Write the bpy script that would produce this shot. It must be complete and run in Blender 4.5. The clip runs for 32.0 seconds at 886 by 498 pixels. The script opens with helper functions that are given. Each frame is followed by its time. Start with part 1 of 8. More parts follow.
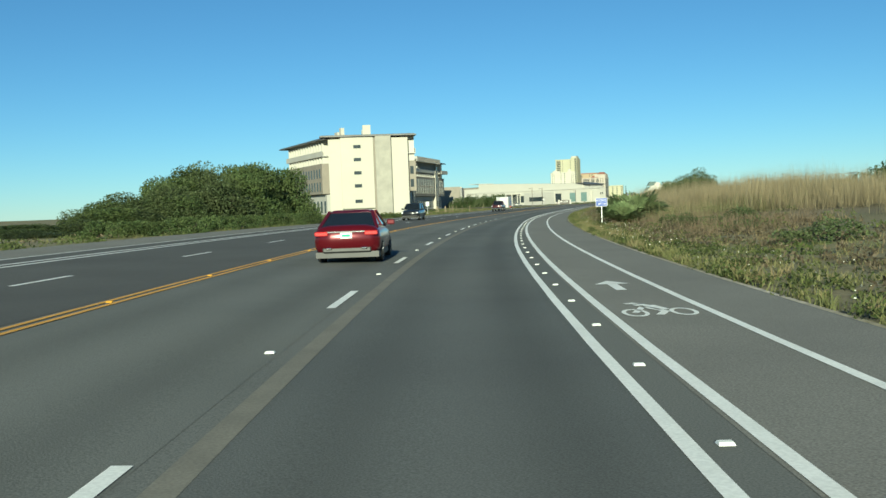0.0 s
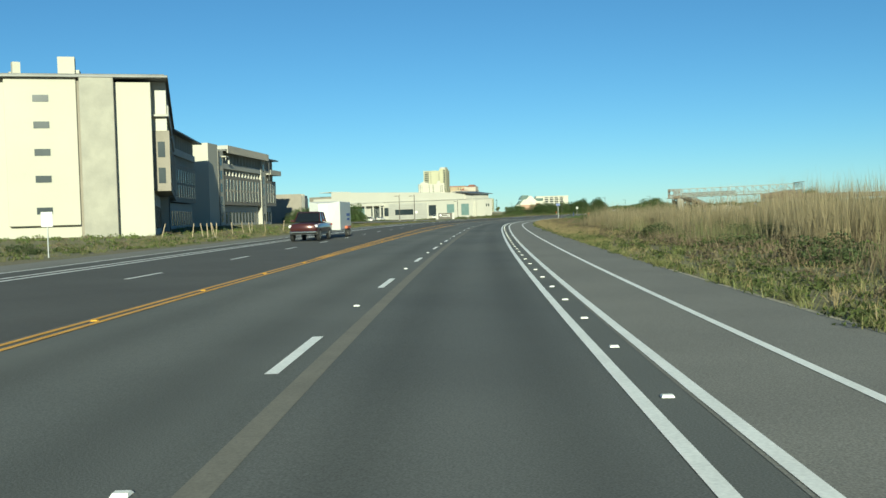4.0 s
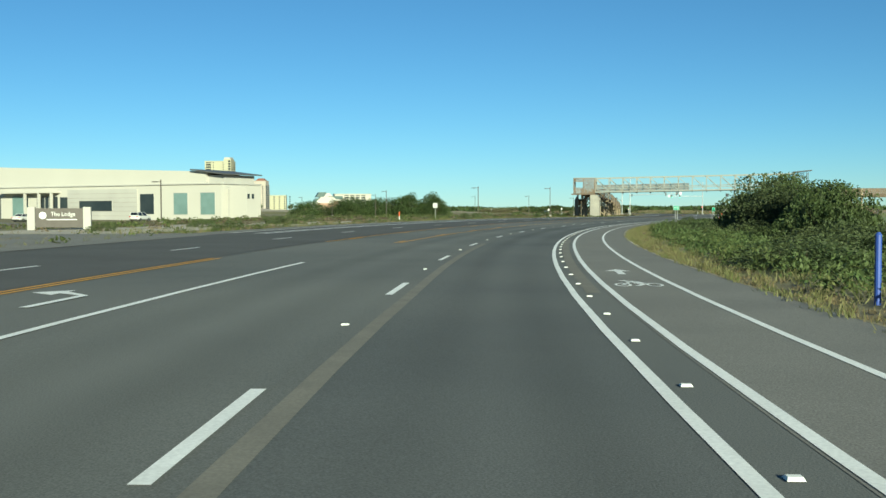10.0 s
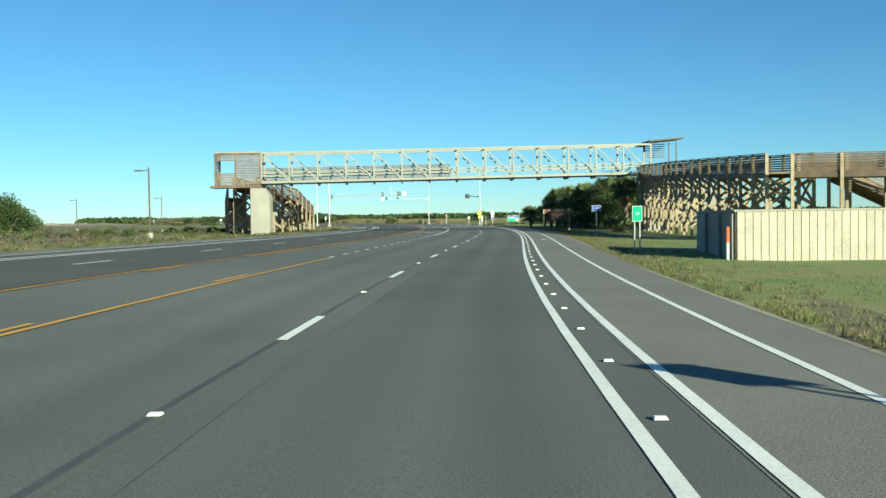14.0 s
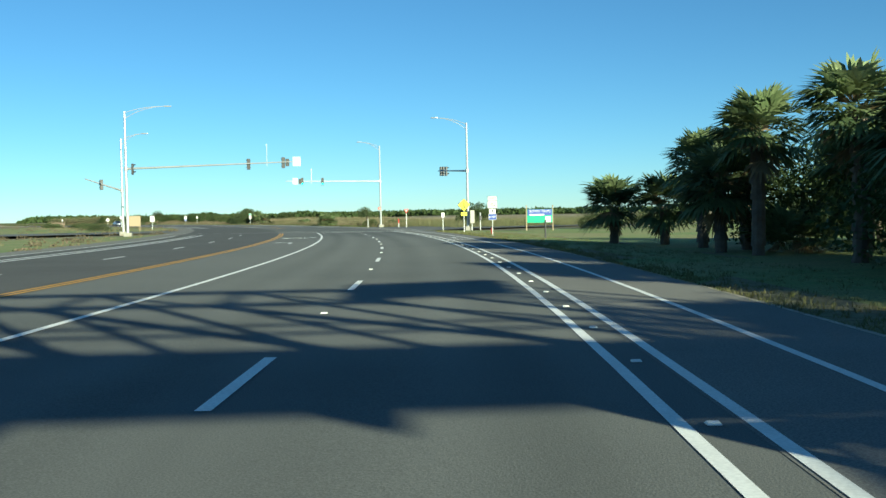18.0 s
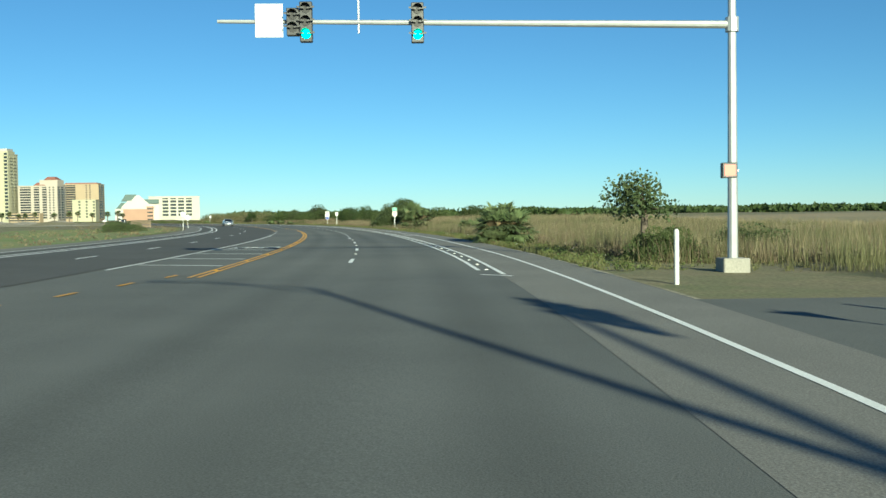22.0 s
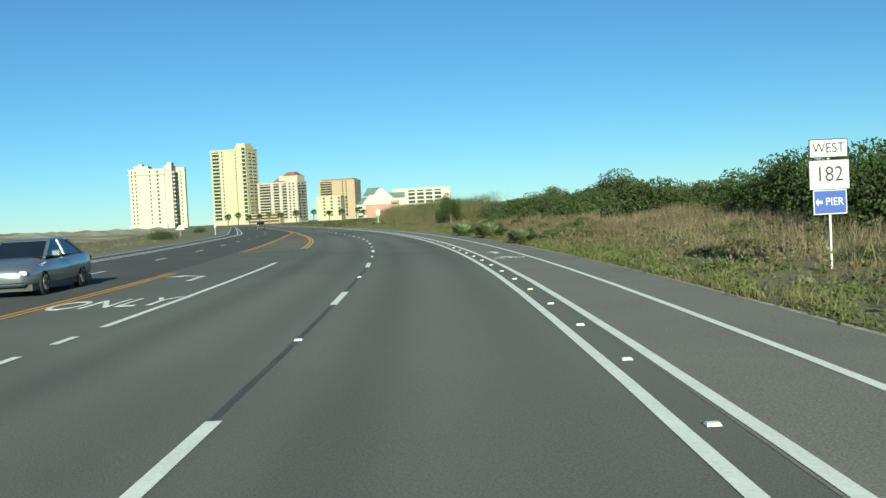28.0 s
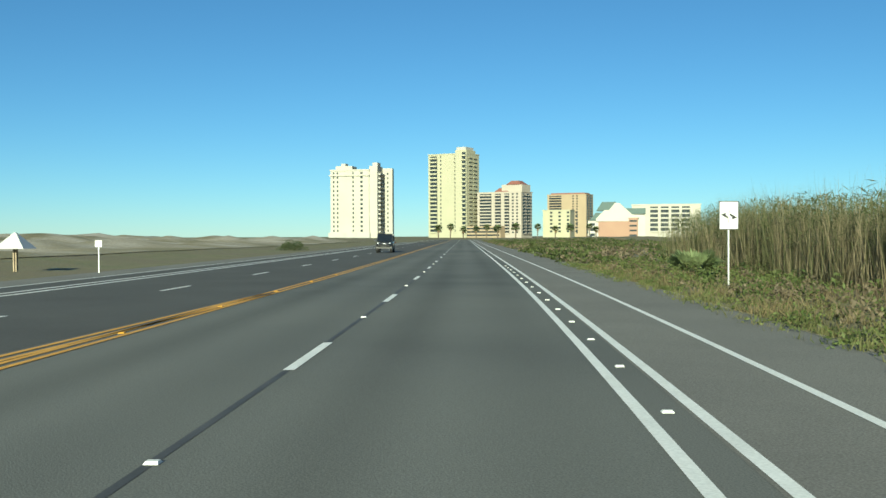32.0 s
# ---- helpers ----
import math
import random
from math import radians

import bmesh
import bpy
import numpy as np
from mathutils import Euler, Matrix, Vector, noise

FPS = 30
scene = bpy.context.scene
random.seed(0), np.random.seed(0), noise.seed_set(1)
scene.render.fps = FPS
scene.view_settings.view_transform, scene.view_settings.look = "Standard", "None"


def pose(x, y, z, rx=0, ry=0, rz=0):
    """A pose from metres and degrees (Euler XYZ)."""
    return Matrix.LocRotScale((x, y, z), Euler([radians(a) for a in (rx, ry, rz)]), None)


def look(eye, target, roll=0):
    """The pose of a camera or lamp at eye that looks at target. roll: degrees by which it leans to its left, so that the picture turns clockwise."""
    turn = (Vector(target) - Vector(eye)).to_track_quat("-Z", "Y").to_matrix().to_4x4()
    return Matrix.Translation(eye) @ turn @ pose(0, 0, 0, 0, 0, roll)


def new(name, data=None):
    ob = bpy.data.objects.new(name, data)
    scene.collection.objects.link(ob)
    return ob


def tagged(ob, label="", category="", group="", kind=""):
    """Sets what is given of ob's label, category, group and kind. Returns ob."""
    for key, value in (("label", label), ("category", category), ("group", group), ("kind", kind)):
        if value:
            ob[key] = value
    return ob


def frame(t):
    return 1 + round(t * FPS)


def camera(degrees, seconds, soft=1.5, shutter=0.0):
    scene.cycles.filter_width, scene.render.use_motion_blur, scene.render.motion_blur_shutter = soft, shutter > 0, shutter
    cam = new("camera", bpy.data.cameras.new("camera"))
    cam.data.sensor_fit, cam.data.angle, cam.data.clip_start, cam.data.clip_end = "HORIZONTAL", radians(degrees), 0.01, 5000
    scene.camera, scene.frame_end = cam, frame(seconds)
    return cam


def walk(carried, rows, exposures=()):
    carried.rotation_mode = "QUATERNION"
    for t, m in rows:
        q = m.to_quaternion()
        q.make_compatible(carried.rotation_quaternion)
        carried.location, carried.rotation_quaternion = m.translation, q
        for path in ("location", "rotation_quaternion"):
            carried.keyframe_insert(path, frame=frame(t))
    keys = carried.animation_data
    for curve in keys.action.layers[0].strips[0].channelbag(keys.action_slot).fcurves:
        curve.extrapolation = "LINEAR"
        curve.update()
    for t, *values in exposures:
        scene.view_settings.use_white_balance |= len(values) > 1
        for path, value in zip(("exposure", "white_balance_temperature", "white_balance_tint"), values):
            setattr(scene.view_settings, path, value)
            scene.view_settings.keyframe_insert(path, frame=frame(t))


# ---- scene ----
cam = camera(48.78, 32.0, shutter=0.0)

PATH = [
    (0.0, 76.027, 11.912, 1.581, 87.426, 2.126, 45.124),
    (0.5, 65.738, 22.698, 1.581, 87.722, 2.035, 44.307),
    (1.0, 55.714, 33.602, 1.581, 87.713, 1.943, 43.287),
    (1.5, 45.953, 44.622, 1.581, 87.609, 1.832, 42.253),
    (2.0, 36.453, 55.755, 1.580, 87.845, 1.715, 41.223),
    (2.5, 27.209, 66.993, 1.581, 87.756, 1.746, 40.233),
    (3.0, 18.210, 78.329, 1.581, 87.563, 1.808, 39.382),
    (3.5, 9.444, 89.776, 1.581, 87.836, 1.818, 38.274),
    (4.0, 0.872, 101.346, 1.581, 87.953, 1.601, 37.293),
    (4.5, -7.577, 113.055, 1.581, 88.031, 1.308, 36.699),
    (5.0, -15.988, 124.931, 1.581, 88.078, 0.997, 36.469),
    (5.5, -24.431, 137.016, 1.581, 88.100, 0.697, 36.313),
    (6.0, -32.940, 149.356, 1.581, 87.804, 0.456, 35.888),
    (6.5, -41.534, 161.961, 1.579, 87.477, 0.393, 35.581),
    (7.0, -50.203, 174.796, 1.579, 87.469, 0.199, 35.410),
    (7.5, -58.886, 187.796, 1.579, 87.454, 0.114, 35.134),
    (8.0, -67.422, 200.922, 1.581, 87.605, -0.076, 34.164),
    (8.5, -75.613, 214.176, 1.582, 87.571, -0.290, 32.427),
    (9.0, -83.319, 227.579, 1.583, 87.730, -0.267, 30.219),
    (9.5, -90.438, 241.157, 1.580, 87.737, -0.151, 27.962),
    (10.0, -96.980, 254.922, 1.580, 87.751, 0.155, 25.439),
    (10.5, -102.922, 268.885, 1.581, 87.931, 0.472, 22.825),
    (11.0, -108.267, 283.037, 1.581, 88.183, 0.722, 20.378),
    (11.5, -113.014, 297.346, 1.581, 88.191, 0.706, 18.141),
    (12.0, -117.149, 311.777, 1.581, 88.092, 0.612, 15.956),
    (12.5, -120.679, 326.314, 1.580, 88.118, 0.815, 13.917),
    (13.0, -123.676, 340.947, 1.579, 88.017, 0.933, 11.937),
    (13.5, -126.169, 355.657, 1.585, 88.244, 0.611, 9.970),
    (14.0, -128.150, 370.429, 1.581, 88.173, 0.818, 7.715),
    (14.5, -129.648, 385.249, 1.580, 87.921, 1.037, 5.900),
    (15.0, -130.784, 400.116, 1.581, 88.013, 1.140, 4.773),
    (15.5, -131.710, 415.015, 1.581, 88.072, 1.197, 4.303),
    (16.0, -132.574, 429.929, 1.581, 88.106, 1.230, 4.385),
    (16.5, -133.507, 444.838, 1.580, 88.118, 1.234, 4.905),
    (17.0, -134.610, 459.722, 1.580, 88.112, 1.172, 5.756),
    (17.5, -135.959, 474.568, 1.580, 88.034, 1.115, 6.876),
    (18.0, -137.609, 489.371, 1.580, 87.991, 1.066, 8.133),
    (18.5, -139.611, 504.136, 1.581, 87.963, 0.933, 9.623),
    (19.0, -141.994, 518.863, 1.582, 88.245, 0.786, 11.197),
    (19.5, -144.779, 533.538, 1.583, 88.514, 0.996, 12.800),
    (20.0, -147.955, 548.143, 1.581, 88.599, 1.485, 14.249),
    (20.5, -151.547, 562.671, 1.581, 88.570, 1.379, 15.784),
    (21.0, -155.570, 577.095, 1.581, 88.264, 1.148, 17.428),
    (21.5, -160.077, 591.373, 1.581, 88.202, 0.854, 19.492),
    (22.0, -165.116, 605.456, 1.581, 88.030, 0.820, 21.793),
    (22.5, -170.687, 619.314, 1.580, 88.048, 1.298, 24.036),
    (23.0, -176.760, 632.937, 1.580, 88.203, 1.716, 25.904),
    (23.5, -183.281, 646.335, 1.580, 88.188, 1.860, 27.634),
    (24.0, -190.178, 659.541, 1.580, 87.740, 1.836, 29.062),
    (24.5, -197.377, 672.593, 1.580, 87.794, 1.950, 29.894),
    (25.0, -204.838, 685.514, 1.579, 87.003, 2.005, 30.665),
    (25.5, -212.565, 698.305, 1.580, 87.025, 2.008, 31.840),
    (26.0, -220.579, 710.956, 1.581, 87.345, 2.141, 33.369),
    (26.5, -228.872, 723.474, 1.581, 87.551, 2.346, 34.551),
    (27.0, -237.405, 735.877, 1.581, 87.667, 2.592, 35.193),
    (27.5, -246.144, 748.174, 1.581, 87.709, 2.830, 35.851),
    (28.0, -255.085, 760.345, 1.579, 87.901, 2.934, 37.343),
    (28.5, -264.204, 772.386, 1.580, 88.160, 2.653, 38.994),
    (29.0, -273.720, 784.092, 1.579, 88.127, 2.328, 40.738),
    (29.5, -283.626, 795.420, 1.580, 88.057, 2.019, 42.322),
    (30.0, -293.824, 806.414, 1.578, 88.772, 1.919, 43.797),
    (30.5, -304.215, 817.149, 1.563, 89.218, 1.673, 45.363),
    (31.0, -314.787, 827.679, 1.608, 89.546, 1.185, 47.294),
    (31.5, -325.582, 838.011, 1.580, 89.437, 0.699, 49.344),
    (32.0, -336.687, 848.082, 1.583, 89.257, 0.241, 50.725),
]
walk(cam, [(t, pose(x, y, z, rx, ry, rz)) for t, x, y, z, rx, ry, rz in PATH], [(0, 0.86, 5790, -11), (9, 0.88, 5790, -11), (11.5, 0.98, 5790, -11), (14, 1.16, 5790, -11), (17.5, 1.22, 5790, -11), (20, 1.02, 5790, -11), (21.3, 0.98, 5790, -11), (23, 1.1, 5790, -11), (28, 0.95, 5790, -11), (32, 0.92, 5790, -11)])

START = (75.834, 11.855, 0.77618)
KNOT = 48.0
BEND = [-0.001378, -0.001355, -0.001153, -0.000443, -0.000163, -0.001494, -0.002803, -0.002514, -0.002766, -0.001786, 0.000341, 0.001480, 0.001974, 0.002371, 0.002185, 0.001763, 0.001345, 0.000815, 0.002223, 0.001527, 0.000864, 0.000100, 0.000000]

# ---------------------------------------------------------------- light
SUN_AZ = math.atan2(-0.75, 0.66)     # towards the sun, from +x
SUN_EL = radians(16.3)
world = bpy.data.worlds.new("world")
scene.world = world
world.use_nodes = True
wn = world.node_tree.nodes
wl = world.node_tree.links
sky = wn.new("ShaderNodeTexSky")
sky.sky_type = "NISHITA"
sky.sun_disc = False
sky.sun_elevation = SUN_EL
sky.sun_rotation = math.pi / 2 - SUN_AZ
sky.air_density, sky.dust_density, sky.ozone_density = 0.78, 0.0, 5.2
wn["Background"].inputs[1].default_value = 0.057
tint = wn.new("ShaderNodeVectorMath")
tint.operation = "MULTIPLY"
tint.inputs[1].default_value = (0.965, 1.0, 0.935)
wl.new(sky.outputs[0], tint.inputs[0])
wl.new(tint.outputs[0], wn["Background"].inputs[0])
sun_data = bpy.data.lights.new("sun", "SUN")
sun_data.energy, sun_data.angle, sun_data.color = 5.0, radians(0.55), (1.0, 0.87, 0.64)
sun_ob = new("sun", sun_data)
sun_ob.matrix_world = look((0, 0, 0), (-math.cos(SUN_AZ) * math.cos(SUN_EL), -math.sin(SUN_AZ) * math.cos(SUN_EL), -math.sin(SUN_EL)))


# ---------------------------------------------------------------- materials
def mat(name, a, b=None, scale=2.0, rough=0.8, metal=0.0, bump=0.0, fine=40.0, speck=0.15, island=0.0, c=None, big=0.08, spec=0.4):
    """Two colours mixed by two scales of noise, with a fine bump. island: how much single pieces differ."""
    m = bpy.data.materials.new(name)
    m.use_nodes = True
    n, l = m.node_tree.nodes, m.node_tree.links
    bs = n["Principled BSDF"]
    bs.inputs["Roughness"].default_value, bs.inputs["Metallic"].default_value = rough, metal
    bs.inputs["Specular IOR Level"].default_value = spec
    b = b or tuple(v * 0.8 for v in a)
    geo = n.new("ShaderNodeNewGeometry")
    n1 = n.new("ShaderNodeTexNoise")
    n1.inputs["Scale"].default_value, n1.inputs["Detail"].default_value = scale, 5
    l.new(geo.outputs["Position"], n1.inputs["Vector"])
    ramp = n.new("ShaderNodeMapRange")
    ramp.inputs["From Min"].default_value, ramp.inputs["From Max"].default_value = 0.32, 0.68
    l.new(n1.outputs["Fac"], ramp.inputs["Value"])
    mix = n.new("ShaderNodeMix")
    mix.data_type = "RGBA"
    mix.inputs["A"].default_value, mix.inputs["B"].default_value = (*a, 1), (*b, 1)
    l.new(ramp.outputs[0], mix.inputs["Factor"])
    out = mix.outputs["Result"]
    if c:
        n3 = n.new("ShaderNodeTexNoise")
        n3.inputs["Scale"].default_value, n3.inputs["Detail"].default_value = big, 4
        l.new(geo.outputs["Position"], n3.inputs["Vector"])
        r3 = n.new("ShaderNodeMapRange")
        r3.inputs["From Min"].default_value, r3.inputs["From Max"].default_value = 0.42, 0.62
        l.new(n3.outputs["Fac"], r3.inputs["Value"])
        m3 = n.new("ShaderNodeMix")
        m3.data_type = "RGBA"
        l.new(r3.outputs[0], m3.inputs["Factor"])
        l.new(out, m3.inputs["A"])
        m3.inputs["B"].default_value = (*c, 1)
        out = m3.outputs["Result"]
    n2 = n.new("ShaderNodeTexNoise")
    n2.inputs["Scale"].default_value, n2.inputs["Detail"].default_value = fine, 3
    l.new(geo.outputs["Position"], n2.inputs["Vector"])
    hsv = n.new("ShaderNodeHueSaturation")
    val = n.new("ShaderNodeMapRange")
    val.inputs["From Min"].default_value, val.inputs["From Max"].default_value = 0.25, 0.75
    val.inputs["To Min"].default_value, val.inputs["To Max"].default_value = 1 - speck, 1 + speck
    l.new(n2.outputs["Fac"], val.inputs["Value"])
    last = val.outputs[0]
    if island:
        info = n.new("ShaderNodeObjectInfo")
        add = n.new("ShaderNodeMath")
        add.operation = "ADD"
        l.new(info.outputs["Random"], add.inputs[0])
        l.new(geo.outputs["Random Per Island"], add.inputs[1])
        rr = n.new("ShaderNodeMapRange")
        rr.inputs["From Max"].default_value = 2.0
        rr.inputs["To Min"].default_value, rr.inputs["To Max"].default_value = 1 - island, 1 + island
        l.new(add.outputs[0], rr.inputs["Value"])
        mul = n.new("ShaderNodeMath")
        mul.operation = "MULTIPLY"
        l.new(last, mul.inputs[0])
        l.new(rr.outputs[0], mul.inputs[1])
        last = mul.outputs[0]
    l.new(last, hsv.inputs["Value"])
    l.new(out, hsv.inputs["Color"])
    l.new(hsv.outputs[0], bs.inputs["Base Color"])
    if bump:
        bn = n.new("ShaderNodeBump")
        bn.inputs["Strength"].default_value = bump
        bn.inputs["Distance"].default_value = 0.01
        l.new(n2.outputs["Fac"], bn.inputs["Height"])
        l.new(bn.outputs[0], bs.inputs["Normal"])
    return m


def leaf_mat(name, a, b, island=0.45, thin=0.35):
    m = mat(name, a, b, scale=0.8, rough=0.6, speck=0.2, fine=6, island=island, spec=0.25)
    n, l = m.node_tree.nodes, m.node_tree.links
    bs = n["Principled BSDF"]
    tr = n.new("ShaderNodeBsdfTranslucent")
    ms = n.new("ShaderNodeMixShader")
    ms.inputs[0].default_value = thin
    l.new(bs.inputs["Base Color"].links[0].from_socket, tr.inputs["Color"])
    l.new(bs.outputs[0], ms.inputs[1])
    l.new(tr.outputs[0], ms.inputs[2])
    l.new(ms.outputs[0], n["Material Output"].inputs["Surface"])
    return m


def glow(name, col, strength):
    m = bpy.data.materials.new(name)
    m.use_nodes = True
    bs = m.node_tree.nodes["Principled BSDF"]
    bs.inputs["Base Color"].default_value = (*col, 1)
    bs.inputs["Emission Color"].default_value = (*col, 1)
    bs.inputs["Emission Strength"].default_value = strength
    return m


M_ASPHALT = mat("asphalt", (0.144, 0.149, 0.142), (0.119, 0.124, 0.119), scale=0.25, spec=0.12, rough=0.9, bump=0.4, fine=60, speck=0.3, c=(0.163, 0.166, 0.155), big=0.05)
M_ASPHALT_DARK = mat("asphalt_dark", (0.112, 0.112, 0.108), (0.094, 0.094, 0.091), scale=0.25, spec=0.12, rough=0.9, bump=0.4, fine=60, speck=0.3)
M_ASPHALT_LANE = mat("asphalt_lane", (0.122, 0.128, 0.126), (0.105, 0.110, 0.109), scale=0.25, spec=0.12, rough=0.9, bump=0.4, fine=60, speck=0.3, c=(0.133, 0.137, 0.131), big=0.07)


def worn(m):
    """Wheel paths: the mesh's wear attribute darkens the surface a little."""
    n, l = m.node_tree.nodes, m.node_tree.links
    bs = n["Principled BSDF"]
    at_ = n.new("ShaderNodeAttribute")
    at_.attribute_name = "wear"
    k = n.new("ShaderNodeMapRange")
    k.inputs["To Min"].default_value, k.inputs["To Max"].default_value = 1.12, 0.84
    l.new(at_.outputs["Fac"], k.inputs["Value"])
    mul = n.new("ShaderNodeVectorMath")
    mul.operation = "SCALE"
    l.new(bs.inputs["Base Color"].links[0].from_socket, mul.inputs[0])
    l.new(k.outputs[0], mul.inputs["Scale"])
    l.new(mul.outputs[0], bs.inputs["Base Color"])
    return m


worn(M_ASPHALT_LANE)
M_ASPHALT_WORN = worn(mat("asphalt_worn", (0.142, 0.147, 0.141), (0.118, 0.123, 0.118), scale=0.25, spec=0.12, rough=0.9, bump=0.4, fine=60, speck=0.3, c=(0.161, 0.165, 0.153), big=0.05))
M_ASPHALT_PATH = mat("asphalt_path", (0.218, 0.213, 0.193), (0.188, 0.183, 0.168), scale=0.4, spec=0.12, rough=0.9, bump=0.4, fine=50, speck=0.35)
M_SEAM = mat("asphalt_seam", (0.216, 0.206, 0.175), (0.178, 0.170, 0.147), scale=1.5, spec=0.12, rough=0.9, bump=0.3)
M_TAR = mat("tar_seam", (0.06, 0.06, 0.06), (0.09, 0.09, 0.09), scale=1.0, rough=0.7)
M_WHITE = mat("road_paint_white", (0.86, 0.86, 0.82), (0.76, 0.76, 0.72), scale=1.2, rough=0.6, fine=30, speck=0.12)
M_YELLOW = mat("road_paint_yellow", (0.72, 0.38, 0.04), (0.60, 0.31, 0.035), scale=1.2, rough=0.6, fine=30, speck=0.12)
M_GRASS = mat("grass_ground", (0.13, 0.14, 0.058), (0.20, 0.17, 0.09), scale=0.6, rough=0.95, bump=0.8, fine=9, speck=0.45, c=(0.165, 0.14, 0.08), big=0.09)
M_LAWN = mat("mown_grass", (0.125, 0.19, 0.045), (0.19, 0.225, 0.07), scale=0.9, rough=0.95, bump=0.9, fine=11, speck=0.5, c=(0.225, 0.215, 0.085), big=0.12)
M_SAND = mat("sand", (0.44, 0.40, 0.33), (0.34, 0.31, 0.25), scale=0.3, rough=0.95, fine=6)
M_DUNE = mat("dune_sand_grass", (0.17, 0.155, 0.08), (0.26, 0.22, 0.12), scale=0.15, rough=0.95, bump=0.6, fine=5, speck=0.4, c=(0.42, 0.38, 0.31), big=0.06)
M_MARSH = mat("marsh_grass", (0.25, 0.205, 0.115), (0.17, 0.16, 0.08), scale=0.2, rough=0.95, bump=0.6, fine=5, speck=0.4, c=(0.30, 0.24, 0.14), big=0.02)
M_STUCCO = mat("cream_stucco", (0.420, 0.402, 0.345), (0.391, 0.373, 0.322), scale=0.12, rough=0.9, fine=12, speck=0.04)
M_STUCCO_GREY = mat("grey_stucco", (0.403, 0.395, 0.361), (0.353, 0.344, 0.319), scale=0.2, rough=0.9, fine=10, speck=0.06)
M_WHITE_WALL = mat("white_stucco", (0.462, 0.447, 0.396), (0.437, 0.422, 0.374), scale=0.1, rough=0.9, fine=10, speck=0.04)
M_TAUPE = mat("taupe_cladding", (0.24, 0.215, 0.18), (0.20, 0.18, 0.15), scale=0.4, rough=0.8, fine=6, speck=0.08)
M_DARKROOF = mat("dark_roof_edge", (0.13, 0.13, 0.13), (0.1, 0.1, 0.1), scale=0.5, rough=0.5, metal=0.3)
M_GLASS = mat("window_glass", (0.022, 0.03, 0.036), (0.035, 0.045, 0.05), scale=0.3, rough=0.2, spec=0.35, speck=0.05)
M_TEAL = mat("teal_shutter", (0.16, 0.24, 0.23), (0.13, 0.2, 0.19), scale=0.5, rough=0.5)
M_CONCRETE = mat("concrete", (0.32, 0.305, 0.26), (0.25, 0.24, 0.21), scale=0.5, rough=0.9, bump=0.3, fine=20)
M_STEELPAINT = mat("pale_truss_paint", (0.273, 0.280, 0.248), (0.231, 0.238, 0.213), scale=0.6, rough=0.55, fine=15, speck=0.08)
# paler than the wall concrete: sunlight on the enclosure's front is in this colour
M_BOARD_SUNLIT = mat("sunlit_board_concrete", (0.44, 0.405, 0.32), (0.355, 0.325, 0.255), scale=0.8, rough=0.9, fine=12, speck=0.15, island=0.2)
M_WOOD = mat("weathered_wood", (0.19, 0.142, 0.10), (0.12, 0.09, 0.065), scale=2, rough=0.85, fine=14, island=0.4)
M_TIMBER = mat("treated_timber", (0.34, 0.275, 0.185), (0.25, 0.20, 0.135), scale=1.5, rough=0.85, fine=14, island=0.3)
M_GALV = mat("galvanised_steel", (0.50, 0.51, 0.50), (0.42, 0.43, 0.43), scale=2, rough=0.45, metal=0.6, speck=0.06)
M_BLACKMETAL = mat("black_metal", (0.03, 0.03, 0.03), (0.045, 0.045, 0.045), rough=0.45, spec=0.5)
M_BRONZE = mat("dark_bronze", (0.055, 0.045, 0.038), (0.07, 0.06, 0.05), rough=0.5)
M_SIGNBLUE = mat("sign_blue", (0.035, 0.075, 0.32), (0.03, 0.065, 0.28), rough=0.45, speck=0.04)
M_SIGNWHITE = mat("sign_white", (0.571, 0.571, 0.546), (0.529, 0.529, 0.504), rough=0.45, speck=0.03)
M_SIGNGREEN = mat("sign_green", (0.02, 0.36, 0.20), (0.02, 0.31, 0.17), rough=0.45, speck=0.04)
M_SIGNYELLOW = mat("sign_fluorescent_yellow", (0.80, 0.86, 0.03), (0.74, 0.80, 0.03), rough=0.5, speck=0.03)
M_SIGNRED = mat("sign_red", (0.60, 0.03, 0.03), (0.54, 0.03, 0.03), rough=0.45, speck=0.03)
M_BLACK = mat("sign_black", (0.02, 0.02, 0.02), rough=0.5)
M_ORANGE = mat("orange_plastic", (0.65, 0.12, 0.03), (0.55, 0.1, 0.03), rough=0.5)
M_PALEYELLOW = mat("pale_yellow_stucco", (0.386, 0.372, 0.262), (0.361, 0.347, 0.247), scale=0.1, rough=0.9, fine=5, speck=0.03)
M_TAN = mat("tan_stucco", (0.345, 0.272, 0.18), (0.315, 0.247, 0.165), scale=0.1, rough=0.9, fine=5, speck=0.03)
M_SAND_STUCCO = mat("sand_stucco", (0.395, 0.355, 0.30), (0.365, 0.325, 0.275), scale=0.1, rough=0.9, fine=5, speck=0.03)
M_PEACH = mat("peach_stucco", (0.336, 0.218, 0.155), (0.311, 0.197, 0.143), scale=0.1, rough=0.9, fine=5, speck=0.03)
M_REDROOF = mat("terracotta_roof", (0.24, 0.10, 0.075), (0.20, 0.085, 0.065), scale=0.5, rough=0.8)
M_GREENROOF = mat("dark_green_roof", (0.03, 0.07, 0.065), (0.04, 0.08, 0.07), rough=0.5)
M_BARK = mat("bark", (0.16, 0.13, 0.10), (0.10, 0.08, 0.06), scale=3, rough=0.95, bump=0.6, fine=20)
M_LEAF = leaf_mat("shrub_leaf", (0.062, 0.095, 0.032), (0.09, 0.115, 0.04))
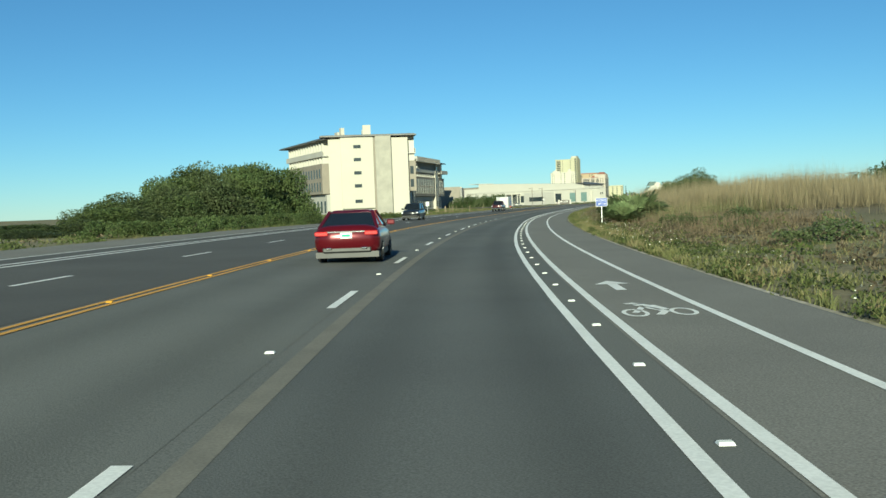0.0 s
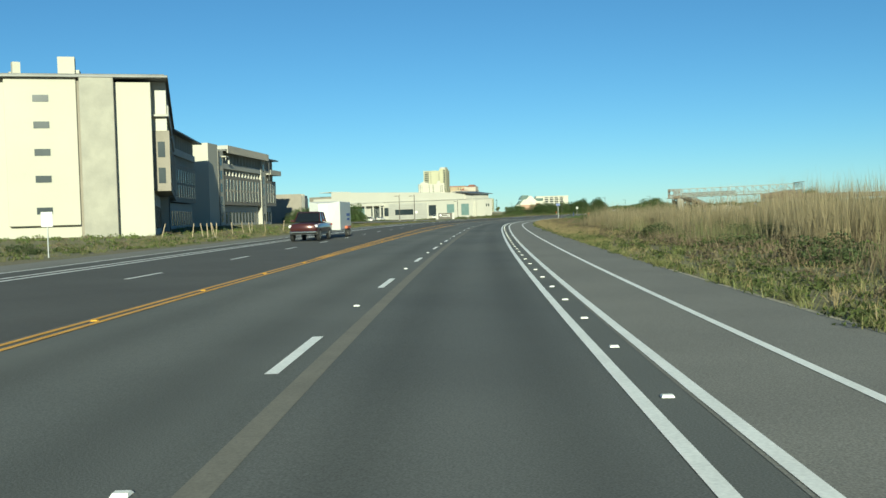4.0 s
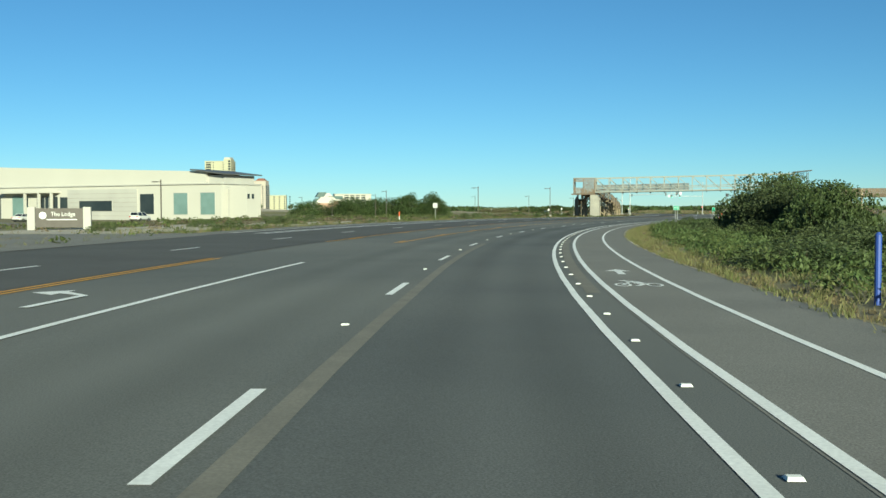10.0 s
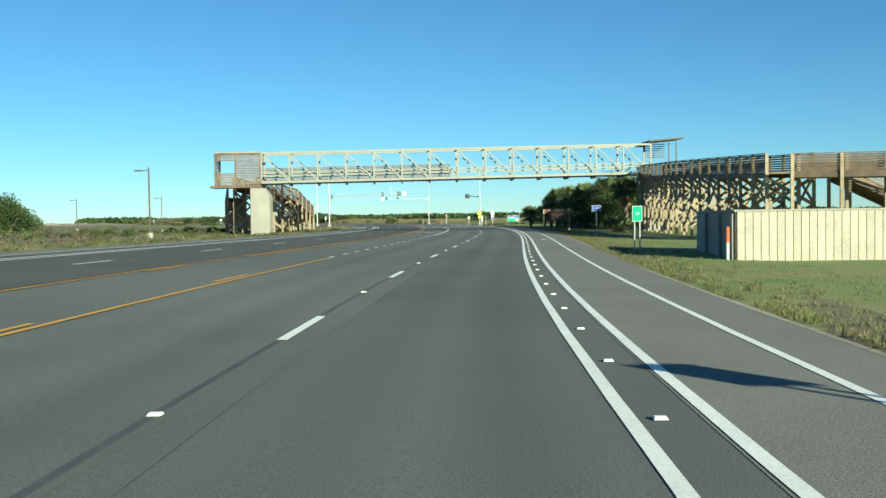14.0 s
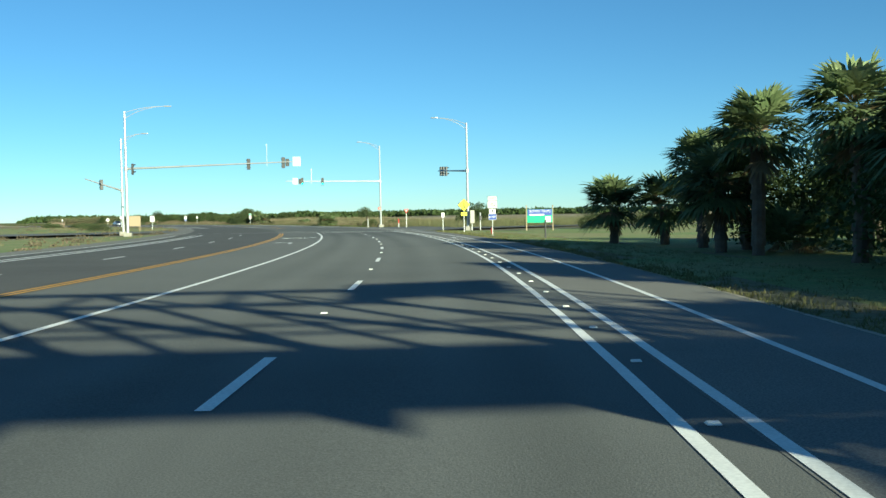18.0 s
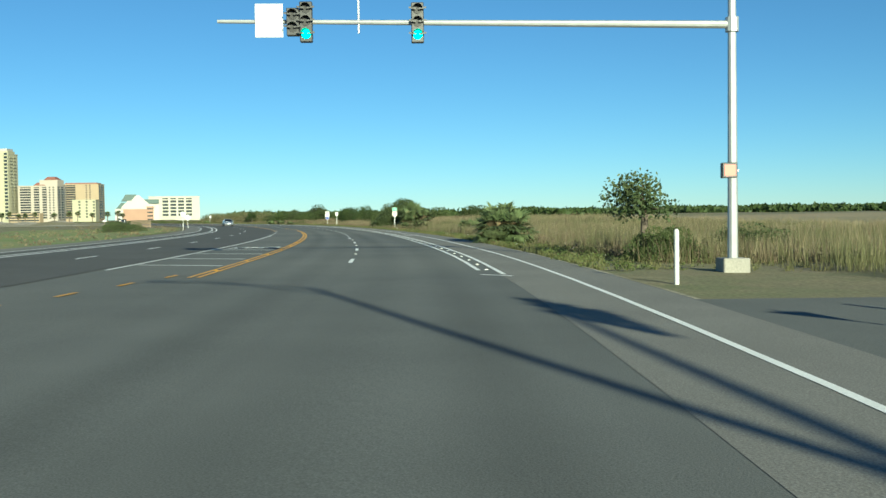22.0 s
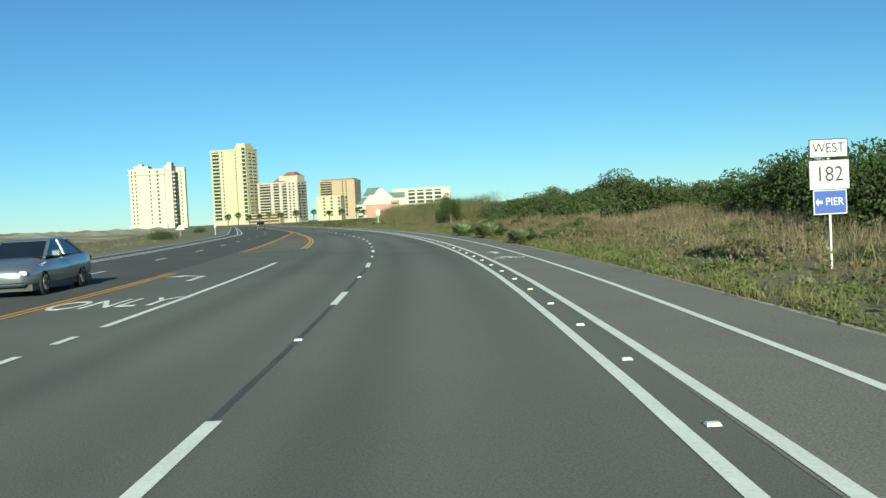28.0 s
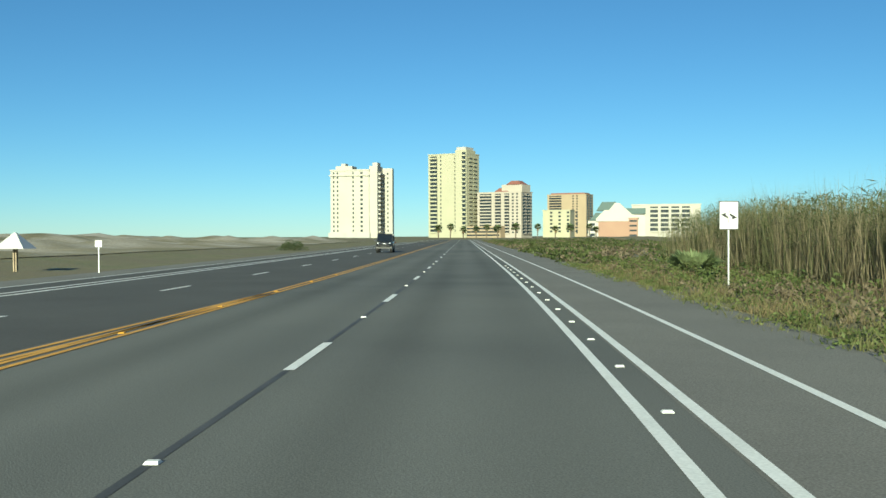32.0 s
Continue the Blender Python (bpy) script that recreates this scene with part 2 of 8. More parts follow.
M_LEAF_DARK = leaf_mat("oak_leaf", (0.048, 0.080, 0.026), (0.072, 0.099, 0.032))
M_LEAF_OLIVE = leaf_mat("wax_myrtle_leaf", (0.066, 0.092, 0.038), (0.095, 0.115, 0.048))
M_PALM = leaf_mat("palm_frond", (0.125, 0.175, 0.075), (0.185, 0.22, 0.105))
M_PALM_DEAD = leaf_mat("dry_palm_frond", (0.286, 0.221, 0.130), (0.208, 0.156, 0.091))
M_REED = leaf_mat("dry_reed", (0.38, 0.315, 0.19), (0.27, 0.23, 0.14), 0.3, 0.5)
M_REED_GREEN = leaf_mat("green_reed", (0.15, 0.165, 0.07), (0.22, 0.205, 0.105), 0.3, 0.5)
M_BLADE = leaf_mat("grass_blade", (0.121, 0.144, 0.048), (0.201, 0.178, 0.086))
M_BLADE_DRY = leaf_mat("dry_grass_blade", (0.25, 0.20, 0.105), (0.18, 0.145, 0.08))
M_WEED = leaf_mat("verge_weed", (0.070, 0.101, 0.029), (0.126, 0.144, 0.050), 0.6)
M_WEED_BROWN = leaf_mat("dry_weed", (0.105, 0.086, 0.056), (0.17, 0.138, 0.088), 0.6)
M_REED_LEAF = leaf_mat("reed_leaf", (0.11, 0.14, 0.055), (0.17, 0.18, 0.085), 0.4, 0.45)
M_REED_BROWN = leaf_mat("brown_reed", (0.17, 0.13, 0.085), (0.24, 0.185, 0.12), 0.3, 0.4)
M_FLOWER = mat("white_flower", (0.75, 0.75, 0.66), rough=0.8)
M_RUBBER = mat("tyre_rubber", (0.02, 0.02, 0.02), rough=0.8)
M_ALLOY = mat("alloy_rim", (0.5, 0.5, 0.5), rough=0.3, metal=0.8)
M_CARGLASS = mat("car_glass", (0.012, 0.015, 0.018), rough=0.06, spec=0.9, speck=0.02)
M_CHROME = mat("chrome", (0.7, 0.7, 0.7), rough=0.15, metal=1.0)
M_TAIL = mat("tail_lamp_red", (0.45, 0.02, 0.02), rough=0.2, spec=0.8)
M_HEADLAMP = mat("headlamp_lens", (0.7, 0.7, 0.72), rough=0.12, spec=0.8)
M_GREENLIGHT = glow("green_signal", (0.05, 0.9, 0.55), 3.0)
M_REDLIGHT = glow("red_hand_signal", (0.9, 0.12, 0.08), 0.8)


def car_paint(name, col, flake=0.5):
    m = mat(name, col, tuple(v * 0.9 for v in col), scale=1.0, rough=0.28, metal=flake, speck=0.03)
    bs = m.node_tree.nodes["Principled BSDF"]
    bs.inputs["Coat Weight"].default_value, bs.inputs["Coat Roughness"].default_value = 0.5, 0.08
    return m


# ---------------------------------------------------------------- mesh tools
class Geo:
    """Vertices and faces of one part."""

    def __init__(self):
        self.v, self.f, self.m = [], [], Matrix.Identity(4)

    def add(self, vs, fs):
        k = len(self.v)
        self.v += [tuple(self.m @ Vector(p)) for p in vs]
        self.f += [tuple(i + k for i in f) for f in fs]
        return self

    def box(self, x, y, z, sx, sy, sz, rz=0.0):
        c, s = math.cos(rz), math.sin(rz)
        vs = []
        for dz in (-0.5, 0.5):
            for dx, dy in ((-0.5, -0.5), (0.5, -0.5), (0.5, 0.5), (-0.5, 0.5)):
                a, b = dx * sx, dy * sy
                vs.append((x + a * c - b * s, y + a * s + b * c, z + dz * sz))
        return self.add(vs, [(3, 2, 1, 0), (4, 5, 6, 7), (0, 1, 5, 4), (1, 2, 6, 5), (2, 3, 7, 6), (3, 0, 4, 7)])

    def slab(self, x0, x1, y0, y1, z0, z1):
        return self.box((x0 + x1) / 2, (y0 + y1) / 2, (z0 + z1) / 2, x1 - x0, y1 - y0, z1 - z0)

    def bar(self, p, q, w, h=None):
        h = h or w
        p, q = Vector(p), Vector(q)
        d = (q - p).normalized()
        up = Vector((0, 0, 1)) if abs(d.z) < 0.95 else Vector((0, 1, 0))
        s = d.cross(up).normalized() * (w / 2)
        u = s.cross(d).normalized() * (h / 2)
        vs = [o + a * s + b * u for o in (p, q) for a, b in ((-1, -1), (1, -1), (1, 1), (-1, 1))]
        return self.add(vs, [(0, 1, 2, 3), (7, 6, 5, 4), (0, 4, 5, 1), (1, 5, 6, 2), (2, 6, 7, 3), (3, 7, 4, 0)])

    def tube(self, p, q, r0, r1=None, n=10):
        r1 = r0 if r1 is None else r1
        p, q = Vector(p), Vector(q)
        d = (q - p).normalized()
        up = Vector((0, 0, 1)) if abs(d.z) < 0.95 else Vector((0, 1, 0))
        s = d.cross(up).normalized()
        u = s.cross(d)
        vs = [o + r * (math.cos(a) * s + math.sin(a) * u) for o, r in ((p, r0), (q, r1)) for a in [2 * math.pi * i / n for i in range(n)]]
        fs = [(i, (i + 1) % n, n + (i + 1) % n, n + i) for i in range(n)]
        return self.add(vs, fs + [tuple(range(n))[::-1], tuple(range(n, 2 * n))])

    def prism(self, pts, y0, y1):
        """A polygon in x, z pushed along y."""
        n = len(pts)
        vs = [(x, y0, z) for x, z in pts] + [(x, y1, z) for x, z in pts]
        fs = [(i, (i + 1) % n, n + (i + 1) % n, n + i) for i in range(n)]
        return self.add(vs, fs + [tuple(range(n))[::-1], tuple(range(n, 2 * n))])

    def loft(self, rings, caps=True):
        n = len(rings[0])
        vs = [p for r in rings for p in r]
        fs = [(k * n + i, k * n + (i + 1) % n, (k + 1) * n + (i + 1) % n, (k + 1) * n + i) for k in range(len(rings) - 1) for i in range(n)]
        if caps:
            fs += [tuple(range(n))[::-1], tuple(range((len(rings) - 1) * n, len(rings) * n))]
        return self.add(vs, fs)


def mesh_of(name, geo, material, smooth=False, bevel=0.0):
    me = bpy.data.meshes.new(name)
    me.from_pydata(geo.v, [], geo.f)
    bm = bmesh.new()
    bm.from_mesh(me)
    bmesh.ops.recalc_face_normals(bm, faces=bm.faces)
    if bevel:
        es = [e for e in bm.edges if len(e.link_faces) == 2 and e.calc_face_angle() > 0.5]
        bmesh.ops.bevel(bm, geom=es, offset=bevel, segments=1, affect="EDGES", profile=0.5, clamp_overlap=True)
    bm.to_mesh(me)
    bm.free()
    me.materials.append(material)
    if smooth:
        me.shade_smooth()
    return me


def part(name, geo, material, parent=None, label="", smooth=False, bevel=0.0):
    ob = new(name, mesh_of(name, geo, material, smooth, bevel))
    ob.parent = parent
    if label:
        ob["label"] = label
    return ob


def thing(name, m, label, category, group=""):
    ob = new(name)
    ob.empty_display_size = 0.2
    ob.matrix_world = m
    return tagged(ob, label, category, group)


def text_part(words, size, m, material, parent, name="lettering", squeeze=1.0):
    cu = bpy.data.curves.new(name, "FONT")
    cu.body, cu.size, cu.align_x, cu.align_y, cu.extrude = words, size, "CENTER", "CENTER", 0.002
    tmp = bpy.data.objects.new(name, cu)
    scene.collection.objects.link(tmp)
    dg = bpy.context.evaluated_depsgraph_get()
    me = bpy.data.meshes.new_from_object(tmp.evaluated_get(dg))
    bpy.data.objects.remove(tmp)
    bpy.data.curves.remove(cu)
    me.transform(m @ Matrix.Diagonal((squeeze, 1, 1, 1)))
    me.materials.clear()
    me.materials.append(material)
    ob = new(name, me)
    ob.parent = parent
    return ob

# ---------------------------------------------------------------- the road's alignment
# Stations in metres along the driven lane; curvature by station, then straight on.
GRID = np.arange(-80.0, 1750.0, 1.0)
KAPPA = np.interp(GRID, [KNOT * i for i in range(len(BEND))], BEND, left=BEND[0], right=0.0)
KAPPA[GRID > KNOT * (len(BEND) - 1)] = 0.0
_th = np.concatenate([[0], np.cumsum((KAPPA[1:] + KAPPA[:-1]) / 2)])
_th += START[2] - np.interp(0, GRID, _th)
_x = np.concatenate([[0], np.cumsum(-np.sin((_th[1:] + _th[:-1]) / 2))])
_y = np.concatenate([[0], np.cumsum(np.cos((_th[1:] + _th[:-1]) / 2))])
_x += START[0] - np.interp(0, GRID, _x)
_y += START[1] - np.interp(0, GRID, _y)


def heading(s):
    return float(np.interp(s, GRID, _th))


# crossfall: the carriageway climbs to the left on the right-hand bends
FALL = np.interp(GRID, [0, 70, 110, 187, 330, 373, 433, 522, 600, 700, 760, 800], [0.025, 0.018, 0.008, 0.0, 0.005, 0.018, 0.023, 0.008, 0.005, 0.009, 0.004, 0.0])
FALL = np.convolve(np.pad(FALL, 15, "edge"), np.ones(31) / 31, "valid")


def climb(s, lat):
    """Height of the carriageway's surface over its level right half, for numbers or arrays."""
    return np.interp(s, GRID, FALL) * np.clip(-np.asarray(lat), 0, 19)


def at(s, lat, z=0.0):
    """The place at station s, lat metres to the right of the driven line."""
    h = heading(s)
    return Vector((float(np.interp(s, GRID, _x)) + lat * math.cos(h), float(np.interp(s, GRID, _y)) + lat * math.sin(h), z + float(climb(s, lat))))


def stand(s, lat, z=0.0, turn=0.0):
    """A pose on the road: y along it, x to its right."""
    return Matrix.Translation(at(s, lat, z)) @ Matrix.Rotation(heading(s) + radians(turn), 4, "Z")


def median(s):
    return float(np.interp(s, [150, 240, 285, 340, 700, 780, 865, 893, 918, 944, 962, 985], [0, 2.0, 3.1, 3.4, 3.4, 2.5, 2.9, 3.4, 3.0, 1.75, 0.6, 0]))


def yel(s):
    return float(np.interp(s, [0, 110, 218, 330, 520, 690, 770, 866, 910, 948, 1000], [-5.9, -5.85, -5.7, -5.95, -6.05, -6.05, -5.42, -5.6, -5.45, -5.95, -5.7]))


def yel_b(s):
    return yel(s) - median(s)


def ribbon(name, s0, s1, l0, l1, z, material, parent=None, step=4.0, thick=0.0):
    """A strip along the road between two offsets, which may be functions of the station."""
    n = max(2, int((s1 - s0) / step) + 1)
    f0 = l0 if callable(l0) else (lambda s: l0)
    f1 = l1 if callable(l1) else (lambda s: l1)
    g = Geo()
    ss = [s0 + (s1 - s0) * i / (n - 1) for i in range(n)]
    cols = [f0, f1] if f0(s0) * f1(s0) >= 0 else [f0, lambda s: 0.0, f1]
    c = len(cols)
    vs = [at(s, f(s), z) for s in ss for f in cols]
    g.add(vs, [(c * i + j, c * i + j + 1, c * i + c + j + 1, c * i + c + j) for i in range(n - 1) for j in range(c - 1)])
    return part(name, g, material, parent)


S0, S1 = -70.0, 1700.0


def dash_lat(s):
    return float(np.interp(s, [39, 73, 105, 196, 219, 281, 318, 344, 371, 408, 433, 521, 611, 705, 729, 766, 857, 881, 908, 946, 971], [-1.94, -1.9, -1.86, -1.87, -1.97, -2.1, -1.85, -2.2, -2.33, -2.33, -2.18, -2.13, -2.32, -2.32, -2.42, -1.65, -2.0, -1.85, -1.74, -2.2, -2.2]))


def edge_lat(s):
    return float(np.interp(s, [8, 37, 67, 96, 184, 215, 247, 278, 308, 339, 368, 397, 428, 517, 547, 578, 607, 696, 711, 726, 741, 756, 771, 830, 852, 1000], [3.52, 3.47, 3.45, 3.33, 3.67, 3.83, 3.77, 3.81, 3.82, 3.85, 3.73, 3.63, 3.71, 3.44, 3.58, 3.67, 3.69, 3.43, 3.24, 3.25, 3.25, 3.39, 3.46, 3.45, 3.42, 3.42]))


def right_edge(s):
    return float(np.interp(s, [0, 180, 285, 330, 400, 560, 700, 760, 850, 880, 905, 975], [4.9, 5.2, 5.7, 5.2, 4.7, 5.1, 4.7, 4.8, 4.7, 4.6, 4.7, 5.4]))


def left_edge(s):
    return yel_b(s) - float(np.interp(s, [0, 120, 200], [13.5, 12.6, 11.6]))


def buffer_l(s):
    return float(np.interp(s, [6, 36, 65, 94, 182, 213, 245, 276, 306, 336, 367, 397, 427, 516, 546, 576, 605, 634, 695, 710, 725, 740, 754, 769, 829, 852, 1000], [1.57, 1.53, 1.65, 1.52, 1.59, 1.61, 1.55, 1.49, 1.62, 1.57, 1.58, 1.39, 1.5, 1.48, 1.52, 1.57, 1.62, 1.68, 1.53, 1.38, 1.31, 1.4, 1.45, 1.57, 1.6, 1.5, 1.5]))


def buffer_r(s):
    return float(np.interp(s, [6, 36, 65, 94, 182, 213, 245, 276, 306, 336, 367, 396, 426, 516, 546, 576, 605, 634, 695, 710, 724, 740, 754, 769, 829, 852, 1000], [2.1, 2.16, 2.09, 2.01, 2.22, 2.36, 2.21, 2.16, 2.32, 2.4, 2.26, 2.14, 2.17, 2.04, 2.08, 2.15, 2.19, 2.13, 2.05, 1.87, 1.77, 1.87, 1.97, 2.09, 2.1, 2.03, 2.03]))


pavement = tagged(ribbon("road", S0, S1, left_edge, right_edge, 0.0, M_ASPHALT), "grey asphalt four-lane highway with bike lanes, lightly worn", "road", kind="structure")
tagged(ribbon("road_far_lanes", S0, S1, lambda s: yel_b(s) - 9.4, lambda s: yel_b(s) - 0.3, 0.004, M_ASPHALT_DARK), "darker asphalt of the oncoming lanes", "road", kind="structure")


def lane(name, s0, s1, l0, l1, z, material, label):
    """A lane with two worn wheel paths along it."""
    n, m = int((s1 - s0) / 4) + 1, 15
    v, wear = [], []
    for i in range(n):
        s = s0 + (s1 - s0) * i / (n - 1)
        a, b = l0(s), l1(s)
        for j in range(m):
            u = j / (m - 1)
            v.append(at(s, a + (b - a) * u, z))
            d = min(abs(u - 0.26), abs(u - 0.76)) / 0.16
            wear.append(math.exp(-d * d) * (0.75 + 0.25 * math.sin(s * 0.05 + 9 * u)) * min(1, u * 9, (1 - u) * 9) + 0.43 * (1 - min(1, u * 9, (1 - u) * 9)))
    g = Geo().add(v, [(i * m + j, i * m + j + 1, (i + 1) * m + j + 1, (i + 1) * m + j) for i in range(n - 1) for j in range(m - 1)])
    o = part(name, g, material)
    o.data.attributes.new("wear", "FLOAT", "POINT").data.foreach_set("value", wear)
    return tagged(o, label, "road", kind="structure")


lane("road_driven_lane", S0, 500, lambda s: dash_lat(s) + 0.5, buffer_l, 0.003, M_ASPHALT_LANE, "slightly darker asphalt of the resurfaced lane")
lane("road_driven_lane", 500, 1300, lambda s: dash_lat(s) + 0.1, buffer_l, 0.003, M_ASPHALT_WORN, "grey asphalt lane with worn wheel paths")
lane("road_inner_lane", S0, 1300, lambda s: yel(s) + 0.3, lambda s: dash_lat(s) + 0.1, 0.002, M_ASPHALT_WORN, "grey asphalt lane with worn wheel paths")
tagged(ribbon("road_bike_path", S0, S1, lambda s: buffer_r(s) - 0.1, lambda s: right_edge(s) - 0.05, 0.004, M_ASPHALT_PATH), "paler asphalt of the bike lane and shoulder", "road", kind="structure")
tagged(ribbon("road_left_shoulder", S0, S1, lambda s: left_edge(s) + 0.05, lambda s: yel_b(s) - 9.45, 0.004, M_ASPHALT_PATH), "paler asphalt shoulder beyond the oncoming lanes", "road", kind="structure")
tagged(ribbon("road_seam", S0, 345, lambda s: dash_lat(s) + 0.3, lambda s: dash_lat(s) + 0.52, 0.006, M_SEAM), "pale worn strip where an old lane line was ground away", "road", kind="structure")
tagged(ribbon("road_seam", 318, 352, lambda s: buffer_r(s) - 0.5, lambda s: buffer_r(s) - 0.22, 0.006, M_SEAM), "pale worn strip where an old lane line was ground away", "road", kind="structure")
for a, b in ((372, 480), (705, 1300)):
    tagged(ribbon("road_joint", a, b, lambda s: dash_lat(s) - 0.06, lambda s: dash_lat(s) + 0.02, 0.006, M_TAR), "dark paving joint beside the lane line", "road", kind="structure")

Z1 = 0.010
marks = tagged(new("road_marking"), "white and yellow painted lane lines on asphalt", "road marking", kind="structure")


def line(name, s0, s1, lat, w, material, z=Z1):
    f = lat if callable(lat) else (lambda s: lat)
    return ribbon(name, s0, s1, lambda s: f(s) - w / 2, lambda s: f(s) + w / 2, z, material, marks, step=5.0)


def dashes(name, s0, s1, lat, w, material, length=3.05, cycle=12.19, phase=0.0):
    f = lat if callable(lat) else (lambda s: lat)
    s = s0 + (phase - s0) % cycle
    while s < s1:
        ribbon(name, s - length / 2, s + length / 2, lambda q: f(q) - w / 2, lambda q: f(q) + w / 2, Z1, material, marks, step=1.6)
        s += cycle


ISECT0, ISECT1 = 636.0, 684.0          # the signalled crossing
line("buffer_line", S0, ISECT0 - 2, buffer_l, 0.13, M_WHITE)
line("buffer_line", ISECT1 + 2, S1, buffer_l, 0.13, M_WHITE)
line("buffer_line", S0, ISECT0, buffer_r, 0.13, M_WHITE)
line("buffer_line", ISECT1, S1, buffer_r, 0.13, M_WHITE)
line("edge_line", S0, 638.5, edge_lat, 0.12, M_WHITE)
line("edge_line", ISECT1 - 22, S1, edge_lat, 0.12, M_WHITE)
# stations of single dashes, with the even ones between
known = [16.4, 39.3, 105.2, 185.3, 232.4, 281, 344, 408.4, 433.2, 446.1, 509.7, 586.5, 704.8, 778.9, 857.4, 908.5, 971]
steps = [2, 6, 7, 4, 4, 5, 5, 2, 1, 5, 6, 10, 6, 6, 4, 5]
DASHES = [known[0] + 12.1 * k for k in range(-6, 0)]
for a, b, n in zip(known, known[1:], steps):
    DASHES += [a + (b - a) * k / n for k in range(n)]
DASHES += [known[-1] + 12.1 * k for k in range(40)]
for s in DASHES:
    if not ISECT0 - 3 < s < ISECT1 + 1:
        ribbon("lane_dash", s - 1.5, s + 1.5, dash_lat(s) - 0.07, dash_lat(s) + 0.07, Z1, M_WHITE, marks, step=1.6)
        ribbon("lane_dash", s + 3.5, s + 6.5, lambda q: yel_b(q) - 3.6, lambda q: yel_b(q) - 3.46, Z1, M_WHITE, marks, step=1.6)


def double(s0, s1, f):
    line("centre_line", s0, s1, lambda s: f(s) - 0.12, 0.11, M_YELLOW)
    line("centre_line", s0, s1, lambda s: f(s) + 0.12, 0.11, M_YELLOW)


def turn_both(s0, s1):
    """A two-way turning lane: solid outside, broken inside, on both sides."""
    line("centre_line", s0, s1, lambda s: yel(s) + 0.12, 0.11, M_YELLOW)
    dashes("centre_dash", s0, s1, lambda s: yel(s) - 0.12, 0.11, M_YELLOW, phase=5)
    line("centre_line", s0, s1, lambda s: yel_b(s) - 0.12, 0.11, M_YELLOW)
    dashes("centre_dash", s0, s1, lambda s: yel_b(s) + 0.12, 0.11, M_YELLOW, phase=9)


double(S0, 250, yel)
double(154, 330, yel_b)
dashes("turn_dot", 254, 302, yel, 0.14, M_WHITE, length=0.9, cycle=2.25, phase=281.2)
line("turn_line", 302, 328, yel, 0.15, M_WHITE)
turn_both(345, 456)
dashes("turn_dot", 457, 506, yel, 0.14, M_WHITE, length=0.9, cycle=3.0, phase=1)
line("turn_line", 506, ISECT0 - 2, yel, 0.15, M_WHITE)
double(457, ISECT0 - 2, yel_b)
double(ISECT1, 772, yel)
line("turn_line", ISECT1 + 4, 745, yel_b, 0.13, M_WHITE)
dashes("turn_dot", 747, 772, yel_b, 0.14, M_WHITE, length=0.9, cycle=3.0, phase=1)
turn_both(772, 806)
dashes("turn_dot", 806, 853, yel, 0.14, M_WHITE, length=0.9, cycle=2.1, phase=852.3)
line("turn_line", 854, 876, yel, 0.15, M_WHITE)
double(806, 872, yel_b)
double(893, 985, yel_b)
double(893, S1, yel)
for f, w in ((-7.1, 0.18), (-7.7, 0.18), (-9.3, 0.14)):
    for a, b in ((S0, 322), (356, ISECT0 - 6), (ISECT1 + 6, S1)):
        line("edge_line", a, b, lambda s, f=f: yel_b(s) + f, w, M_WHITE)


import itertools

LIFT = itertools.count(1)


def across(name, s, l0, l1, w, material, skew=0.0):
    """A bar across the road; skew moves its far end along the road."""
    z = Z1 + 0.002 + 0.0002 * (next(LIFT) % 24)
    p, q = at(s, l0, z), at(s + skew, l1, z)
    d = (q - p).normalized()
    n = Vector((-d.y, d.x, 0)) * w / 2
    return part(name, Geo().add([p - n, q - n, q + n, p + n], [(0, 1, 2, 3)]), material, marks)


# hatched medians
for s in range(178, 250, 9):
    across("hatch", s, yel(s) - 0.2, yel_b(s) + 0.2, 0.3, M_YELLOW, -median(s) * 1.1)
across("hatch", 893, yel(893) - 0.1, yel_b(893), 0.2, M_YELLOW)
for s in range(901, 952, 7):
    across("hatch", s, yel(s) - 0.2, yel_b(s) + 0.2, 0.22, M_YELLOW, -median(s) * 1.2)
for s in range(690, 706, 5):
    across("hatch", s, yel(s) - 0.3, yel_b(s) + 0.2, 0.2, M_WHITE, 1.0)
# crossing: walk lines, stop bar, rounded end of the buffer
across("walk_line", 639.2, left_edge(640), -0.6, 0.15, M_WHITE, 0.1)
across("walk_line", 639.3, -0.6, 3.65, 0.15, M_WHITE, -0.7)
across("walk_line", 641.0, left_edge(640), -0.7, 0.15, M_WHITE, 0.4)
across("walk_line", 641.4, -0.7, 3.6, 0.15, M_WHITE, -0.9)
across("stop_bar", 636.9, -5.35, 1.35, 0.6, M_WHITE)
for p, q in (((1.68, 633.8), (1.62, 637.6)), ((1.62, 637.6), (1.68, 638.4)), ((1.68, 638.4), (1.82, 638.9)), ((1.82, 638.9), (2.1, 639.05)), ((2.1, 639.05), (2.13, 635.8))):
    across("buffer_end", p[1], p[0], q[0], 0.16, M_WHITE, q[1] - p[1])
across("gore", 640.7, 3.0, 3.45, 0.12, M_WHITE, 1.2)
line("edge_line", 639.8, 656, lambda s: 5.13 + (s - 639.8) * 0.03, 0.12, M_WHITE)
across("stop_line", 643.7, 5.34, 8.6, 0.14, M_WHITE, 2.9)
line("edge_line", 640.5, 662, lambda s: 3.55 + (s - 640.5) * 0.006, 0.12, M_WHITE)
across("buffer_end", 684.0, 1.45, 2.2, 0.16, M_WHITE, -0.8)
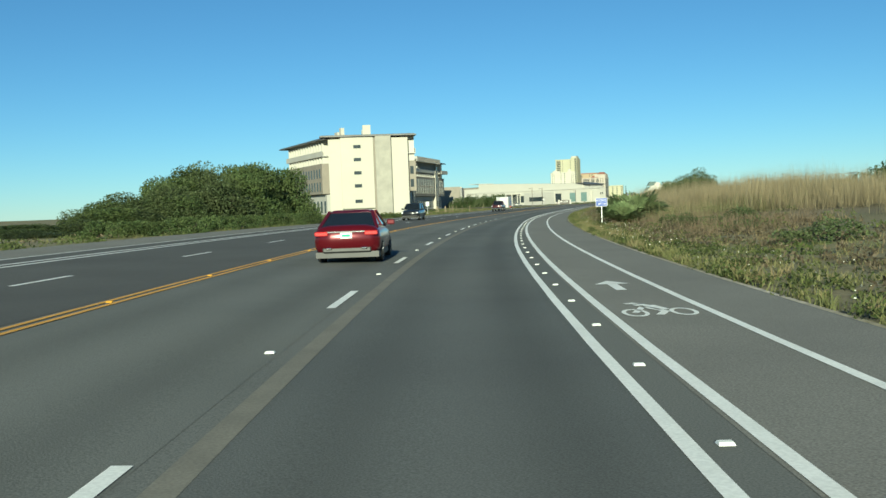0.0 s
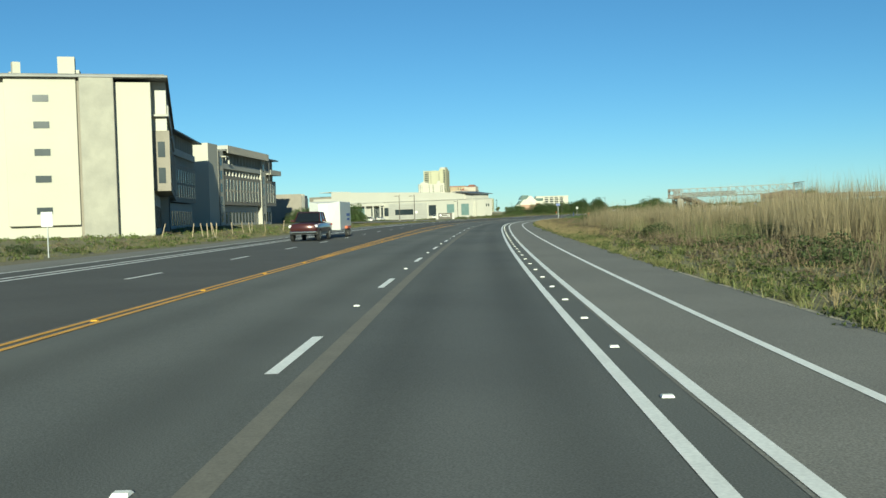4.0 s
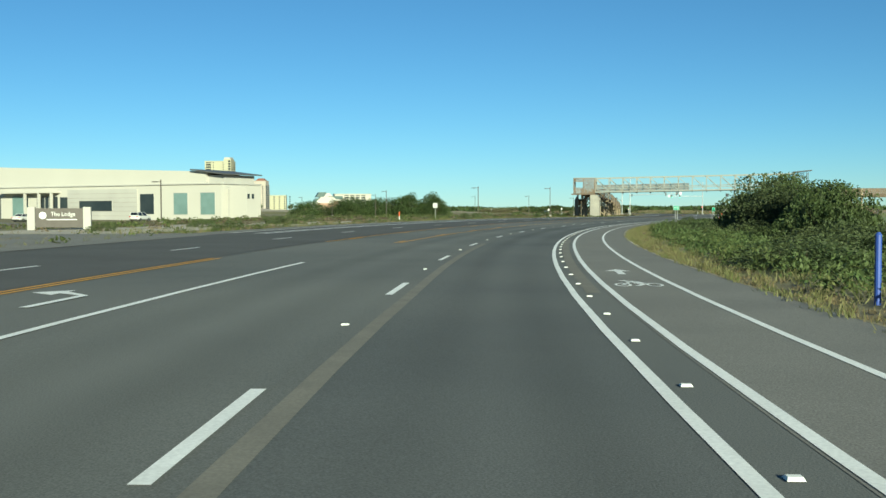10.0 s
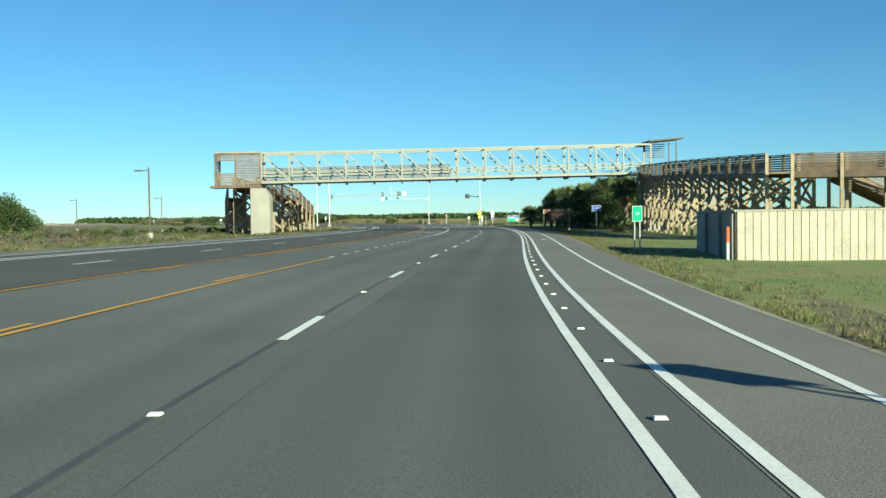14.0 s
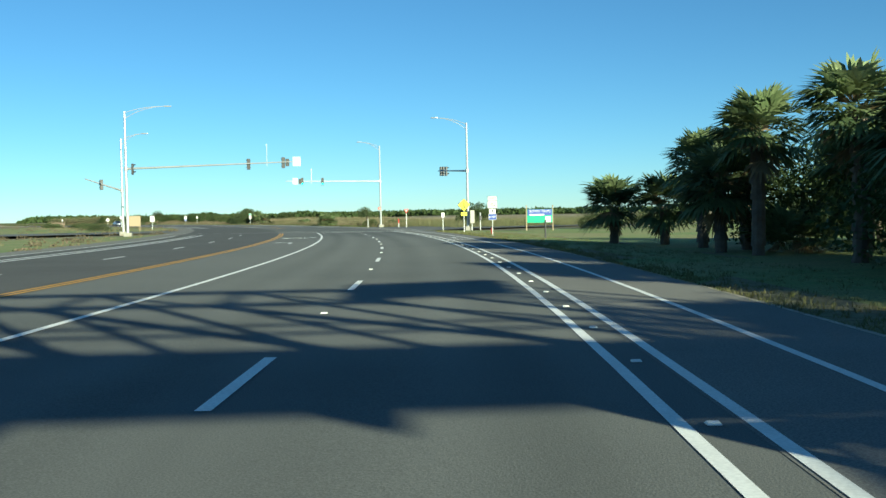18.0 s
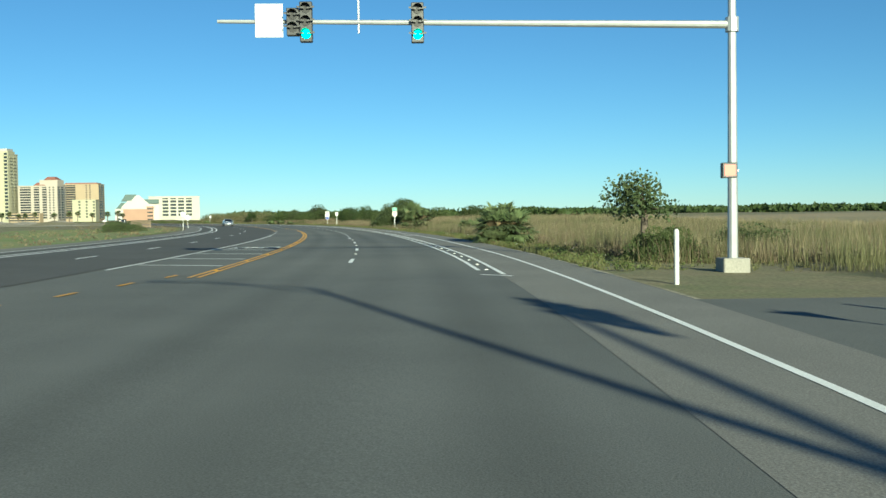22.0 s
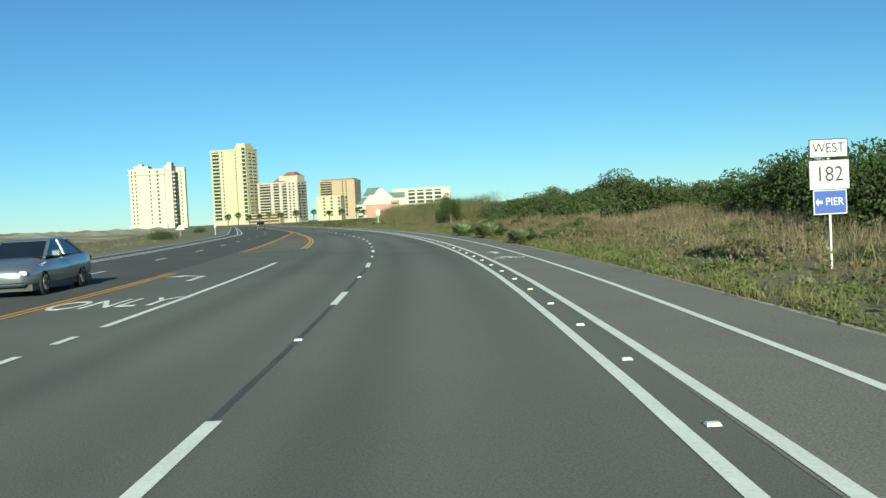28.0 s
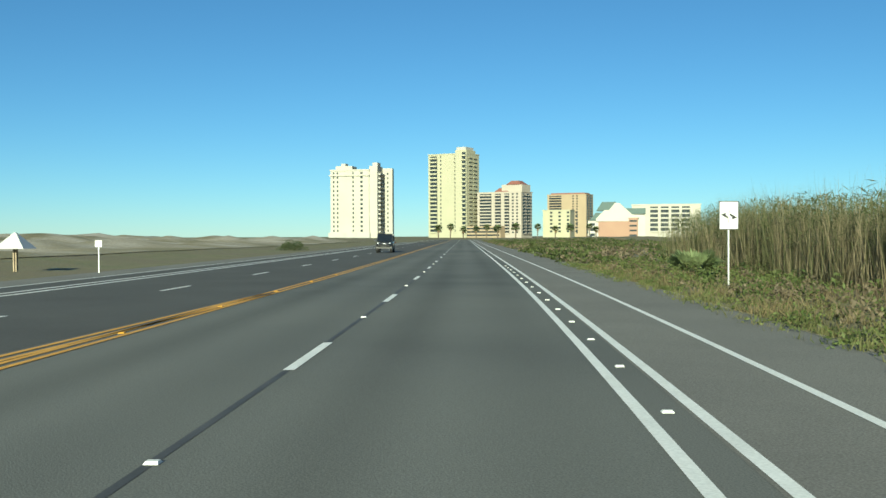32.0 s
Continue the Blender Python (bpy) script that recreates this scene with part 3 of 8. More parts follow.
for k in range(9):
    l = -9.0 + 1.25 * k
    s = float(np.interp(l, [-9, -7.2, -3.8, 0.5, 2], [642.5, 646.6, 653.3, 656.8, 657.5]))
    across("turn_guide", s, l, l + 0.5, 0.12, M_WHITE, float(np.interp(l, [-9, -4, 1], [0.9, 0.5, 0.2])))
for s in range(666, 685, 3):
    across("turn_guide", s, yel(s) - 0.6 + (685 - s) * -0.12, yel(s) - 0.55 + (685 - s) * -0.12, 0.12, M_YELLOW, 1.1)

# raised markers
REST = {"w": Geo(), "y": Geo()}


def marker(s, lat, key):
    if s > 640 or key == "y" and s > 130:
        REST[key].m = stand(s, lat, 0.008)
        REST[key].loft(STUD_RINGS)
        return None
    o = new("road_stud", STUDS[key])
    o.matrix_world = stand(s, lat, 0.008)
    o.parent = marks
    return o


STUD_RINGS = [[(-0.055, -0.055, 0), (0.055, -0.055, 0), (0.055, 0.055, 0), (-0.055, 0.055, 0)], [(-0.045, -0.03, 0.02), (0.045, -0.03, 0.02), (0.045, 0.03, 0.02), (-0.045, 0.03, 0.02)]]


def stud(col):
    g = Geo()
    g.loft(STUD_RINGS)
    return mesh_of("road_stud", g, col)


STUDS = {"w": stud(M_WHITE), "y": stud(M_YELLOW)}
s = 3.0
while s < 1010:
    if not ISECT0 - 2 < s < ISECT1 + 2:
        marker(s, buffer_l(s) + 0.24, "w")
    s += 3.05
for a, b in zip(DASHES, DASHES[1:]):
    if a < 1010 and not ISECT0 - 8 < a < ISECT1:
        marker((a + b) / 2, dash_lat((a + b) / 2), "w")
s = 4.0
while s < 1000:
    if s < 250 or 684 < s < 772 or 893 < s:
        marker(s, yel(s), "y")
    s += 6.1

for key, col in (("w", M_WHITE), ("y", M_YELLOW)):
    o = part("road_studs", REST[key], col, marks)
    o["kind"] = "stuff"

# ---------------------------------------------------------------- ground


def road_dist(x, y):
    """Signed distance to the right of the driven line and the station, for arrays."""
    gx, gy, gt, gs = _x[::4], _y[::4], _th[::4], GRID[::4]
    d = (x[:, None] - gx[None]) ** 2 + (y[:, None] - gy[None]) ** 2
    k = d.argmin(1)
    lat = (x - gx[k]) * np.cos(gt[k]) + (y - gy[k]) * np.sin(gt[k])
    along = -(x - gx[k]) * np.sin(gt[k]) + (y - gy[k]) * np.cos(gt[k])
    s = gs[k] + along
    far = np.sqrt(d.min(1))
    return np.where(np.abs(lat) < far * 0.7, np.sign(lat) * far, lat), s


def wave(x, y):
    return np.sin(x * 0.031 + 1.3) * np.cos(y * 0.027) + 0.5 * np.sin(x * 0.083 + y * 0.061) + 0.3 * np.sin(x * 0.21 - y * 0.17 + 2)


def ground_height(x, y):
    lat, s = road_dist(x, y)
    off = np.where(lat > 0, lat - np.interp(s, [0, 180, 285, 330, 400, 560, 700, 760, 850, 880, 905, 975], [4.9, 5.2, 5.7, 5.2, 4.7, 5.1, 4.7, 4.8, 4.7, 4.6, 4.7, 5.4]), -lat - np.interp(s, [0, 150, 240, 700, 950], [19.0, 18.6, 19.8, 20.8, 16.8]))
    base = -0.03 - 0.16 * np.clip(off / 6, 0, 1)
    bank = np.clip((off - 5) / 10, 0, 1)
    right = lat > 0
    rise = np.where(right & (s > -80) & (s < 185), np.interp(s, [-80, 20, 150, 185], [0.6, 1.0, 0.9, 0]), 0)
    rise = rise + np.where(right & (s > 740), np.interp(s, [740, 800, 930, 990], [0, 1.0, 0.9, 0.2]), 0)
    rise = rise + np.where((~right) & (s > 860), np.interp(s, [860, 930], [0, 0.5]) + 0.8 * np.clip((off - 30) / 60, 0, 1), 0)
    z = base + bank * rise + bank * 0.22 * wave(x, y) * np.clip(off / 30, 0, 1.5)
    inside = off < -0.25
    return np.where(inside, -0.10, z) + climb(s, lat) * np.clip(1 - (off - 20) / 60, 0, 1)


def axis(lo, hi, a, b, step):
    core = np.arange(a, b + 1, step)
    out, d = [], step
    p = b
    while p < hi:
        d *= 1.35
        p += d
        out.append(min(p, hi))
    low, d, p = [], step, a
    while p > lo:
        d *= 1.35
        p -= d
        low.append(max(p, lo))
    return np.concatenate([low[::-1], core, out])


def ground_sheet():
    xs, ys = axis(-4000, 3500, -470, 150, 3.5), axis(-3000, 4200, -60, 960, 3.5)
    X, Y = np.meshgrid(xs, ys)
    x, y = X.ravel(), Y.ravel()
    z = np.concatenate([ground_height(x[i:i + 4000], y[i:i + 4000]) for i in range(0, len(x), 4000)])
    nx, ny = len(xs), len(ys)
    me = bpy.data.meshes.new("ground")
    i = (np.arange(ny - 1)[:, None] * nx + np.arange(nx - 1)[None]).ravel()
    me.from_pydata(np.stack([x, y, z], 1).tolist(), [], np.stack([i, i + 1, i + nx + 1, i + nx], 1).tolist())
    me.materials.append(M_GRASS)
    me.shade_smooth()
    return tagged(new("ground", me), "sandy coastal ground with green and dry grass", "ground", kind="structure")


ground_sheet()

# ---------------------------------------------------------------- foliage
RNG = np.random.default_rng(7)


def quads_mesh(name, v, material, smooth=False):
    """v: n x 4 x 3 corner array."""
    n = len(v)
    me = bpy.data.meshes.new(name)
    me.vertices.add(4 * n)
    me.vertices.foreach_set("co", v.reshape(-1).astype(np.float32))
    me.loops.add(4 * n)
    me.loops.foreach_set("vertex_index", np.arange(4 * n, dtype=np.int32))
    me.polygons.add(n)
    me.polygons.foreach_set("loop_start", np.arange(0, 4 * n, 4, dtype=np.int32))
    me.update(calc_edges=True)
    me.validate()
    me.materials.append(material)
    return me


def leaf_quads(c, size, rng, up=0.3, slim=0.55):
    """A leaf-shaped quad at each centre, turned at random."""
    n = len(c)
    d = rng.normal(size=(n, 3))
    d[:, 2] += up
    d /= np.linalg.norm(d, axis=1)[:, None]
    e = np.cross(d, rng.normal(size=(n, 3)))
    e /= np.linalg.norm(e, axis=1)[:, None]
    L = (size * rng.uniform(0.6, 1.3, n))[:, None]
    return np.stack([c - d * L, c + e * L * slim, c + d * L, c - e * L * slim], 1)


def blob_points(n, clumps, rng, rim=0.55):
    """Points filling the outer shells of clumps (x, y, z, rx, ry, rz)."""
    clumps = np.array(clumps, float)
    w = (clumps[:, 3] * clumps[:, 4] + clumps[:, 3] * clumps[:, 5])
    k = rng.choice(len(clumps), n, p=w / w.sum())
    d = rng.normal(size=(n, 3))
    d /= np.linalg.norm(d, axis=1)[:, None]
    r = rng.uniform(rim, 1.0, n) ** 0.6
    p = clumps[k, :3] + d * clumps[k, 3:] * r[:, None]
    return p[p[:, 2] > -0.05]


def crown_clumps(w, d, h, n, rng, base=0.0, dome=1.0):
    """Clumps spread over a dome w by d, h high."""
    out = []
    for i in range(n):
        a, r = rng.uniform(0, 2 * math.pi), math.sqrt(rng.uniform(0, 1))
        x, y = math.cos(a) * r * w / 2, math.sin(a) * r * d / 2
        top = base + (h - base) * (1 - dome * r ** 2.2)
        s = rng.uniform(0.12, 0.2) * min(w, d) + 0.12 * h
        z = base + (top - base) * rng.uniform(0.35, 0.95)
        out.append((x, y, max(z, s * 0.3), s, s, s * rng.uniform(0.6, 0.85)))
    return out


def shrub_mesh(name, w, d, h, n, leaf, material, seed, clumps=14):
    rng = np.random.default_rng(seed)
    p = blob_points(n, crown_clumps(w, d, h * 0.85, clumps, rng), rng)
    return quads_mesh(name, leaf_quads(p, leaf, rng), material)


def stems(h, w, seed, n=6, r=0.05):
    rng = np.random.default_rng(seed)
    g = Geo()
    for i in range(n):
        a = rng.uniform(0, 2 * math.pi)
        x, y = 0.15 * w * math.cos(a), 0.15 * w * math.sin(a)
        mid = (2 * x, 2 * y, 0.4 * h)
        g.tube((x * 0.3, y * 0.3, -0.1), mid, r, r * 0.7, 6)
        for k in range(2):
            b = a + rng.uniform(-0.9, 0.9)
            g.tube(mid, (mid[0] + 0.2 * w * math.cos(b), mid[1] + 0.2 * w * math.sin(b), h * rng.uniform(0.65, 0.85)), r * 0.6, r * 0.2, 5)
    return g


SHRUBS = {}


def shrub(key, m, name="bush", label="", group="", scale=(1, 1, 1)):
    kinds = {
        "green": (3.0, 2.6, 1.3, 3000, 0.065, M_LEAF, 1, 14), "dense": (5.0, 4.5, 2.6, 10000, 0.08, M_LEAF, 2, 22),
        "olive": (4.0, 3.6, 2.2, 5600, 0.065, M_LEAF_OLIVE, 3, 18), "dark": (5.0, 4.5, 3.4, 6500, 0.09, M_LEAF_DARK, 4, 22),
        "low": (2.6, 2.2, 0.8, 2200, 0.05, M_LEAF_OLIVE, 5, 10),
        "tall": (7.0, 6.0, 7.0, 17000, 0.13, M_LEAF, 6, 60), "tall_dark": (6.5, 6.5, 7.0, 17000, 0.13, M_LEAF_OLIVE, 8, 60)}
    w, d, h, n, leaf, material, seed, cl = kinds[key]
    if key not in SHRUBS:
        SHRUBS[key] = (shrub_mesh("leaves", w, d, h, n, leaf, material, seed, cl), mesh_of("trunk", stems(h * 0.74, w * 0.62, seed, 6, 0.032), M_BARK))
    ob = thing(name, m, label or "rounded green coastal shrub beside the road", "shrub", group or "roadside shrubs")
    for nm, me in zip(("leaves", "trunk"), SHRUBS[key]):
        o = new(nm, me)
        o.parent = ob
    ob.scale = scale
    return ob


def gz(x, y):
    return float(ground_height(np.array([x]), np.array([y]))[0])


def on_ground(s, lat, turn=0.0, sink=0.0):
    p = at(s, lat)
    return Matrix.Translation((p.x, p.y, gz(p.x, p.y) - sink)) @ Matrix.Rotation(heading(s) + radians(turn), 4, "Z")


def world_ground(x, y, rz=0.0, sink=0.0):
    return pose(x, y, gz(x, y) - sink, 0, 0, rz)


# palms: fan leaves of narrow blades
def fan(rng, base, way, size, blades=13):
    """Blades of one fan leaf at the end of its stalk."""
    way = way / np.linalg.norm(way)
    side = np.cross(way, (0, 0, 1.0))
    if np.linalg.norm(side) < 0.1:
        side = np.array((1.0, 0, 0))
    side /= np.linalg.norm(side)
    up = np.cross(side, way)
    hub = base + way * size * 0.75
    q = [[base - side * 0.012, base + side * 0.012, hub + side * 0.012, hub - side * 0.012]]
    for i in range(blades):
        a = (i / (blades - 1) - 0.5) * 2.5
        d = way * math.cos(a) + side * math.sin(a) + up * rng.uniform(-0.15, 0.1)
        n = np.cross(d, up)
        n /= np.linalg.norm(n)
        L = size * (1.0 - 0.25 * abs(a) / 1.25) * rng.uniform(0.85, 1.1)
        mid = hub + d * L * 0.55
        tip = hub + d * L + np.array((0, 0, -0.22 * L))
        w = size * 0.062
        q.append([hub, mid - n * w, tip, mid + n * w])
    return q


def palm_leaves(seed, n, size, height, droop=0.0, spread=1.0):
    rng = np.random.default_rng(seed)
    q = []
    for i in range(n):
        a = rng.uniform(0, 2 * math.pi)
        e = rng.uniform(-0.5 - droop, 1.3)
        way = np.array((math.cos(a) * math.cos(e) * spread, math.sin(a) * math.cos(e) * spread, math.sin(e)))
        q += fan(rng, np.array((0, 0, height)) + 0.12 * rng.normal(size=3), way, size * rng.uniform(0.8, 1.15))
    return np.array(q)


PALMS = {}


def palmetto(m, size=1.0, label=""):
    if "p" not in PALMS:
        rng = np.random.default_rng(21)
        q = []
        for i in range(70):
            a, r = rng.uniform(0, 2 * math.pi), rng.uniform(0, 0.8)
            e = rng.uniform(0.25, 1.35)
            way = np.array((math.cos(a) * math.cos(e), math.sin(a) * math.cos(e), math.sin(e)))
            q += fan(rng, np.array((r * math.cos(a), r * math.sin(a), 0.1)), way, rng.uniform(0.75, 1.15))
        PALMS["p"] = quads_mesh("fronds", np.array(q), M_PALM)
        PALMS["pd"] = quads_mesh("dry_fronds", palm_leaves(22, 14, 0.7, 0.45, 0.5), M_PALM_DEAD)
    ob = thing("palmetto", m, label or "grey-green palmetto clump with spiky fan leaves", "palmetto", "palmettos")
    for nm, k in (("fronds", "p"), ("dry_fronds", "pd")):
        o = new(nm, PALMS[k])
        o.parent = ob
    ob.scale = (size,) * 3
    return ob


def sabal(m, height=4.5, size=1.0, label=""):
    key = round(height, 1)
    if key not in PALMS:
        g = Geo()
        rng = np.random.default_rng(int(height * 10))
        zs = np.linspace(-0.2, height, 9)
        for a, b in zip(zs, zs[1:]):
            g.tube((0.05 * math.sin(a), 0, a), (0.05 * math.sin(b), 0, b), 0.25 + 0.07 * rng.uniform(), 0.2 + 0.05 * rng.uniform(), 9)
        PALMS[key] = (mesh_of("trunk", g, M_BARK), quads_mesh("fronds", palm_leaves(int(height * 7), 72 if height > 1.5 else 44, 1.25, height, 0.12), M_PALM),
                      quads_mesh("dry_fronds", palm_leaves(int(height * 9), 12, 1.0, height - 0.3, 0.9), M_PALM_DEAD))
    ob = thing("palm_tree", m, label or "sabal palm with a rough trunk and fan fronds", "palm tree", "sabal palms")
    for nm, me in zip(("trunk", "fronds", "dry_fronds"), PALMS[key]):
        o = new(nm, me)
        o.parent = ob
    ob.scale = (size,) * 3
    return ob


TREES = {}


def oak(m, key, label="", scale=(1, 1, 1)):
    kinds = {"big": (9.0, 8.0, 7.2, 16000, 0.11, M_LEAF_DARK, 31), "round": (6.0, 5.6, 4.6, 8000, 0.12, M_LEAF_OLIVE, 32), "pine": (5.0, 5.0, 5.4, 15000, 0.16, M_LEAF_DARK, 35), "thin": (3.2, 3.0, 5.2, 1700, 0.11, M_LEAF_OLIVE, 33)}
    w, d, h, n, leaf, material, seed = kinds[key]
    if key not in TREES:
        rng = np.random.default_rng(seed)
        base = 1.2 if key != "thin" else 2.0
        cl = crown_clumps(w, d, h * 0.9, 34 if key != "thin" else 16, rng, base, 0.85)
        p = blob_points(n, cl if key != "pine" else [(x, y, z, a * 0.7, b * 0.7, c * 0.6) for x, y, z, a, b, c in cl], rng, 0.35)
        g = Geo()
        g.tube((0, 0, -0.3), (0.1, 0.05, base + 0.4), 0.22, 0.16, 9)
        for x, y, z, *_ in cl[::2]:
            g.tube((0.1, 0.05, base + 0.3), (x * 0.5, y * 0.5, (z + base) * 0.55), 0.11, 0.06, 6)
            g.tube((x * 0.5, y * 0.5, (z + base) * 0.55), (x, y, z), 0.06, 0.02, 5)
        TREES[key] = (mesh_of("trunk", g, M_BARK), quads_mesh("crown", leaf_quads(p, leaf, rng, 0.3, 0.1 if key == "pine" else 0.55), material))
    ob = thing("tree", m, label or "dark green coastal oak with a broad crown", "tree", "coastal trees")
    for nm, me in zip(("trunk", "crown"), TREES[key]):
        o = new(nm, me)
        o.parent = ob
    ob.scale = scale
    return ob


def blades(name, spots, height, width, material, label, rng, lean=0.35, per=1, cat="grass", spread=0.12):
    """Grass or reed blades at spots (n x 3), one object."""
    n = len(spots)
    c = np.repeat(spots, per, 0)
    n = len(c)
    c = c + np.concatenate([rng.normal(size=(n, 2)) * spread, np.zeros((n, 1))], 1)
    a = rng.uniform(0, 2 * math.pi, n)
    h = height * (0.35 + 0.85 * rng.uniform(0, 1, n) ** 1.2) * (0.85 + 0.2 * np.sin(c[:, 0] * 0.9) * np.cos(c[:, 1] * 0.8))
    w = np.stack([np.cos(a), np.sin(a), np.zeros(n)], 1) * (width * rng.uniform(0.6, 1.3, n))[:, None]
    tip = np.concatenate([rng.normal(size=(n, 2)) * (lean * h)[:, None] * 0.6, h[:, None]], 1)
    mid = tip * 0.55
    q = np.stack([c - w * 0.5, c + w * 0.5, c + mid + w * 0.5, c + tip], 1)
    return tagged(new(name, quads_mesh(name, q, material)), label, cat, kind="stuff")


def strip_spots(rng, n, s0, s1, l0, l1, bias=1.0):
    s = rng.uniform(s0, s1, n)
    l = l0 + (l1 - l0) * rng.uniform(0, 1, n) ** bias
    h = np.interp(s, GRID, _th)
    x = np.interp(s, GRID, _x) + l * np.cos(h)
    y = np.interp(s, GRID, _y) + l * np.sin(h)
    z = np.concatenate([ground_height(x[i:i + 4000], y[i:i + 4000]) for i in range(0, n, 4000)])
    return np.stack([x, y, z - 0.02], 1)


def patchy(p, scale, cut, ph=0.0):
    v = np.sin(p[:, 0] * scale + ph) * np.cos(p[:, 1] * scale * 1.3 + ph * 2) + 0.5 * np.sin(p[:, 0] * scale * 2.7 + p[:, 1] * scale * 2.1)
    return p[v > cut]

# ---------------------------------------------------------------- buildings
WIN = {}


def window(parent, x, y, z, w, h, face, material=None, name="window"):
    """A glazed window with a frame, standing 4 cm proud of a wall that faces -y ('f'), -x ('l'), +x ('r') or +y ('b')."""
    material = material or M_GLASS
    key = (round(w, 2), round(h, 2), material.name)
    if key not in WIN:
        g = Geo().box(0, 0, 0, w, 0.08, h)
        WIN[key] = mesh_of("window", g, material)
    o = new(name, WIN[key])
    o.parent = parent
    o.matrix_local = Matrix.Translation((x, y, z)) @ Matrix.Rotation({"f": 0, "l": math.pi / 2, "r": math.pi / 2, "b": 0}[face], 4, "Z")
    return o


def rail(name, p, q, h, parent, material, bars=5, post=2.4, w=0.06):
    """A post-and-rail guard from p to q."""
    g = Geo()
    p, q = Vector(p), Vector(q)
    n = max(1, round((q - p).length / post))
    for i in range(n + 1):
        a = p.lerp(q, i / n)
        g.bar(a, a + Vector((0, 0, h)), w * 1.4)
    for k in range(bars):
        z = Vector((0, 0, h * (k + 1) / bars))
        g.bar(p + z, q + z, w * 0.7, w * 1.6)
    return part(name, g, material, parent)


def bay(b, y0, sg, xa, xb, H, out=1.0, slots=True, step=3.0):
    """One facade bay: ground floor, a two-storey clad box with tall slots, two storeys of fins behind solid balconies."""
    f = "f" if sg < 0 else "b"

    def strip(x, e, near, far, z0, z1):
        a, c = y0 + sg * near, y0 + sg * far
        return Geo().slab(x, e, min(a, c), max(a, c), z0, z1)

    part("ground_floor", strip(xa, xb, -1.6, 0, -0.5, 5.4), M_STUCCO_GREY, b)
    x = xa + 1.6
    while x < xb - 1.4:
        window(b, x, y0 + sg * 0.02, 2.4, 1.3, 2.9, f)
        x += 3.1
    part("clad_box", strip(xa, xb, -1.6, out, 5.6, 13.0), M_TAUPE, b, "taupe cladding box")
    x = xa + 1.9
    while x < xb - 1.0:
        if slots:
            window(b, x, y0 + sg * (out + 0.02), 9.3, 0.95, 5.6, f)
            part("reveal", strip(x + 0.5, x + 0.66, out, out + 0.12, 6.5, 12.1), M_STUCCO, b, "pale slot reveal")
            part("spandrel", strip(x - 0.5, x + 0.5, out, out + 0.09, 9.0, 9.5), M_TAUPE, b)
        else:
            for z in (7.4, 10.6):
                window(b, x, y0 + sg * (out + 0.02), z, 0.8, 2.2, f)
        x += step
    part("balcony", strip(xa - 0.6, xb + 0.4, -1.6, out, 14.7, 14.95), M_STUCCO_GREY, b)
    part("balustrade", strip(xa - 0.6, xb + 0.4, out - 0.15, out, 14.95, 16.0), M_STUCCO_GREY, b, "solid grey balcony front")
    for z0, z1 in ((13.0, 14.7), (14.95, H - 0.05)):
        x = xa + 0.2
        while x < xb:
            part("fin", strip(x, x + 0.28, -1.6, out - 0.25, z0, z1), M_WHITE_WALL, b)
            if x + step < xb:
                window(b, x + step / 2 + 0.14, y0 - sg * 1.58, (z0 + z1) / 2 - 0.1, step * 0.5, (z1 - z0) * 0.75, f)
            x += step


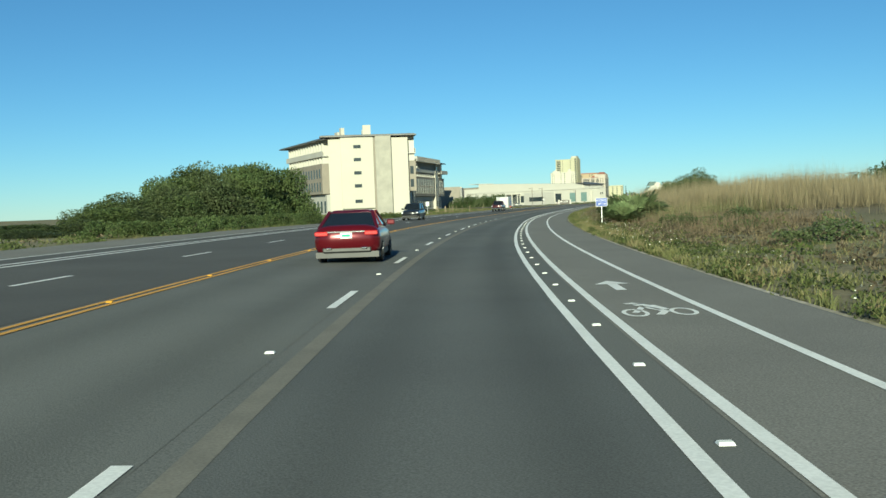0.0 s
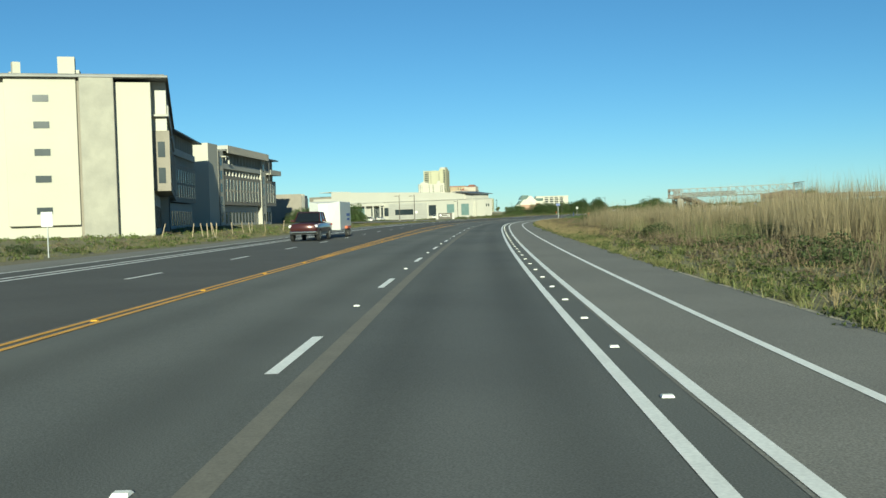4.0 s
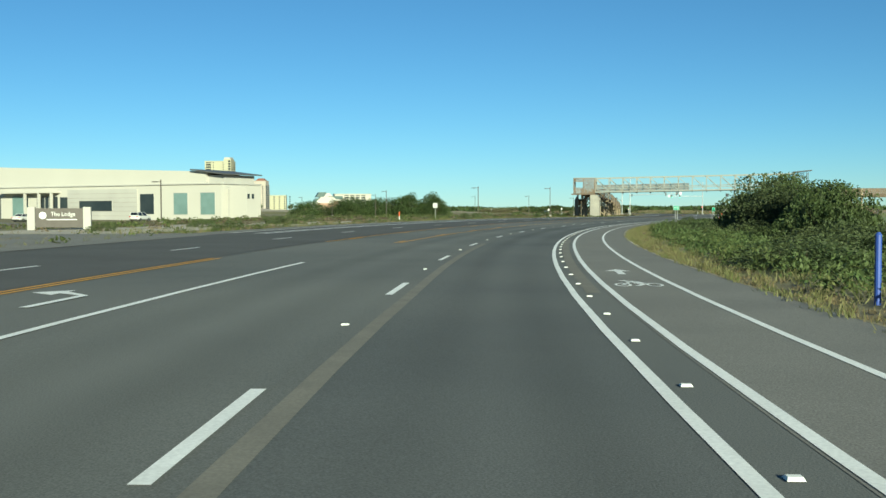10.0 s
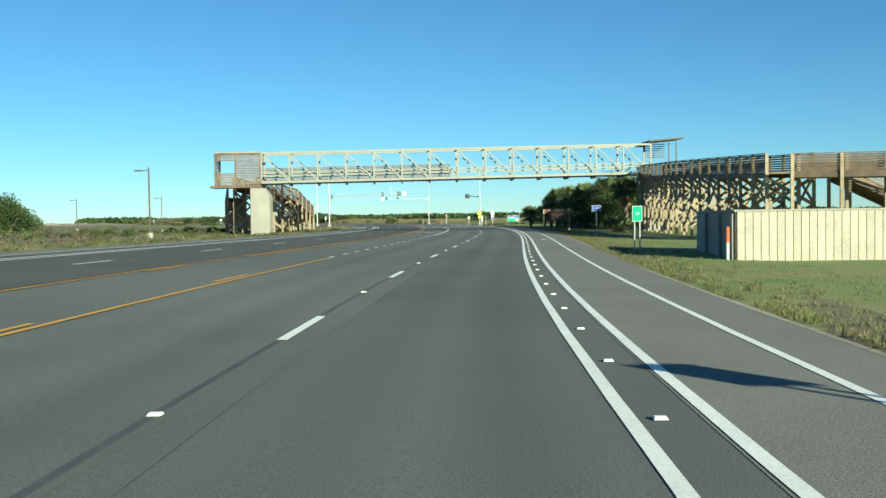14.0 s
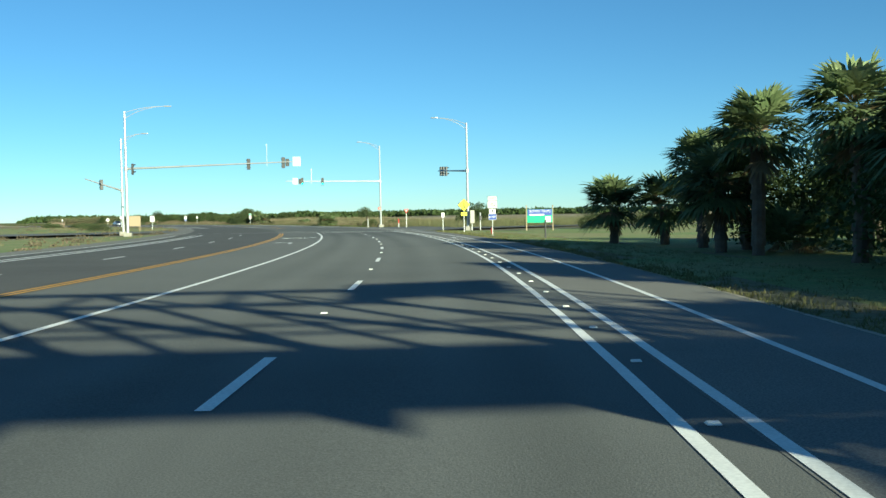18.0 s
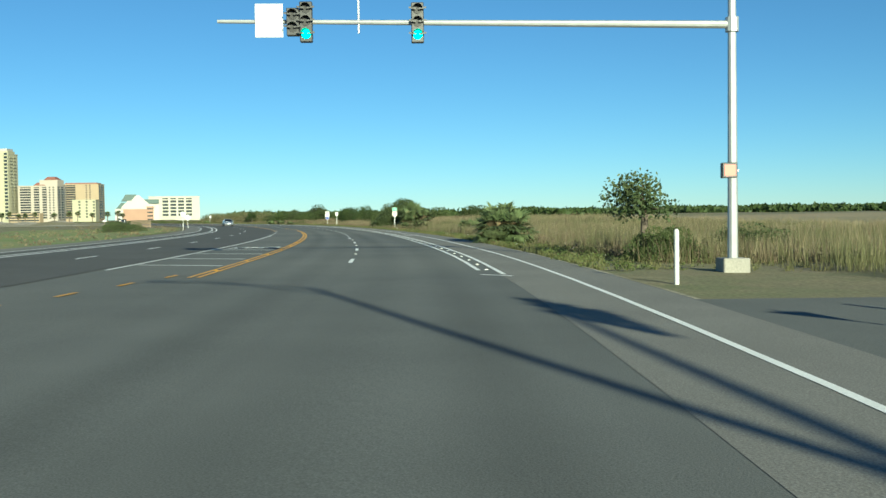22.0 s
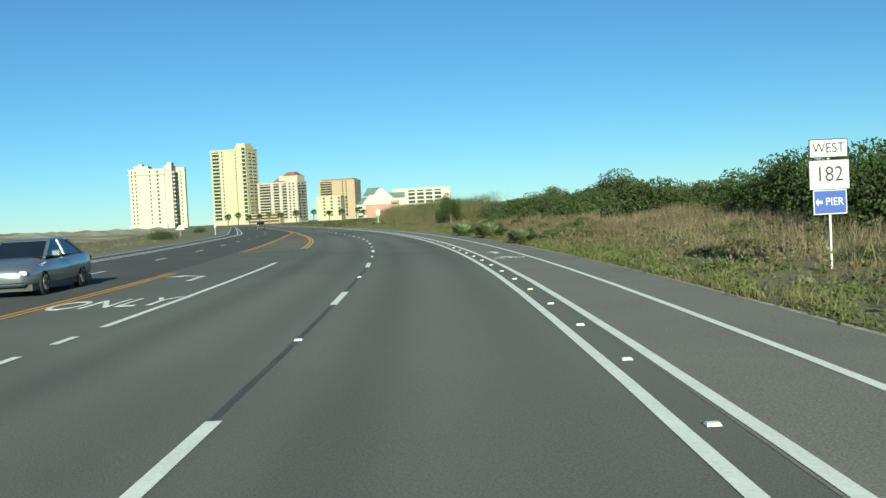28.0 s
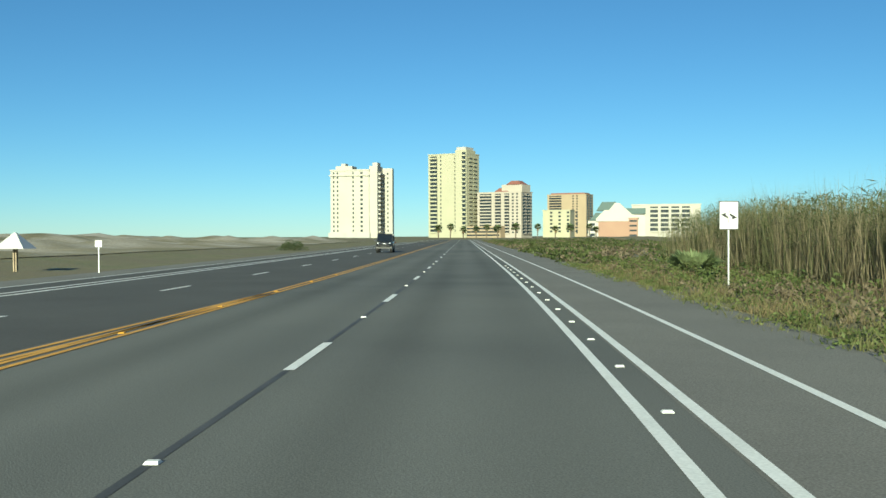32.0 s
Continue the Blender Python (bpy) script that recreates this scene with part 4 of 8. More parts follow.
def lodge_block(m, length, depth, height, label, end="tower", sides=(0, 1)):
    """A five-storey lodge wing: x along it, y = 0 its road side, x = 0 its end wall."""
    b = thing("lodge_wing", m, label, "hotel", "lodge wings")
    H = height
    part("core", Geo().slab(1.2, length - 1, 1.6, depth - 1.6, -0.5, H - 0.3), M_STUCCO_GREY, b, "grey rendered inner walls")
    x0 = 11.9 if end == "plain" else -1.4 if end != "bay" else -0.2
    g = Geo().slab(x0, length + 2.6, -2.1, depth + 1.8, H, H + 0.3).slab(x0 + 0.3, length + 2.2, -1.7, depth + 1.5, H + 0.3, H + 0.45)
    part("roof", g, M_DARKROOF, b, "thin dark overhanging flat roof", bevel=0.04)
    if end == "tower":
        part("end_wall", Geo().slab(0.2, 1.6, depth * 0.84, depth - 0.2, -0.5, H), M_STUCCO, b)
        part("stair_tower", Geo().slab(-0.7, 1.6, depth * 0.432, depth * 0.84, 1.7, H + 0.25), M_STUCCO, b, "cream stucco stair tower", bevel=0.05)
        part("plinth", Geo().slab(0.1, 1.6, depth * 0.432, depth * 0.84, -0.5, 1.65), M_STUCCO, b)
        part("brown_strip", Geo().slab(-0.35, 1.6, depth * 0.411, depth * 0.432, -0.5, H), M_TAUPE, b)
        part("concrete_tower", Geo().slab(-1.3, 1.6, depth * 0.214, depth * 0.411, -0.5, H + 0.1), M_CONCRETE, b, "bare grey concrete shaft", bevel=0.05)
        part("end_pier", Geo().slab(-0.1, 1.6, 0.0, depth * 0.214, -0.5, H - 0.4), M_STUCCO, b)
        for z in (3.45, 7.17, 10.3, 13.5, 16.6):
            window(b, -0.72, depth * 0.635, z, 1.75, 0.8, "l")
        bays = [(2.0, 30.0), (34.0, length - 1)]
        strips = [(30.4, 33.6)]
        for z in (7.5, 10.7):
            window(b, 1.98, -1.0, z, 0.85, 1.9, "l")
    elif end == "plain":
        part("end_wall", Geo().slab(0, 1.4, 0.0, depth, -0.5, H + 1.2), M_STUCCO, b)
        part("side_wall", Geo().slab(0, 7.5, -1.1, 0.0, -0.5, H + 1.2), M_STUCCO, b, "plain pale side wall")
        part("fascia", Geo().slab(12.2, length * 0.84, -2.35, -2.05, H - 0.5, H + 1.4).slab(12.2, length * 0.84, -2.05, depth, H + 0.45, H + 1.4), M_STUCCO_GREY, b, "deep ribbed roof fascia")
        for k in range(int((length * 0.84 - 12.2) / 0.9)):
            part("rib", Geo().slab(12.4 + 0.9 * k, 12.48 + 0.9 * k, -2.4, -2.35, H - 0.45, H + 1.35), M_TAUPE, b)
        part("eave_beam", Geo().slab(10.5, 13.0, -2.2, 0, H - 1.6, H - 1.3), M_STUCCO, b)
        bays = [(12.4, length * 0.76), (length * 0.85, length)]
        strips = [(7.5, 11.8), (length * 0.765, length * 0.845)]
        part("balcony", Geo().slab(length * 0.85, length + 3.4, -2.6, 3.0, 14.7, 15.0).slab(length * 0.85, length + 3.4, -2.6, -2.45, 15.0, 16.1).slab(length + 3.25, length + 3.4, -2.45, 3.0, 15.0, 16.1), M_STUCCO, b, "cantilevered corner balcony")
        part("corner_box", Geo().slab(length, length + 2.6, -1.0, 6.0, 5.6, 13.0), M_TAUPE, b)
        for z in (7.4, 10.6):
            window(b, length + 1.3, -1.02, z, 0.8, 2.4, "f")
        part("mast", Geo().slab(length * 0.845, length * 0.85, -2.3, -2.1, 13, H), M_BLACKMETAL, b)
    else:
        bays, strips = [(2.0, length - 2)], []
    for side in sides:
        y0, sg = (0.0, -1) if side == 0 else (depth, 1)
        for xa, xb in bays:
            bay(b, y0, sg, xa, xb, H, 2.0 if end == "tower" else 1.0, end != "open", 3.0 if end != "open" else 2.4)
        for xa, xb in strips:
            part("window_strip", Geo().slab(xa, xb, min(y0 + sg * 1.15, y0 - sg * 1.6), max(y0 + sg * 1.15, y0 - sg * 1.6), -0.5, H - 0.1), M_STUCCO, b, "pale strip with a stack of windows")
            for z in (2.4, 6.6, 9.8, 13.0, 16.4):
                window(b, (xa + xb) / 2, y0 + sg * 1.17, z, 1.2, 2.1, "f" if side == 0 else "b")
            part("downpipe", Geo().tube((xa + 0.15, y0 + sg * 1.25, -0.3), (xa + 0.15, y0 + sg * 1.25, H - 0.2), 0.09, 0.09, 6), M_BLACKMETAL, b)
    for x, w, hh in ((length * 0.04, 1.2, 3.0), (length * 0.12, 2.2, 2.2)):
        part("roof_vent", Geo().slab(x, x + w, depth * 0.45, depth * 0.55, H + 0.45, H + hh), M_STUCCO, b)
    return b


def hall(m):
    """The long low hall: x along its front, front at y = 0."""
    b = thing("conference_hall", m, "long cream flat-roofed hall with teal shutters and a sloping roof band", "hall")
    D = 13.0
    part("wall", Geo().slab(-17.2, 65.7, 0, D, -0.5, 7.6), M_WHITE_WALL, b)
    part("cornice", Geo().slab(-26, 66.0, -0.35, D, 7.6, 7.85), M_STUCCO_GREY, b)
    part("roof_band", Geo().prism([(-17, 7.85), (60.6, 7.85), (60.6, 10.4), (-17, 13.1)], 1.2, D - 1), M_WHITE_WALL, b, "cream upper wall under a roof that slopes down")
    part("roof_tip", Geo().prism([(57, 10.65), (66.2, 9.6), (66.2, 9.85), (57, 10.95)], 0.2, D), M_DARKROOF, b)
    part("clerestory", Geo().slab(60.6, 64.8, 2.0, D - 1, 7.85, 9.6), M_STUCCO_GREY, b)
    part("roof_tip", Geo().prism([(-24.4, 13.0), (-16.5, 13.1), (-16.5, 13.35), (-24.4, 13.25)], 0.6, D), M_WHITE_WALL, b)
    part("end_block", Geo().slab(66.7, 71.1, 1.5, 4.6, -0.5, 7.1), M_WHITE_WALL, b)
    part("end_link", Geo().slab(65.7, 66.7, 2.0, 4.6, -0.5, 6.6), M_STUCCO_GREY, b)
    part("side_block", Geo().slab(-36, -20, 5, D + 2, -0.5, 11.4), M_TAUPE, b, "taupe side block")
    part("link_block", Geo().slab(-30, -17.2, 2, 5, -0.5, 10.3), M_WHITE_WALL, b)
    part("recess", Geo().slab(-25.5, -17.3, 0.4, 2, -0.5, 7.6), M_STUCCO_GREY, b)
    for x in (-25.4, -22.6, -19.6):
        part("column", Geo().slab(x, x + 0.45, -0.2, 0.3, -0.5, 7.6), M_WHITE_WALL, b)
    part("stone_panel", Geo().slab(19.9, 41.8, -0.25, 0, -0.5, 6.9), M_STUCCO_GREY, b, "grey stone facing")
    for k in range(6):
        part("stone_joint", Geo().slab(19.9, 41.8, -0.262, -0.25, 0.9 + k, 0.95 + k), M_TAUPE, b)
    part("canopy", Geo().slab(-2.3, 17.4, -2.6, 0, 6.2, 6.6), M_WHITE_WALL, b)
    for x in (-2.2, 7.6, 12.4, 16.6):
        part("column", Geo().slab(x, x + 0.5, -2.5, -2.0, -0.5, 6.2), M_WHITE_WALL, b)
    for x0, x1, z0, z1, mt, y in ((-9.3, -4.0, 0.3, 5.5, M_TEAL, 0), (0.7, 6.1, 0.6, 5.6, M_TEAL, 0), (9.3, 16.4, 0.0, 5.4, M_GLASS, 0), (17.2, 19.7, 1.6, 5.2, M_GLASS, 0), (23.8, 34.2, 2.0, 4.3, M_GLASS, -0.25), (42.6, 46.7, 1.3, 5.7, M_GLASS, 0), (52.5, 56.4, 1.2, 5.8, M_TEAL, 0), (60.1, 64.0, 1.2, 5.8, M_TEAL, 0), (-23.0, -20.2, 1.0, 5.8, M_GLASS, 0.4)):
        window(b, (x0 + x1) / 2, y - 0.03, (z0 + z1) / 2, x1 - x0, z1 - z0, "f", mt, "shutter" if mt == M_TEAL else "window")
        part("frame", Geo().slab(x0 - 0.12, x0, y - 0.1, y, z0, z1).slab(x1, x1 + 0.12, y - 0.1, y, z0, z1).slab(x0 - 0.12, x1 + 0.12, y - 0.12, y, z1, z1 + 0.12), M_STUCCO_GREY, b)
    for x in (10.6, 12.0, 13.4, 14.8):
        part("mullion", Geo().slab(x, x + 0.12, -0.12, 0, 0, 5.4), M_WHITE_WALL, b)
    for k in range(2):
        window(b, 71.12, 2.3 + 1.4 * k, 5.0, 0.7, 1.0, "r")
    return b


def tower(m, w, d, h, material, label, cols=(), balconies=(), storeys=15, crown=None, side_cols=(), side_bal=(), parent_name="condominium_tower"):
    """A tower block: front at y = 0, x from 0 to w. cols: x of window stacks; balconies: (x0, x1) of balcony stacks."""
    b = thing(parent_name, m, label, "tower", "beach towers")
    part("wall", Geo().slab(0, w, 0, d, -1, h), material, b)
    sh = (h - 4.0) / storeys
    part("parapet", Geo().slab(-0.4, w + 0.4, -0.4, d + 0.4, h, h + 0.9), material, b)
    for k in range(storeys):
        z = 4.0 + sh * (k + 0.5)
        for x, ww in cols:
            window(b, x, -0.02, z, ww, sh * 0.5, "f")
        for y, ww in side_cols:
            window(b, w + 0.02, y, z, ww, sh * 0.5, "r")
    for x0, x1 in balconies:
        g, r = Geo(), Geo()
        g.slab(x0, x1, -0.06, 0.02, 4.0, h - 1)
        part("glazing", g, M_GLASS, b, "dark balcony glazing")
        for k in range(storeys):
            z = 4.0 + sh * k
            part("balcony", Geo().slab(x0 - 0.2, x1 + 0.2, -1.5, -0.06, z, z + 0.25).slab(x0 - 0.2, x1 + 0.2, -1.5, -1.35, z + 0.25, z + 1.15), material, b)
    for y0, y1 in side_bal:
        part("glazing", Geo().slab(w - 0.02, w + 0.06, y0, y1, 4.0, h - 1), M_GLASS, b, "dark balcony glazing")
        for k in range(storeys):
            z = 4.0 + sh * k
            part("balcony", Geo().slab(w + 0.06, w + 1.5, y0 - 0.2, y1 + 0.2, z, z + 0.25).slab(w + 1.35, w + 1.5, y0 - 0.2, y1 + 0.2, z + 0.25, z + 1.15), material, b)
    return b


# ---------------------------------------------------------------- signs and poles
def face(x, y, z):
    return Matrix.Translation((x, y, z)) @ Matrix.Rotation(math.pi / 2, 4, "X")


def plate(parent, w, h, z, material, border=None, x=0.0, y=-0.05, diamond=False, name="sign_plate"):
    rot = math.radians(45) if diamond else 0
    mt = Matrix.Translation((x, y, z)) @ Matrix.Rotation(rot, 4, "Y")
    g = Geo()
    g.m = mt
    g.box(0, 0, 0, w, 0.012, h)
    if border:
        part(name, g, border, parent, bevel=0.004)
        g = Geo()
        g.m = mt
        g.box(0, -0.008, 0, w - 0.05, 0.006, h - 0.05)
        return part("sign_face", g, material, parent)
    return part(name, g, material, parent, bevel=0.004)


def signpost(m, name, label, top, twin=False, group="road signs", post=M_GALV):
    ob = thing(name, m, label, "sign", group)
    for dx in ((-0.12, 0.12) if twin else (0,)):
        part("post", Geo().box(dx, 0, top / 2 - 0.15, 0.055, 0.055, top + 0.3), post, ob, bevel=0.006)
    return ob


def letters(parent, words, size, z, material, x=0.0, y=-0.068, squeeze=0.9):
    return text_part(words, size, face(x, y, z), material, parent, squeeze=squeeze)


def arrow_left(parent, x, z, w, h, material, y=-0.066):
    g = Geo().prism([(x - w / 2, z), (x - w * 0.1, z + h / 2), (x - w * 0.1, z + h * 0.18), (x + w / 2, z + h * 0.18), (x + w / 2, z - h * 0.18), (x - w * 0.1, z - h * 0.18), (x - w * 0.1, z - h / 2)], y - 0.004, y)
    return part("arrow", g, material, parent)


def ring(g, x, y, z, r, w, n=16, dy=0.004):
    """A flat ring facing -y."""
    for i in range(n):
        a, b = 2 * math.pi * i / n, 2 * math.pi * (i + 1) / n
        g.prism([(x + (r - w) * math.cos(a), z + (r - w) * math.sin(a)), (x + r * math.cos(a), z + r * math.sin(a)), (x + r * math.cos(b), z + r * math.sin(b)), (x + (r - w) * math.cos(b), z + (r - w) * math.sin(b))], y - dy, y)
    return g


def bicycle(parent, x, z, s, material, y=-0.066):
    g = Geo()
    ring(g, x - 0.3 * s, y, z, 0.17 * s, 0.035 * s)
    ring(g, x + 0.3 * s, y, z, 0.17 * s, 0.035 * s)
    pts = [(-0.3, 0), (-0.15, 0.28), (0.18, 0.28), (0.3, 0), (0.0, 0.0), (-0.15, 0.28)]
    for a, b in zip(pts, pts[1:]):
        g.bar((x + a[0] * s, y, z + a[1] * s), (x + b[0] * s, y, z + b[1] * s), 0.012, 0.04 * s)
    g.bar((x + 0.0 * s, y, z), (x + 0.18 * s, y, z + 0.3 * s), 0.012, 0.04 * s)
    return part("bicycle_symbol", g, material, parent)


def signal_head(m, parent, lamps=3, lit=None, name="signal_head"):
    """A traffic signal, lenses towards -y; lit: index from the bottom that glows green."""
    h = part(name, Geo().box(0, 0, 0, 0.34, 0.2, 0.34 * lamps + 0.06), M_BLACKMETAL, parent, bevel=0.02)
    h.matrix_local = m
    for k in range(lamps):
        z = (k - (lamps - 1) / 2) * 0.34
        g = Geo().tube((0, -0.1, z), (0, -0.115, z), 0.12, 0.12, 14)
        part("lens", g, M_GREENLIGHT if lit == k else M_BLACK, h, "lit green lens" if lit == k else "")
        g = Geo()
        for i in range(9):
            a, b = math.pi * (0.0 + i / 9), math.pi * (0.0 + (i + 1) / 9)
            g.bar((0.14 * math.cos(a), -0.2, z + 0.14 * math.sin(a)), (0.14 * math.cos(b), -0.2, z + 0.14 * math.sin(b)), 0.2, 0.01)
        part("visor", g, M_BLACKMETAL, h)
    return h


def luminaire(parent, p, way, length, rise=0.7):
    """A curved bracket and a cobra-head lamp."""
    w = Vector(way).normalized()
    g = Geo()
    for dz in (0.0, -0.55):
        pts = [Vector(p) + Vector((0, 0, dz)) + w * length * t + Vector((0, 0, (rise - dz) * (1 - (1 - t) ** 2) + 0)) for t in (0, 0.25, 0.5, 0.75, 1.0)]
        for a, b in zip(pts, pts[1:]):
            g.tube(a, b, 0.035, 0.03, 6)
    part("bracket", g, M_GALV, parent)
    e = Vector(p) + w * length + Vector((0, 0, rise))
    g = Geo()
    g.loft([[tuple(e + w * a + Vector((-w.y, w.x, 0)) * b * c + Vector((0, 0, d))) for b, d in ((-1, -0.03), (1, -0.03), (0.6, 0.08), (-0.6, 0.08))] for a, c in ((-0.1, 0.07), (0.15, 0.16), (0.5, 0.16), (0.65, 0.08))])
    part("lamp_head", g, M_GALV, parent, bevel=0.01)


def signal_pole(m, h, arm, label, lum=(1, 0, 0), heads=(), board=None, mast=None, lum_len=2.6, arm_z=6.6, arm_rise=0.5):
    """A tall pole with a mast arm along arm (a local vector) and heads at given spans: (distance, lamps, lit, turn)."""
    ob = thing("signal_pole", m, label, "traffic signal", "signal poles")
    part("pole", Geo().tube((0, 0, -0.2), (0, 0, h), 0.15, 0.09, 12), M_GALV, ob, smooth=False)
    part("footing", Geo().box(0, 0, 0.12, 0.75, 0.75, 0.5), M_CONCRETE, ob, bevel=0.03)
    if lum:
        luminaire(ob, (0, 0, h - 0.15), lum, lum_len)
    a = Vector(arm)
    if a.length:
        d = a.normalized()
        end = Vector((0, 0, arm_z)) + a + Vector((0, 0, arm_rise))
        part("mast_arm", Geo().tube((0, 0, arm_z), end, 0.11, 0.05, 10), M_GALV, ob)
        part("collar", Geo().tube((0, 0, arm_z - 0.2), (0, 0, arm_z + 0.2), 0.19, 0.19, 10), M_GALV, ob)
        for dist, lamps, lit, turn in heads:
            p = Vector((0, 0, arm_z)) + d * dist + Vector((0, 0, arm_rise * dist / a.length))
            rz = radians(turn)
            off = Matrix.Rotation(rz, 4, "Z") @ Vector((0, -0.22, -0.05))
            signal_head(Matrix.Translation(p + off) @ Matrix.Rotation(rz, 4, "Z"), ob, lamps, lit)
        if board:
            p = Vector((0, 0, arm_z)) + d * board + Vector((0, 0, arm_rise * board / a.length))
            part("sign_plate", Geo().box(p.x, p.y - 0.16, p.z, 0.75, 0.02, 0.9), M_SIGNWHITE, ob, bevel=0.005)
        if mast:
            p = Vector((0, 0, arm_z)) + d * mast + Vector((0, 0, arm_rise * mast / a.length))
            part("camera_mast", Geo().tube(p + Vector((0, 0, -0.3)), p + Vector((0, 0, 1.7)), 0.03, 0.03, 6).box(p.x, p.y - 0.1, p.z + 1.75, 0.1, 0.3, 0.1), M_GALV, ob)
    return ob


def street_lamp(m, h, label="tall dark bronze parking-lot lamp post", arm=(-1.1, 0, 0)):
    ob = thing("street_lamp", m, label, "lamp post", "parking lamps")
    part("pole", Geo().box(0, 0, h / 2, 0.14, 0.14, h + 0.4), M_BRONZE, ob, bevel=0.015)
    part("base", Geo().tube((0, 0, -0.2), (0, 0, 0.5), 0.28, 0.28, 12), M_CONCRETE, ob)
    a = Vector(arm)
    part("arm", Geo().bar((0, 0, h - 0.1), (a.x * 0.5, a.y * 0.5, h - 0.1), 0.08), M_BRONZE, ob)
    part("lamp_head", Geo().box(a.x * 0.8, a.y * 0.8, h - 0.1, 0.75, 0.34, 0.13), M_BRONZE, ob, bevel=0.02)
    return ob


def marker_post(m, material, h=1.1, r=0.05, label="orange and white plastic marker post", band=None):
    ob = thing("marker_post", m, label, "marker post", "marker posts")
    part("post", Geo().tube((0, 0, -0.1), (0, 0, h), r, r, 10), M_SIGNWHITE if band else material, ob)
    if band:
        part("band", Geo().tube((0, 0, h * 0.55), (0, 0, h + 0.02), r + 0.006, r + 0.006, 10), material, ob)
    part("cap", Geo().tube((0, 0, h), (0, 0, h + 0.05), r, r * 0.5, 10), material, ob)
    return ob


# ---------------------------------------------------------------- vehicles
def wheel(parent, x, y, r, w=0.22):
    t = part("wheel", Geo().tube((x - w / 2, y, r), (x + w / 2, y, r), r, r, 22), M_RUBBER, parent, "black rubber tyre", bevel=0.03)
    sx = w / 2 + 0.006 if x > 0 else -w / 2 - 0.006
    g = Geo().tube((x + sx, y, r), (x + sx * 0.8, y, r), r * 0.62, r * 0.62, 18)
    part("rim", g, M_ALLOY, t)
    g = Geo()
    for i in range(5):
        a = 2 * math.pi * i / 5
        g.bar((x + sx * 1.04, y, r), (x + sx * 1.04, y + r * 0.58 * math.cos(a), r + r * 0.58 * math.sin(a)), 0.03, 0.07)
    part("spokes", g, M_BLACKMETAL, t)


def round_ring(y, hw, z0, z1, n=20):
    """A rounded section across the car, wider at the waist than at the top."""
    out = []
    for i in range(n):
        a = 2 * math.pi * i / n
        c, s = math.cos(a), math.sin(a)
        x = hw * math.copysign(abs(c) ** 0.45, c) * (1.0 - 0.07 * max(0.0, s) ** 2)
        out.append((x, y, (z0 + z1) / 2 + (z1 - z0) / 2 * math.copysign(abs(s) ** 0.5, s)))
    return out


def oct_ring(y, hw, z0, z1, ch=0.12):
    c = min(ch, (z1 - z0) * 0.35)
    return [(-hw + c, y, z0), (hw - c, y, z0), (hw, y, z0 + c), (hw, y, z1 - c * 1.4), (hw - c * 0.8, y, z1), (-hw + c * 0.8, y, z1), (-hw, y, z1 - c * 1.4), (-hw, y, z0 + c)]


